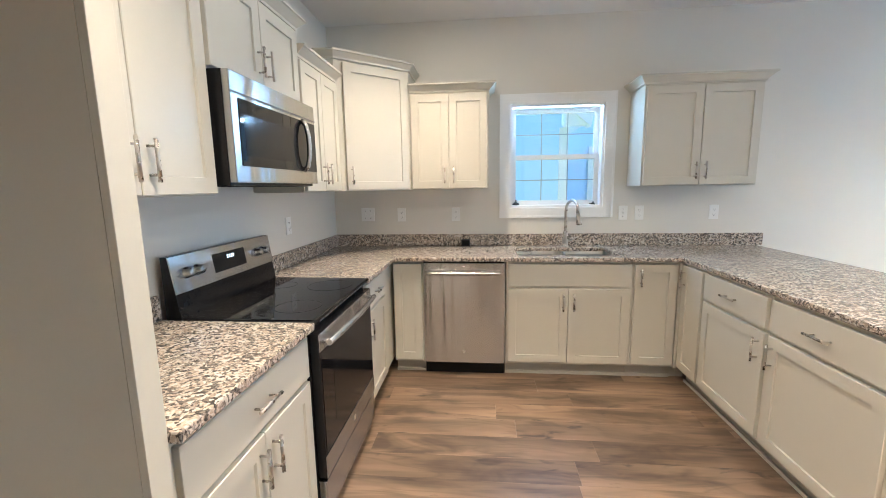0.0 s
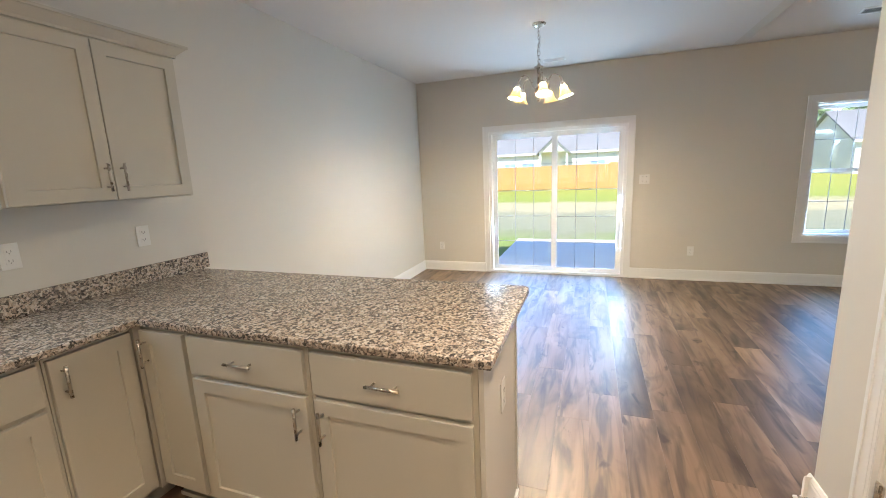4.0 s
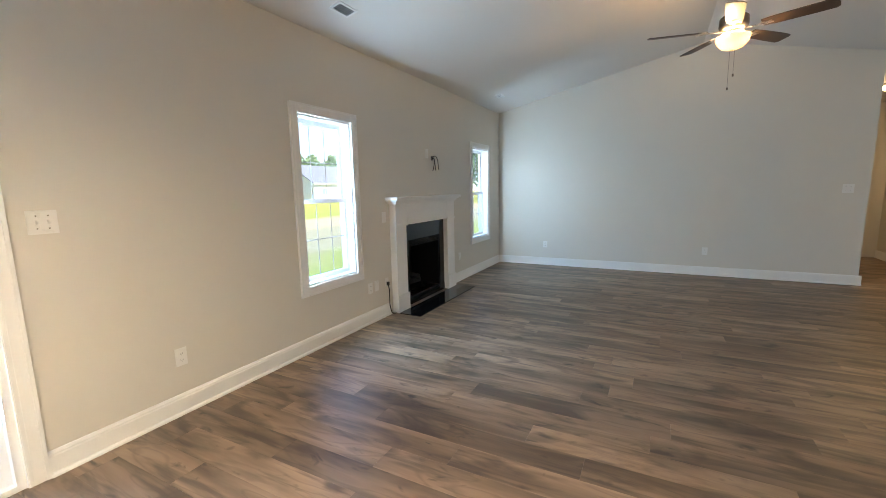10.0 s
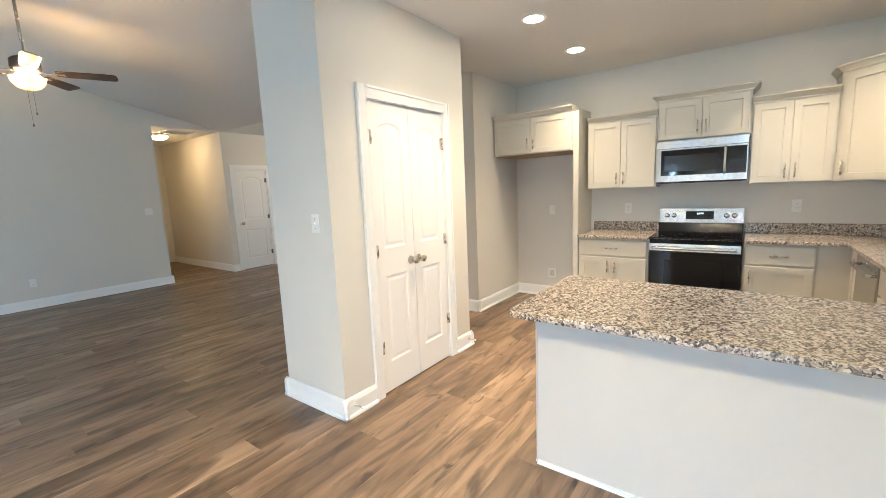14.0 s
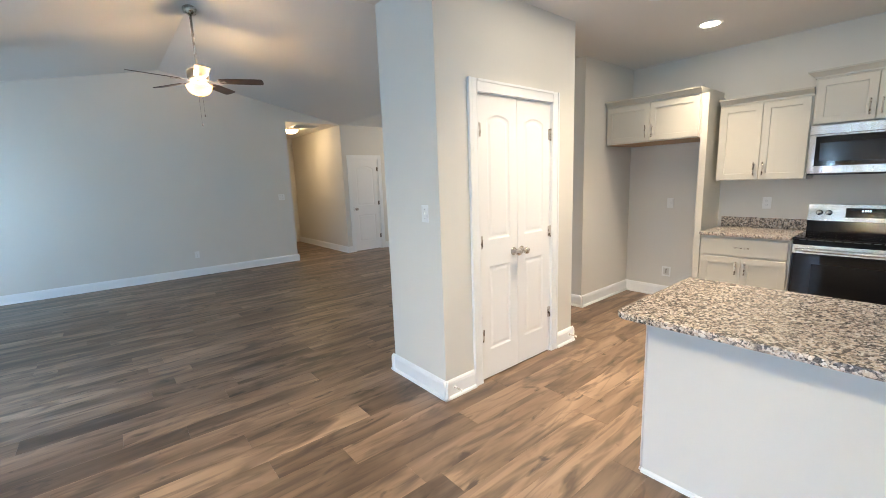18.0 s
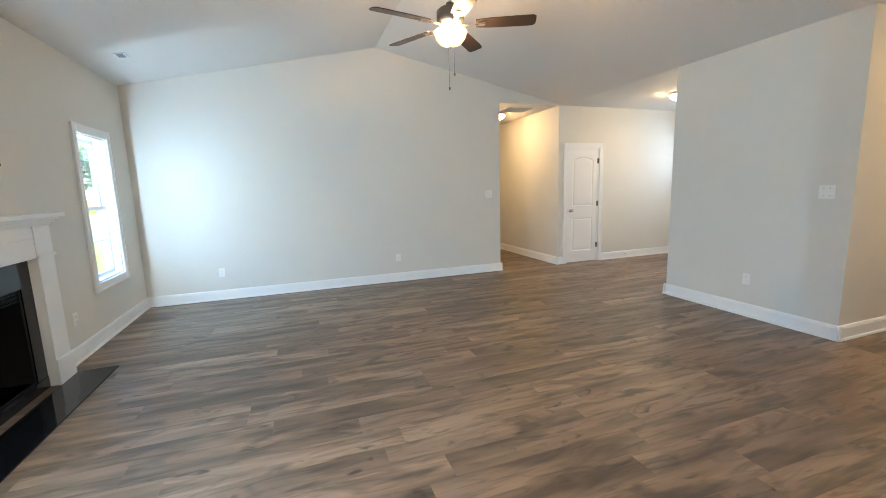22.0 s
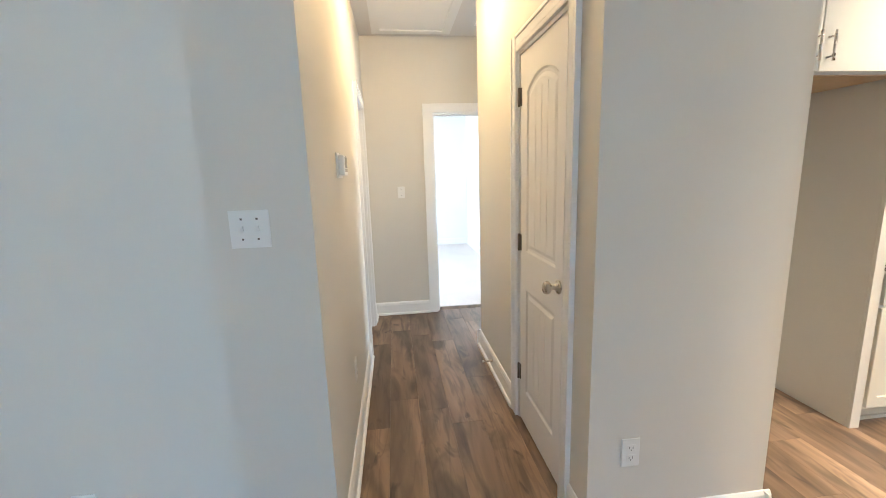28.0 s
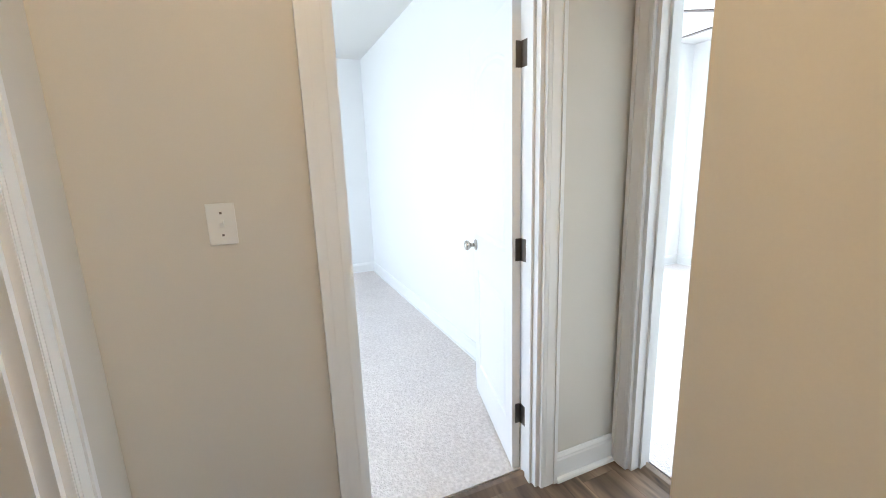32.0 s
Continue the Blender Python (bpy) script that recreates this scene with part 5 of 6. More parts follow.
part("toe_kick", boxes((0.004, 0.602, 0.055, 0.07, 0, 0.10)), M_blackmatte, dwm)

# wall cabinets
UX, UY, UZ0, UZ1 = -0.056, 3.69, 1.402, 2.128
wall_cabinet(pose(UX, 1.222, 0, 0, 0, 90), RY0 - 1.222 - 0.004, UZ0, UZ1, ends=(0, 0))
wall_cabinet(pose(UX, RY0 - 0.001, 0, 0, 0, 90), RY1 - RY0 + 0.002, 1.863, 2.255, ends=(1, 1), label="greige shaker cabinet above the microwave")
wall_cabinet(pose(UX, RY1 + 0.004, 0, 0, 0, 90), 0.585, UZ0, UZ1, ends=(0, 0))
wall_cabinet(pose(0.385, UY, 0), 0.605, UZ0, UZ1, ends=(0, 1))
wall_cabinet(pose(2.118, UY, 0), 0.81, UZ0, UZ1)
wall_cabinet(pose(0.262, 0.192, 0, 0, 0, 90), 0.965, 1.835, 2.245, d=0.61, ends=(0, 0), label="greige shaker cabinet over the empty fridge bay")
part("wood_underside", boxes((0.005, 0.96, 0.005, 0.60, 1.829, 1.8345)), M_cabin, bpy.data.objects["wall_cabinet.005"], "bare wood underside")
fp = thing("fridge_bay_side", pose(0, 0, 0), "greige tall side panel of the fridge bay", "panel")
part("side_panel", boxes((KW + 0.001, 0.2445, 1.160, 1.180, 0, 2.245)), M_cab, fp)
part("front_stile", boxes((0.245, 0.264, 1.160, 1.219, 0, 2.245), bevel=0.002), M_cab, fp)
# diagonal corner cabinet
cc = thing("corner_wall_cabinet", pose(0, 0, 0), "tall greige diagonal corner cabinet with crown moulding", "cabinet", "kitchen wall cabinets")
xa, ya, xb, yb = UX - 0.002, RY1 + 0.004 + 0.587, 0.383, UY + 0.001
foot = [(KW + 0.001, N - 0.001), (KW + 0.001, ya), (xa, ya), (xb, yb), (xb, N - 0.001)]
part("body", prism(bmesh.new(), foot, 2, UZ0, 2.285), M_cab, cc)
dv = Vector((xb - xa, yb - ya, 0))
dl, ang = dv.length, math.atan2(dv.y, dv.x)
mt = Matrix.Translation((xa, ya, 0)) @ Matrix.Rotation(ang, 4, "Z")
bm = shaker(dl - 0.085, 2.27 - UZ0 - 0.008)
bmesh.ops.transform(bm, matrix=mt @ Matrix.Translation((0.058, -0.001, UZ0 + 0.008)), verts=bm.verts)
d = part("door", bm, M_cab, cc)
bm = bar_handle(0.09, UZ0 + 0.11, 0.128, True)
bmesh.ops.transform(bm, matrix=mt, verts=bm.verts)
part("handle", bm, M_nickel, d, "brushed nickel bar handle")
bm = bmesh.new()
nrm = Vector((dv.y, -dv.x, 0)).normalized()
rings = []
for o, zz in ((0.0, 0), (0.010, 0), (0.012, 0.012), (0.036, 0.042), (0.042, 0.045), (0.042, 0.058)):
    pts = [(KW + 0.001, N - 0.001), (KW + 0.001, ya - o), (xa + o * 0.42, ya - o), (xb + o, yb - o * 0.42), (xb + o, N - 0.001)]
    rings.append([bm.verts.new((x, y, 2.286 + zz)) for x, y in pts])
for a, b in zip(rings, rings[1:]):
    for k in range(5):
        bm.faces.new((a[k], a[(k + 1) % 5], b[(k + 1) % 5], b[k]))
bm.faces.new(rings[-1])
bmesh.ops.recalc_face_normals(bm, faces=bm.faces[:])
part("crown", bm, M_cab, cc)


# ---- lamps ----
def can_light(x, y):
    c = thing("recessed_light", pose(x, y, H), "white recessed ceiling light, lit", "ceiling light", "kitchen recessed lights")
    bm = bmesh.new()
    lathe(bm, [(0.070, -0.004), (0.090, -0.007), (0.096, -0.003), (0.096, 0.0)], 28)
    part("trim_ring", bm, M_trim, c)
    bm = bmesh.new()
    lathe(bm, [(0.0, -0.0045), (0.070, -0.004)], 28)
    bmesh.ops.recalc_face_normals(bm, faces=bm.faces[:])
    part("diffuser", bm, M_can, c)
    return c


first = can_light(1.593, 1.30)
for x, y in ((0.62, 1.30), (0.62, 3.07), (2.49, 1.28)):
    copy_thing(first, pose(x, y, H))


def flush_light(x, y):
    c = thing("flush_light", pose(x, y, H), "flush ceiling light with a frosted glass bowl, lit", "ceiling light", "flush ceiling lights")
    bm = bmesh.new()
    lathe(bm, [(0.0, 0.0), (0.165, 0.0), (0.170, -0.010), (0.158, -0.028), (0.146, -0.034)], 32)
    part("pan", bm, M_nickel, c, "brushed nickel pan")
    bm = bmesh.new()
    lathe(bm, [(0.146, -0.030), (0.140, -0.052), (0.112, -0.082), (0.066, -0.102), (0.0, -0.110)], 32)
    part("bowl", bm, M_globe, c, "frosted glass bowl")
    bm = bmesh.new()
    lathe(bm, [(0.0, -0.104), (0.014, -0.108), (0.010, -0.122), (0.0, -0.126)], 12)
    part("finial", bm, M_nickel, c)
    return c


first = flush_light(-0.69, -1.03)
copy_thing(first, pose(-0.54, -4.32, H))
copy_thing(first, pose(1.45, -6.50, H))

ch = thing("chandelier", pose(5.26, 2.05, H - 0.002), "brushed nickel five-arm chandelier with amber glass shades, lit", "chandelier")
bm = bmesh.new()
lathe(bm, [(0.0, 0.0), (0.062, 0.0), (0.062, -0.008), (0.045, -0.022), (0.016, -0.030), (0.0, -0.032)], 24)
part("canopy", bm, M_nickel, ch)
bm = bmesh.new()
for k in range(9):
    z = -0.045 - 0.034 * k
    pts = [(0.011 * math.cos(a) * (k % 2), 0.011 * math.cos(a) * (1 - k % 2), z + 0.021 * math.sin(a)) for a in (2 * math.pi * j / 12 for j in range(13))]
    tube(bm, pts, 0.0028, 6, caps=False)
part("chain", bm, M_nickel, ch)
bm = bmesh.new()
tube(bm, [(0.0, 0, -0.03), (-0.02, 0.01, -0.08), (0.012, -0.01, -0.14), (-0.03, 0.01, -0.22), (-0.04, 0.0, -0.36), (-0.03, 0, -0.44), (-0.01, 0, -0.48)], 0.003, 6)
part("cord", bm, M_nickel, ch)
bm = bmesh.new()
lathe(bm, [(0.0, -0.335), (0.014, -0.338), (0.018, -0.352), (0.040, -0.360), (0.044, -0.372), (0.020, -0.382), (0.015, -0.390), (0.015, -0.510), (0.022, -0.530), (0.038, -0.555), (0.042, -0.585), (0.030, -0.615), (0.014, -0.635), (0.018, -0.650), (0.010, -0.665), (0.0, -0.670)], 20)
part("column", bm, M_nickel, ch)
for k in range(5):
    a = radians(196 + 72 * k)
    u = Vector((math.cos(a), math.sin(a), 0))
    bm = bmesh.new()
    arm = [(0.02, -0.56), (0.060, -0.535), (0.085, -0.485), (0.110, -0.450), (0.140, -0.438), (0.178, -0.455), (0.200, -0.490), (0.205, -0.530)]
    tube(bm, [(u.x * r, u.y * r, z) for r, z in arm], 0.0065, 8)
    ap = part("arm", bm, M_nickel, ch)
    tilt = Matrix.Rotation(radians(16), 4, Vector((u.y, -u.x, 0)))
    bm = bmesh.new()
    lathe(bm, [(0.0, 0.0), (0.020, -0.002), (0.023, -0.030), (0.018, -0.036)], 16, (u.x * 0.205, u.y * 0.205, -0.525), tilt)
    part("socket_cup", bm, M_nickel, ap)
    bm = bmesh.new()
    lathe(bm, [(0.024, -0.026), (0.033, -0.044), (0.039, -0.075), (0.049, -0.102), (0.066, -0.122), (0.071, -0.126), (0.063, -0.120), (0.045, -0.099), (0.035, -0.075), (0.028, -0.044)], 22, (u.x * 0.205, u.y * 0.205, -0.525), tilt)
    part("shade", bm, M_shade, ap, "amber glass bell shade, lit")
    bm = bmesh.new()
    lathe(bm, [(0.0, -0.036), (0.013, -0.046), (0.025, -0.075), (0.024, -0.095), (0.013, -0.112), (0.0, -0.116)], 14, (u.x * 0.205, u.y * 0.205, -0.525), tilt)
    part("bulb", bm, M_bulb, ap)

fan = thing("ceiling_fan", pose(3.842, -2.606, RIDGE_Z - 0.002), "nickel ceiling fan with dark walnut blades and lit bowl", "ceiling fan")
bm = bmesh.new()
lathe(bm, [(0.0, 0.01), (0.068, 0.005), (0.072, -0.03), (0.060, -0.065), (0.030, -0.080), (0.0, -0.082)], 28)
part("canopy", bm, M_nickel, fan)
part("downrod", tube(bmesh.new(), [(0, 0, -0.07), (0, 0, -0.62)], 0.0125, 14), M_nickel, fan)
bm = bmesh.new()
lathe(bm, [(0.0, -0.585), (0.030, -0.590), (0.036, -0.620), (0.085, -0.632), (0.105, -0.650), (0.108, -0.715), (0.098, -0.740), (0.075, -0.755), (0.0, -0.757)], 32)
part("motor_housing", bm, M_darknick, fan)
for k in range(5):
    a = radians(12 + 72 * k)
    rot = Matrix.Rotation(a, 4, "Z")
    bm = bmesh.new()
    n = 10
    out = [(0.20, -0.048), (0.30, -0.060), (0.56, -0.066), (0.635, -0.064), (0.655, -0.048), (0.660, 0.0)]
    loop = out + [(x, -y) for x, y in out[-2::-1]]
    pitch = Matrix.Rotation(radians(-12), 4, "X")
    lo = [bm.verts.new(rot @ (pitch @ Vector((x, y, -0.003)) + Vector((0, 0, -0.748)))) for x, y in loop]
    hi = [bm.verts.new(rot @ (pitch @ Vector((x, y, 0.003)) + Vector((0, 0, -0.748)))) for x, y in loop]
    bm.faces.new(lo[::-1])
    bm.faces.new(hi)
    for j in range(len(loop)):
        i2 = (j + 1) % len(loop)
        bm.faces.new((lo[j], lo[i2], hi[i2], hi[j]))
    bl = part("blade", bm, M_blade, fan, "dark walnut fan blade")
    bm = bmesh.new()
    for (xa, xb, hh) in ((0.07, 0.24, 0.012), (0.20, 0.27, 0.030)):
        box(bm, xa, xb, -hh, hh, -0.758, -0.753)
    bmesh.ops.transform(bm, matrix=rot, verts=bm.verts)
    part("blade_iron", bm, M_nickel, bl)
bm = bmesh.new()
lathe(bm, [(0.075, -0.757), (0.072, -0.775), (0.040, -0.788), (0.030, -0.800), (0.030, -0.815), (0.0, -0.816)], 28)
part("light_fitter", bm, M_nickel, fan)
for k in range(3):
    a = radians(30 + 120 * k)
    bm = bmesh.new()
    lathe(bm, [(0.0, 0.0), (0.012, -0.004), (0.024, -0.022), (0.024, -0.036), (0.013, -0.050), (0.0, -0.053)], 14, (0.078 * math.cos(a), 0.078 * math.sin(a), -0.778))
    part("bulb", bm, M_fanbulb, fan)
bm = bmesh.new()
lathe(bm, [(0.128, -0.800), (0.124, -0.815), (0.112, -0.850), (0.082, -0.885), (0.040, -0.902), (0.0, -0.907), (0.0, -0.903), (0.040, -0.898), (0.080, -0.881), (0.108, -0.848), (0.120, -0.815), (0.124, -0.801)], 32)
part("bowl", bm, M_bowl, fan, "frosted glass light bowl, lit")
bm = bmesh.new()
lathe(bm, [(0.0, -0.900), (0.014, -0.905), (0.010, -0.920), (0.0, -0.924)], 12)
part("finial", bm, M_nickel, fan)
for x, y, ln in ((-0.018, 0.02, 0.20), (0.012, -0.02, 0.30)):
    bm = bmesh.new()
    tube(bm, [(x, y, -0.905), (x, y, -0.905 - ln)], 0.0013, 6)
    tube(bm, [(x, y, -0.905 - ln), (x, y, -0.905 - ln - 0.022)], [0.006, 0.007], 10)
    part("pull_chain", bm, M_darknick, fan)

# a second fan, on a short rod, in the carpeted room beyond the hall nook
M_offbowl = surface("white_glass_bowl", (0.78, 0.76, 0.70), 0.3, vary=0.01, scale=8, grain=120, bump=0.0)
room_fan = tagged(copy_thing(fan, pose(-2.85, 2.35, H - 0.002, 0, 0, 20)), "ceiling fan with dark blades in the carpeted room, unlit")
for c in room_fan.children:
    if c.name.startswith("downrod"):
        c.scale.z = 0.27
    elif not c.name.startswith("canopy"):
        c.location.z = 0.42
    if c.name.startswith(("bulb", "bowl")):
        c.data = c.data.copy()
        c.data.materials[0] = M_offbowl
        c["label"] = "white glass, unlit"


# ---- plates on the walls ----
WALLS = {"N": (0, N), "E": (-90, E), "S": (180, S), "KW": (90, KW), "WB": (90, WB), "HE": (90, HE), "HS": (180, HS), "PE": (90, PX1), "PS": (0, PY0), "PEN": (0, 1.872)}


def on_wall(w, a, z):
    rz, v = WALLS[w]
    return pose(a, v, z, 0, 0, rz) if w in ("N", "S", "HS", "PS", "PEN") else pose(v, a, z, 0, 0, rz)


def outlet(w, a, z):
    p = thing("outlet", on_wall(w, a, z), "white double wall socket", "socket", "wall sockets")
    part("plate", boxes((-0.036, 0.036, -0.006, -0.0005, -0.058, 0.058), bevel=0.002), M_plate, p)
    for s in (-1, 1):
        f = part("socket_face", boxes((-0.017, 0.017, -0.008, -0.0065, s * 0.021 - 0.014, s * 0.021 + 0.014), bevel=0.0006), M_plate, p)
        part("slots", boxes((-0.008, -0.006, -0.0086, -0.0081, s * 0.021 - 0.003, s * 0.021 + 0.006), (0.006, 0.008, -0.0086, -0.0081, s * 0.021 - 0.003, s * 0.021 + 0.006), (-0.002, 0.002, -0.0086, -0.0081, s * 0.021 - 0.010, s * 0.021 - 0.006)), M_slot, f)
    return p


def switch(w, a, z, n=1):
    wd = 0.036 + 0.023 * (n - 1)
    p = thing("light_switch", on_wall(w, a, z), "white toggle light switch plate" if n == 1 else "white double toggle switch plate", "switch", "light switches")
    part("plate", boxes((-wd, wd, -0.006, -0.0005, -0.058, 0.058), bevel=0.002), M_plate, p)
    for k in range(n):
        x = (k - (n - 1) / 2) * 0.046
        part("toggle", prism(bmesh.new(), [(-0.0062, -0.010), (-0.0062, 0.010), (-0.017, 0.012), (-0.017, 0.004)], 0, x - 0.005, x + 0.005), M_plate, p)
        for zs in (0.031, -0.031):
            part("screw", boxes((x - 0.003, x + 0.003, -0.0068, -0.0062, zs - 0.003, zs + 0.003)), M_darknick, p)
    return p


def blank(w, a, z, wd=0.036, hh=0.058):
    p = thing("blank_plate", on_wall(w, a, z), "white blank cover plate", "cover plate", "cover plates")
    part("plate", boxes((-wd, wd, -0.006, -0.0005, -hh, hh), bevel=0.002), M_plate, p)
    for zs in (0.041, -0.041):
        part("screw", boxes((-0.003, 0.003, -0.0068, -0.0062, zs - 0.003, zs + 0.003)), M_trim, p)
    return p


switch("N", -0.06, 1.19, 2)
for x in (0.24, 0.715, 2.235, 2.82):
    outlet("N", x, 1.185)
switch("N", 2.105, 1.185)
outlet("KW", 1.60, 1.165)
outlet("KW", 3.09, 1.18)
blank("KW", 0.68, 1.15)
outlet("PEN", 2.605, 0.645)
switch("E", 0.944, 1.285, 2)
for y in (0.383, -1.58, 3.70):
    outlet("E", y, 0.375)
blank("E", -1.69, 0.38)
blank("E", -1.873, 1.11)
blank("E", -2.86, 1.86)
outlet("E", -3.80, 0.375)
switch("S", 2.10, 1.30, 2)
for x in (3.66, 6.11):
    outlet("S", x, 0.375)
switch("WB", -1.692, 1.292, 2)
outlet("WB", -2.305, 0.39)
outlet("WB", -0.408, 0.376)
switch("PE", 0.50, 1.29)
outlet("PS", 2.56, 0.41)
switch("HE", -1.178, 1.277)
outlet("HS", -0.085, 0.42)
# recessed water box in the fridge bay
wb = thing("fridge_water_box", on_wall("KW", 0.675, 0.315), "recessed white water supply box with a dark valve", "supply box")
part("frame", boxes((-0.05, 0.05, -0.007, -0.0005, -0.06, 0.06), bevel=0.002), M_plate, wb)
part("recess", boxes((-0.034, 0.034, -0.0078, -0.0072, -0.04, 0.044)), M_panel, wb)
bm = tube(bmesh.new(), [(0.0, -0.010, 0.03), (0.0, -0.022, 0.02), (0.0, -0.022, -0.015)], 0.008, 10)
part("valve", bm, M_nickel, wb)
# thermostat
th = thing("thermostat", on_wall("HS", 0.005, 1.495), "white digital thermostat with a grey display", "thermostat")
part("wall_plate", boxes((-0.080, 0.080, -0.008, -0.0005, -0.058, 0.058), bevel=0.004), M_plate, th)
tb = part("body", boxes((-0.062, 0.062, -0.036, -0.0085, -0.046, 0.046), bevel=0.006), M_plate, th)
M_lcd = surface("grey_display", (0.30, 0.34, 0.33), 0.15, vary=0.03)
part("display", boxes((-0.040, 0.046, -0.0372, -0.0362, -0.012, 0.036)), M_lcd, tb, "grey display")
part("keypad", boxes((-0.040, 0.046, -0.0372, -0.0362, -0.030, -0.016)), surface("keypad_grey", (0.36, 0.32, 0.27), 0.4, vary=0.03), tb)
# loose wires and cord
wr = thing("tv_wires", pose(E, -3.02, 1.76, 0, 0, -90), "loose black cables hanging from a hole over the mantel", "cable")
part("opening", boxes((-0.05, 0.0, -0.002, -0.0004, 0.02, 0.075)), M_slot, wr)
for pts in ([(-0.03, -0.002, 0.06), (-0.01, -0.03, 0.075), (0.02, -0.05, 0.06), (0.05, -0.05, 0.0), (0.075, -0.045, -0.10)], [(-0.02, -0.002, 0.055), (-0.02, -0.03, 0.05), (-0.035, -0.045, 0.0), (-0.045, -0.04, -0.06), (-0.075, -0.04, -0.12)], [(-0.025, -0.002, 0.05), (-0.01, -0.03, 0.04), (-0.01, -0.04, -0.04), (0.005, -0.04, -0.11)]):
    part("wire", tube(bmesh.new(), pts, 0.0055, 8), M_rubber, wr)
cd = thing("power_cord", pose(E, -1.88, 0.0, 0, 0, -90), "black cord running from a wall plate to the floor", "cable")
part("wall_plate", boxes((-0.030, 0.030, -0.006, -0.0005, 0.335, 0.43), bevel=0.002), M_plate, cd)
part("plug", boxes((-0.014, 0.014, -0.030, -0.0065, 0.345, 0.385), bevel=0.003), M_rubber, cd)
part("cord", tube(bmesh.new(), [(0, -0.022, 0.35), (-0.002, -0.034, 0.30), (-0.014, -0.042, 0.20), (-0.016, -0.045, 0.12), (-0.002, -0.055, 0.04), (0.03, -0.062, 0.006), (0.075, -0.060, 0.006), (0.10, -0.045, 0.006)], 0.0058, 8), M_rubber, cd)


# ---- fireplace; frame: x along the wall to the south, y into the wall ----
fm = pose(E, -2.72, 0, 0, 0, -90)
fpl = thing("fireplace", fm, "white wooden fireplace surround with black granite facing", "fireplace")
part("facing", boxes((-0.53, -0.395, -0.020, -0.001, 0, 1.0), (0.40, 0.53, -0.020, -0.001, 0, 1.0), (-0.395, 0.40, -0.020, -0.001, 0.80, 1.0)), M_slate, fpl, "polished black granite facing")
for s in (-1, 1):
    xa, xb = sorted((s * 0.525, s * 0.74))
    lg = part("pilaster", boxes((xa, xb, -0.085, -0.001, 0.0, 1.235), bevel=0.003), M_trim, fpl)
    part("plinth", boxes((xa - 0.012, xb + 0.012, -0.100, -0.0855, 0, 0.20), bevel=0.004), M_trim, lg)
    part("cap", boxes((xa - 0.010, xb + 0.010, -0.098, -0.0855, 0.995, 1.020), bevel=0.003), M_trim, lg)
part("frieze", boxes((-0.524, 0.524, -0.080, -0.0215, 1.0, 1.235), bevel=0.003), M_trim, fpl)
part("frieze_panel", boxes((-0.50, 0.50, -0.088, -0.0805, 1.025, 1.15), bevel=0.004), M_trim, fpl)
bm = bmesh.new()
for k, (o, za, zb) in enumerate(((0.010, 1.236, 1.252), (0.030, 1.2525, 1.272), (0.052, 1.2725, 1.290))):
    box(bm, -0.74 - o, 0.74 + o, -0.085 - o, -0.001, za, zb, bevel=0.003)
part("bed_mould", bm, M_trim, fpl)
part("mantel_shelf", boxes((-0.815, 0.815, -0.165, -0.001, 1.2905, 1.325), bevel=0.006), M_trim, fpl)
bm = boxes((-0.395, -0.375, -0.012, 0.45, 0.08, 0.82), (0.375, 0.40, -0.012, 0.45, 0.08, 0.82), (-0.375, 0.375, -0.012, 0.45, 0.80, 0.82), (-0.375, 0.375, -0.012, 0.45, 0.08, 0.10), (-0.375, 0.375, 0.43, 0.45, 0.10, 0.80))
part("firebox", bm, M_blackmatte, fpl, "black metal firebox")
part("louvre", boxes(*[(-0.37, 0.37, -0.010 + 0.004 * (k % 2), -0.004 + 0.004 * (k % 2), 0.715 + 0.017 * k, 0.725 + 0.017 * k) for k in range(5)]), M_blackmatte, fpl)
part("lower_panel", boxes((-0.53, 0.53, -0.024, -0.0205, 0.0, 0.085)), M_slate, fpl)
lgm = thing("gas_logs", fm, "dark ceramic gas logs inside the firebox", "gas logs")
part("grate", boxes(*[(-0.22 + 0.1 * k, -0.21 + 0.1 * k, 0.14, 0.34, 0.101, 0.15) for k in range(5)]), M_blackmatte, lgm)
M_log = surface("charred_log", (0.018, 0.014, 0.012), 0.9, vary=0.5, scale=8, grain=40, bump=0.5, dist=0.01)
for pts, r in (([(-0.25, 0.30, 0.20), (0.0, 0.31, 0.205), (0.24, 0.29, 0.20)], [0.045, 0.052, 0.042]), ([(-0.2, 0.20, 0.19), (0.02, 0.22, 0.195), (0.2, 0.2, 0.185)], [0.038, 0.042, 0.035]), ([(-0.15, 0.18, 0.24), (0.0, 0.26, 0.28), (0.1, 0.33, 0.27)], [0.03, 0.034, 0.028]), ([(0.16, 0.17, 0.24), (0.06, 0.26, 0.28), (-0.04, 0.33, 0.28)], [0.026, 0.03, 0.026])):
    part("log", tube(bmesh.new(), pts, r, 10), M_log, lgm)
ht = thing("hearth", fm, "polished black granite hearth slab flush with the floor", "hearth")
part("slab", boxes((-0.76, 0.76, -0.385, -0.105, 0.0005, 0.010), bevel=0.002), M_slate, ht)

# ---- ceiling vents, detector, hatch ----
SLOPE = math.degrees(math.atan2(RIDGE_Z - H, E - RIDGE_X))


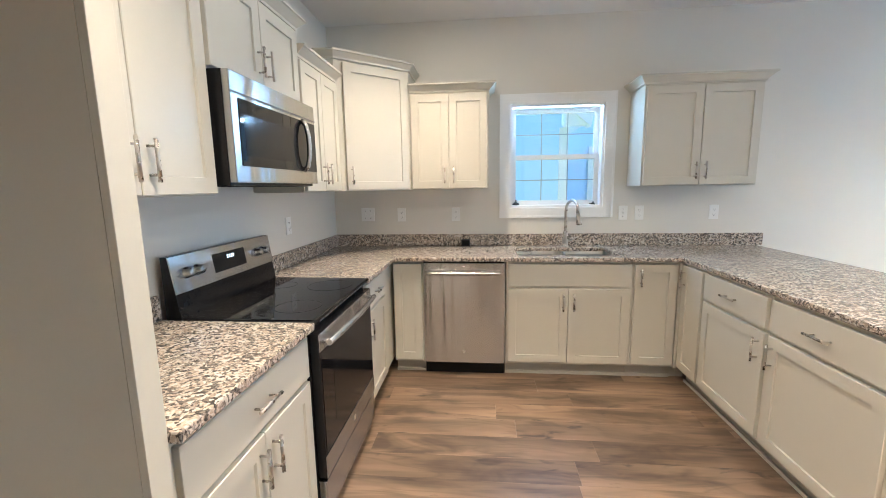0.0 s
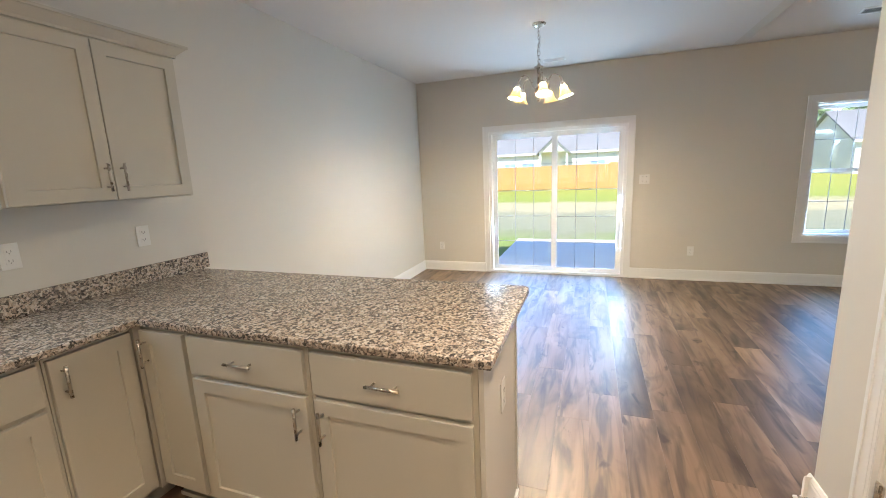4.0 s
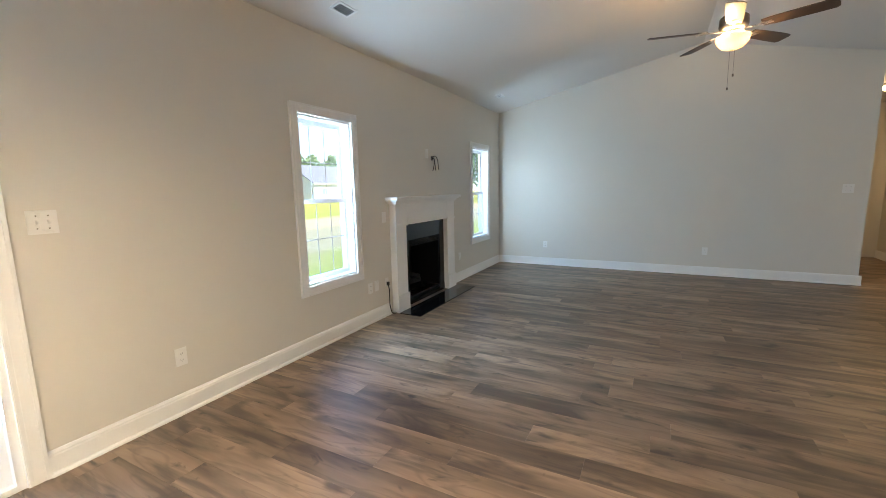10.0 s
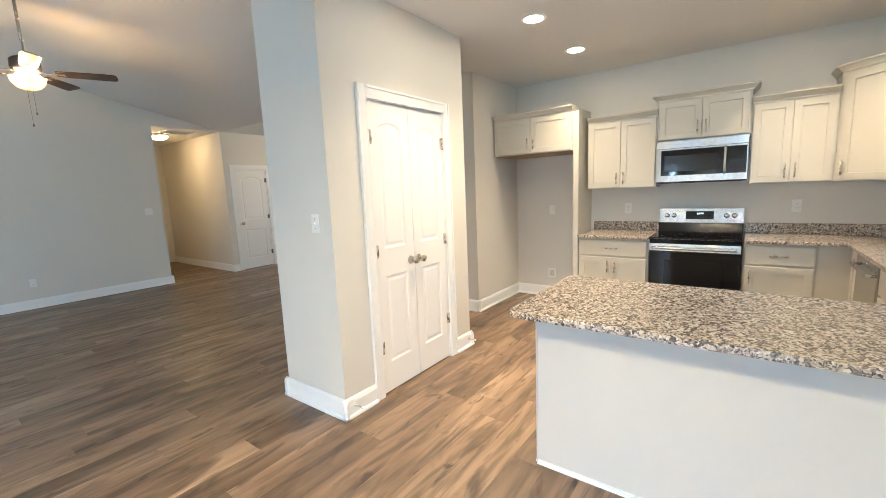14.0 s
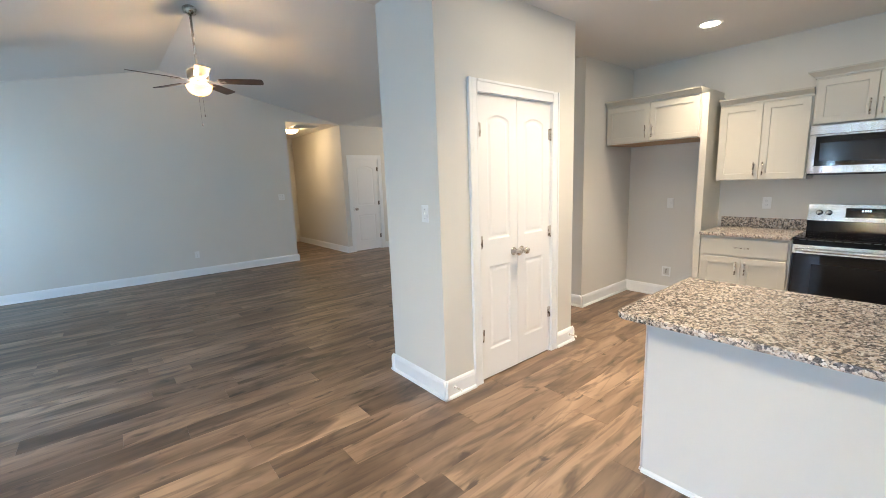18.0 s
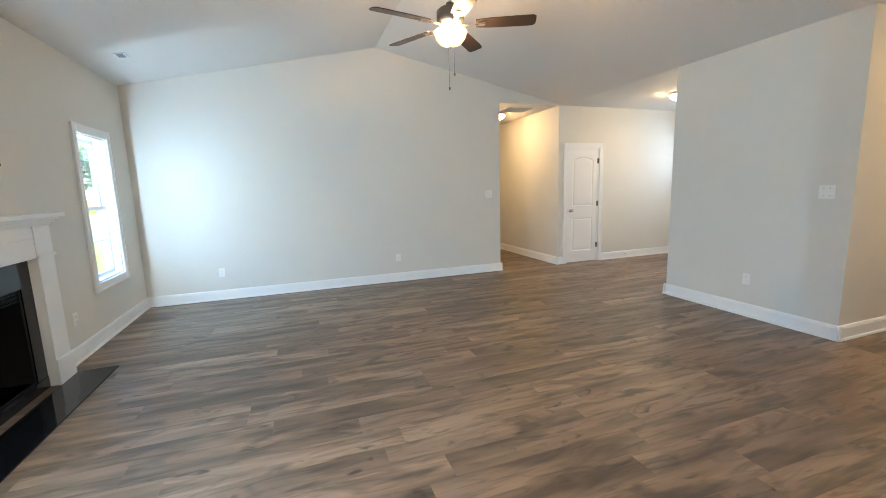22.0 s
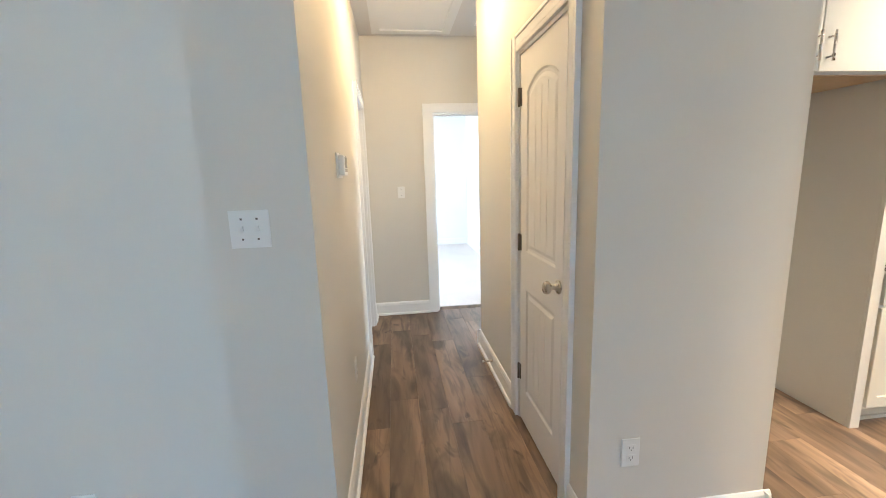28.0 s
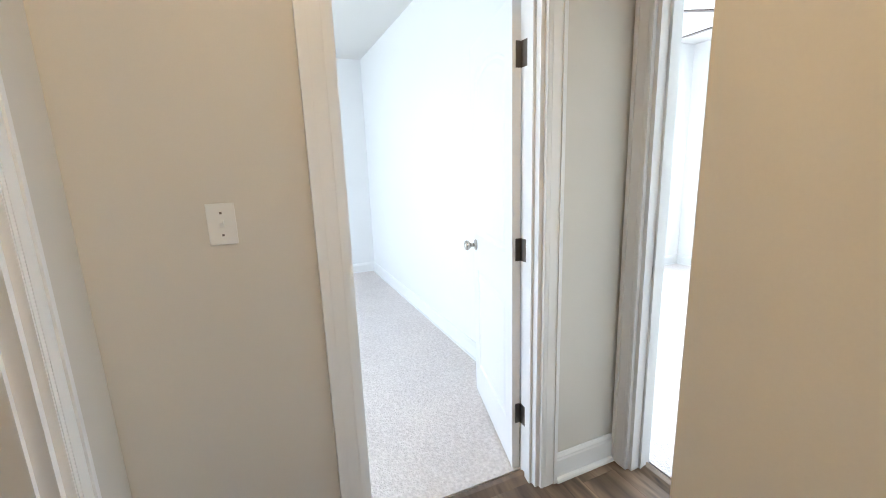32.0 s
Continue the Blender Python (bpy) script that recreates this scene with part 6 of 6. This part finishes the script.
def vent(name, m, lx, ly, label, n=8):
    v = thing(name, m, label, "vent", "ceiling vents")
    part("frame", boxes((-lx, lx, -ly, -ly + 0.018, -0.008, -0.0005), (-lx, lx, ly - 0.018, ly, -0.008, -0.0005), (-lx, -lx + 0.018, -ly + 0.018, ly - 0.018, -0.008, -0.0005), (lx - 0.018, lx, -ly + 0.018, ly - 0.018, -0.008, -0.0005)), M_trim, v)
    part("backing", boxes((-lx + 0.018, lx - 0.018, -ly + 0.018, ly - 0.018, -0.002, -0.0008)), M_slot, v)
    for k in range(n):
        y = -ly + 0.024 + (2 * ly - 0.048) * (k + 0.5) / n
        part("slat", prism(bmesh.new(), [(y - 0.005, -0.003), (y + 0.003, -0.008), (y + 0.004, -0.007), (y - 0.004, -0.002)], 0, -lx + 0.018, lx - 0.018), M_trim, v)
    return v


def on_slope(x, y):
    z = H + (E - x) / (E - RIDGE_X) * (RIDGE_Z - H)
    return pose(x, y, z, 0, SLOPE, 0)


vent("ceiling_vent", on_slope(6.62, -0.93), 0.06, 0.105, "white louvred vent on the sloping ceiling", 7)
vent("ceiling_vent", on_slope(6.62, -4.57), 0.05, 0.08, "white louvred vent on the sloping ceiling", 7)
vent("ceiling_vent", pose(6.62, 2.03, H, 0, 0, 90), 0.13, 0.06, "white louvred vent on the flat ceiling", 7)
vent("return_grille", pose(1.30, -6.05, H), 0.26, 0.22, "white return air grille in the hall ceiling", 16)
vent("ceiling_vent", pose(-1.72, -0.36, H), 0.15, 0.10, "white louvred vent in the hall nook ceiling", 7)
sm = thing("smoke_detector", pose(-0.27, -1.03, H), "round white smoke detector", "smoke detector")
bm = bmesh.new()
lathe(bm, [(0.0, -0.036), (0.030, -0.036), (0.052, -0.028), (0.062, -0.012), (0.066, -0.0005)], 28)
part("body", bm, M_plate, sm)
part("button", boxes((-0.008, 0.008, -0.008, 0.008, -0.0385, -0.0365), bevel=0.001), M_trim, sm)
at = thing("attic_hatch", pose(-1.40, -1.02, H), "white panelled attic hatch with wood trim in the hall ceiling", "hatch")
hx, hy = 0.66, 0.36
part("panel", boxes((-hx + 0.075, hx - 0.075, -hy + 0.075, hy - 0.075, -0.006, -0.0005)), M_trim, at)
part("trim_frame", boxes((-hx, hx, -hy, -hy + 0.075, -0.020, -0.0005), (-hx, hx, hy - 0.075, hy, -0.020, -0.0005), (-hx, -hx + 0.075, -hy + 0.075, hy - 0.075, -0.020, -0.0005), (hx - 0.075, hx, -hy + 0.075, hy - 0.075, -0.020, -0.0005)), M_trim, at)


def stopper(x, y, rz):
    d = thing("door_stop_spring", pose(x, y, 0.075, 0, 0, rz), "spring door stop on the baseboard", "door stop", "door stops")
    bm = bmesh.new()
    lathe(bm, [(0.0, 0.0), (0.011, 0.0), (0.009, 0.006), (0.0055, 0.008), (0.0055, 0.062)], 12, (0, 0, 0), Matrix.Rotation(radians(90), 4, "X"))
    part("spring", bm, M_nickel, d)
    bm = bmesh.new()
    lathe(bm, [(0.0055, 0.0), (0.0075, 0.001), (0.0075, 0.013), (0.0, 0.015)], 12, (0, -0.062, 0), Matrix.Rotation(radians(90), 4, "X"))
    part("tip", bm, M_plate, d)


stopper(-0.75, HN - 0.016, 0)
stopper(3.10, PY1 + 0.016, 180)
stopper(1.70, PY1 + 0.016, 180)
stopper(-0.75, S + 0.016, 180)


# ---- outdoors ----
bm = bmesh.new()
g = [bm.verts.new(p) for p in ((-400, -400, -0.28), (500, -400, -0.28), (500, 400, -0.28), (-400, 400, -0.28))]
bm.faces.new(g)
solid("ground", bm, M_ground, "lawn with straw and sandy soil", "ground")
solid("patio", boxes((E + 0.16, 10.7, 0.3, 3.16, -0.28, -0.12), bevel=0.01), M_concrete, "pale concrete patio slab", "patio")



def gable_house(m, w, d, eave, ridge, label, wall_mat, roof_mat, wins=(), porch=None):
    """A house: x along the ridge 0..w, y depth 0..d (front at y = 0), with windows (x0, x1, z0, z1) in its front."""
    h = thing("house", m, label, "house", "neighbouring houses")
    bm = boxes((0, w, 0, d, -0.3, eave))
    prism(bm, [(0, eave), (d, eave), (d / 2, ridge)], 0, 0.0, w)
    part("wall", bm, wall_mat, h)
    bm = bmesh.new()
    for s in (0, 1):
        ya, yb = (-0.45, d / 2) if s == 0 else (d + 0.45, d / 2)
        sl = (ridge - eave) / (d / 2)
        prism(bm, [(ya, eave - 0.45 * sl), (yb, ridge), (yb, ridge + 0.16), (ya, eave - 0.45 * sl + 0.16)], 0, -0.4, w + 0.4)
    part("roof", bm, roof_mat, h)
    part("fascia", boxes((-0.4, w + 0.4, -0.50, -0.451, eave - 0.45 * (ridge - eave) / (d / 2) - 0.06, eave - 0.45 * (ridge - eave) / (d / 2) + 0.17)), M_siding, h)
    for x0, x1, z0, z1 in wins:
        wn_ = part("window", boxes((x0 - 0.09, x1 + 0.09, -0.06, -0.001, z0 - 0.09, z1 + 0.09)), M_trim, h)
        part("pane", boxes((x0, (x0 + x1) / 2 - 0.03, -0.068, -0.0605, z0, z1), ((x0 + x1) / 2 + 0.03, x1, -0.068, -0.0605, z0, z1)), M_winfar, wn_)
    if porch:
        x0, x1, top = porch
        bm = prism(bmesh.new(), [(x0, eave - 0.1), (x1, eave - 0.1), ((x0 + x1) / 2, top)], 1, -2.2, d / 2)
        part("gable", bm, wall_mat, h)
        bm = bmesh.new()
        xm_ = (x0 + x1) / 2
        for xa, s in ((x0 - 0.3, 1), (x1 + 0.3, -1)):
            sl = (top - eave + 0.1) / ((x1 - x0) / 2)
            prism(bm, [(xa, eave - 0.1 - 0.3 * sl), (xm_, top), (xm_, top + 0.16), (xa, eave + 0.06 - 0.3 * sl)], 1, -2.5, d / 2)
        part("gable_roof", bm, roof_mat, h)
        for x in (x0 + 0.1, x1 - 0.1):
            part("porch_post", boxes((x - 0.1, x + 0.1, -2.15, -1.95, -0.3, eave - 0.1)), M_trim, h)
    return h


# houses beyond the fence, fronts to the west
gable_house(pose(50, 12.2, 0, 0, 0, -90), 14.0, 11, 3.3, 6.6, "single-storey house with a dark grey shingle roof", M_siding, M_shingle, [(1.0, 2.2, 0.8, 2.1), (3.0, 4.4, 0.8, 2.1), (10.5, 12.0, 0.9, 2.1)], (5.2, 8.2, 4.6))
gable_house(pose(58, 24.0, 0, 0, 0, -90), 9.0, 10, 4.6, 7.2, "white two-storey house with a gable", M_siding, M_shingle2, [(1.0, 2.0, 0.8, 2.0), (2.5, 3.5, 3.0, 4.1), (6.0, 7.0, 3.0, 4.1)], (4.4, 8.0, 6.4))
gable_house(pose(46, 34.0, 0, 0, 0, -90), 9.0, 9, 2.9, 5.0, "blue-grey house with a slate roof", M_bluesiding, M_shingle2, [(3.0, 4.2, 0.8, 2.0)])
gable_house(pose(64, -1.0, 0, 0, 0, -90), 11.0, 9, 3.0, 5.6, "white house with gable and porch", M_siding, M_shingle, [(1.5, 2.6, 0.8, 2.0), (7.5, 8.6, 0.8, 2.0)], (2.8, 6.4, 4.6))
gable_house(pose(52, -22.0, 0, 0, 0, -90), 16.0, 11, 3.0, 6.0, "white house with a brown shingle roof", M_siding, M_shingle, [(2.0, 3.2, 0.8, 2.0), (5.0, 6.2, 0.8, 2.0), (11, 12.4, 0.8, 2.0)], (6.6, 9.6, 4.4))
gable_house(pose(58, -52.0, 0, 0, 0, -90), 15.0, 11, 3.0, 6.2, "white house with a grey shingle roof", M_siding, M_shingle2, [(2.0, 3.2, 0.8, 2.0), (9.0, 10.4, 0.8, 2.0)])

# neighbour to the north: clapboard wing with a white rake, and a wall with a window
nb = thing("neighbour_house", pose(0, 0, 0), "blue-grey clapboard house with white rake and corner boards", "house", "neighbouring houses")
LAP = 0.15


def lap_wall(x0, x1, y, z0, z1, cut=None):
    """Clapboards facing south, each leaning out at its lower edge; cut(z) limits the right-hand end."""
    z = z0
    while z < z1:
        xb = min(x1, cut(z)) if cut else x1
        if xb > x0 + 0.05:
            part("clapboard", prism(bmesh.new(), [(y, z), (y - 0.022, z), (y - 0.004, z + LAP), (y, z + LAP)], 0, x0, xb), M_bluesiding, nb)
        z += LAP


lap_wall(-3.5, 2.60, 9.5, -0.28, 6.0, lambda z: 2.60 if z < 2.55 else 2.98 - (z - 2.66) / 0.9)
part("wing_wall", boxes((-3.6, 2.60, 9.5, 12.0, -0.3, 2.56)), M_bluesiding, nb)
lap_wall(2.66, 12.0, 11.2, -0.28, 5.0)
part("rear_wall", boxes((2.62, 12.1, 11.21, 14.0, -0.3, 5.0)), M_bluesiding, nb)
part("corner_board", boxes((2.56, 2.74, 9.43, 9.56, -0.3, 2.60)), M_trim, nb)
part("rake_board", prism(bmesh.new(), [(3.10, 2.56), (3.16, 2.87), (-0.9, 6.50), (-0.9, 6.10)], 1, 9.06, 9.44), M_trim, nb)
part("eave_return", prism(bmesh.new(), [(2.62, 2.60), (3.10, 2.60), (2.62, 3.02)], 1, 9.15, 9.43), M_trim, nb)
part("wing_roof", prism(bmesh.new(), [(3.14, 2.70), (3.14, 2.84), (-0.9, 6.46), (-0.9, 6.33)], 1, 9.10, 12.5), M_shingle, nb)
part("soffit", prism(bmesh.new(), [(3.13, 2.685), (3.13, 2.698), (-0.9, 6.325), (-0.9, 6.312)], 1, 9.45, 11.17), M_trim, nb)
nw = part("window", boxes((3.58, 3.75, 11.12, 11.165, 0.45, 2.35), (4.34, 4.50, 11.12, 11.165, 0.45, 2.35), (3.75, 4.34, 11.12, 11.165, 0.45, 0.58), (3.75, 4.34, 11.12, 11.165, 2.22, 2.35)), M_trim, nb)
part("pane", boxes((3.75, 4.34, 11.13, 11.15, 0.58, 1.38), (3.75, 4.34, 11.13, 11.15, 1.44, 2.22)), M_winfar, nw)
part("rear_roof", prism(bmesh.new(), [(10.8, 4.95), (14.0, 6.9), (14.0, 7.05), (10.8, 5.1)], 0, -4.0, 12.5), M_shingle, nb)

# cedar fence along the far side of the lawn, then white vinyl
fe = thing("wooden_fence", pose(36.5, 0, -0.28), "cedar privacy fence of upright boards", "fence")
rngf = random.Random(3)
for k in range(18):
    y0 = -2.2 + 2.44 * k
    bm = bmesh.new()
    for j in range(16):
        yy = y0 + 0.1525 * j
        hh = 1.92 + rngf.uniform(-0.015, 0.015) + (0.10 if k == 0 else 0)
        box(bm, -0.012 + rngf.uniform(-0.004, 0.004), 0.012, yy + 0.003, yy + 0.149, 0.03, hh)
    part("fence_panel", bm, M_fence, fe)
    part("post", boxes((0.014, 0.10, y0 - 0.045, y0 + 0.045, 0, 1.95)), M_fence, fe)
vf = thing("vinyl_fence", pose(36.5, 0, -0.28), "white vinyl privacy fence", "fence")
for k in range(4):
    y0 = -2.3 - 2.4 * (k + 1)
    part("fence_panel", boxes((-0.02, 0.02, y0 + 0.07, y0 + 2.33, 0.05, 1.8)), M_siding, vf)
    part("post", boxes((-0.06, 0.06, y0 - 0.06, y0 + 0.06, 0, 1.92)), M_siding, vf)


def tree(x, y, hgt, spread, seed):
    """A trunk with limbs and a crown of many small leaf clumps, with gaps."""
    r = random.Random(seed)
    t = thing("tree", pose(x, y, -0.28), "tall leafy green tree", "tree", "trees behind the houses")
    bm = bmesh.new()
    tube(bm, [(0, 0, 0), (r.uniform(-.2, .2), r.uniform(-.2, .2), hgt * 0.45), (r.uniform(-.3, .3), r.uniform(-.3, .3), hgt * 0.92)], [0.28, 0.19, 0.04], 8)
    for k in range(6):
        a, z = r.uniform(0, 6.28), hgt * r.uniform(0.35, 0.75)
        tube(bm, [(0, 0, z), (math.cos(a) * spread * 0.4, math.sin(a) * spread * 0.4, z + hgt * 0.10), (math.cos(a) * spread * 0.75, math.sin(a) * spread * 0.75, z + hgt * 0.18)], [0.10, 0.06, 0.02], 6)
    part("trunk", bm, M_bark, t)
    verts, faces = [], []
    for k in range(420):
        u = r.random()
        z = hgt * (0.30 + 0.70 * u)
        prof = math.sin(math.pi * min(1, (u * 0.82 + 0.16))) ** 0.7
        a, q = r.uniform(0, 6.283), spread * prof * math.sqrt(r.uniform(0.15, 1)) * r.uniform(0.75, 1.15)
        c = Vector((q * math.cos(a), q * math.sin(a), z + r.uniform(-.3, .3)))
        for j in range(3):
            d1, d2 = Vector((r.uniform(-1, 1), r.uniform(-1, 1), r.uniform(-.6, .6))), Vector((r.uniform(-1, 1), r.uniform(-1, 1), r.uniform(-1, 1)))
            s = r.uniform(0.25, 0.55)
            b0 = len(verts)
            o = c + Vector((r.uniform(-.3, .3), r.uniform(-.3, .3), r.uniform(-.3, .3)))
            verts += [o - d1 * s, o + d2 * s * 0.6, o + d1 * s, o - d2 * s * 0.6]
            faces.append((b0, b0 + 1, b0 + 2, b0 + 3))
    me = bpy.data.meshes.new("crown")
    me.from_pydata([tuple(v) for v in verts], [], faces)
    me.materials.append(M_leaf)
    cr = new("crown", me)
    cr.parent = t
    return t


rt = random.Random(11)
first_trees = [tree(88, 0, 9.6, 3.0, 1), tree(88, 6, 8.6, 2.9, 2), tree(88, -6, 10.6, 3.1, 5)]
k = 0
yy = -110.0
while yy < 75:
    if not (abs(yy) < 1 or abs(abs(yy) - 6) < 1):
        copy_thing(first_trees[k % 3], pose(78 + rt.uniform(0, 22), yy, -0.28, 0, 0, rt.uniform(0, 360)))
    k += 1
    yy += rt.uniform(1.1, 1.9)
for x, y_ in ((30, -60), (34, -66), (40, -72), (28, -70), (24, -58)):
    copy_thing(first_trees[k % 3], pose(x, y_, -0.28, 0, 0, rt.uniform(0, 360)))
    k += 1

# ---- floor planks ----
REGIONS = [(KW, E, PY0, N), (WB, E, S, PY0), (HE - 0.05, WB, HS - 0.11, HN + 0.11), (HE - 0.05, HA, HN, AN + 0.06), (HE, WB, S - 0.11, BS), (CX, SX, -8.4, S)]
PW, PL, GAP = 0.181, 1.22, 0.0004
floor_ob = bpy.data.objects["floor"]
plank_meshes = {}


def plank_mesh(ln, wd):
    key = (round(ln, 3), round(wd, 3))
    if key not in plank_meshes:
        bm = bmesh.new()
        c = 0.0005
        lo = [bm.verts.new((x, y, -0.006)) for x, y in ((0, 0), (ln, 0), (ln, wd), (0, wd))]
        md = [bm.verts.new((x, y, -c)) for x, y in ((0, 0), (ln, 0), (ln, wd), (0, wd))]
        hi = [bm.verts.new((x, y, 0)) for x, y in ((c, c), (ln - c, c), (ln - c, wd - c), (c, wd - c))]
        bm.faces.new(hi)
        for k in range(4):
            j = (k + 1) % 4
            bm.faces.new((lo[k], lo[j], md[j], md[k]))
            bm.faces.new((md[k], md[j], hi[j], hi[k]))
        plank_meshes[key] = mesh_of("plank", bm, M_plank)
    return plank_meshes[key]


rng = random.Random(7)
made, rest = 0, bmesh.new()
y = -8.4
while y < N:
    spans = []
    for xa, xb, ya, yb in REGIONS:
        if ya < y + PW / 2 < yb:
            spans.append([xa, xb])
    spans.sort()
    merged = []
    for s in spans:
        if merged and s[0] <= merged[-1][1] + 0.15:
            merged[-1][1] = max(merged[-1][1], s[1])
        else:
            merged.append(s)
    for xa, xb in merged:
        x = xa - rng.uniform(0.05, PL - 0.1)
        while x < xb:
            p0, p1 = max(x, xa - 0.02), min(x + PL, xb + 0.02)
            if p1 - p0 > 0.03:
                near = y > -3.4 and made < 300 and p1 > 0.2
                if near:
                    ob = new("plank", plank_mesh(p1 - p0 - GAP, PW - GAP))
                    ob.parent = floor_ob
                    ob.location = (p0, y, 0)
                    made += 1
                else:
                    c = 0.0005
                    q = [rest.verts.new((u, v, 0)) for u, v in ((p0 + c, y + c), (p1 - GAP - c, y + c), (p1 - GAP - c, y + PW - GAP - c), (p0 + c, y + PW - GAP - c))]
                    d = [rest.verts.new((u, v, -0.004)) for u, v in ((p0, y), (p1 - GAP, y), (p1 - GAP, y + PW - GAP), (p0, y + PW - GAP))]
                    rest.faces.new(q)
                    for k in range(4):
                        j = (k + 1) % 4
                        rest.faces.new((d[k], d[j], q[j], q[k]))
            x += PL
    y += PW
far_planks = part("planks", rest, M_plank, floor_ob)
far_planks["kind"] = "stuff"
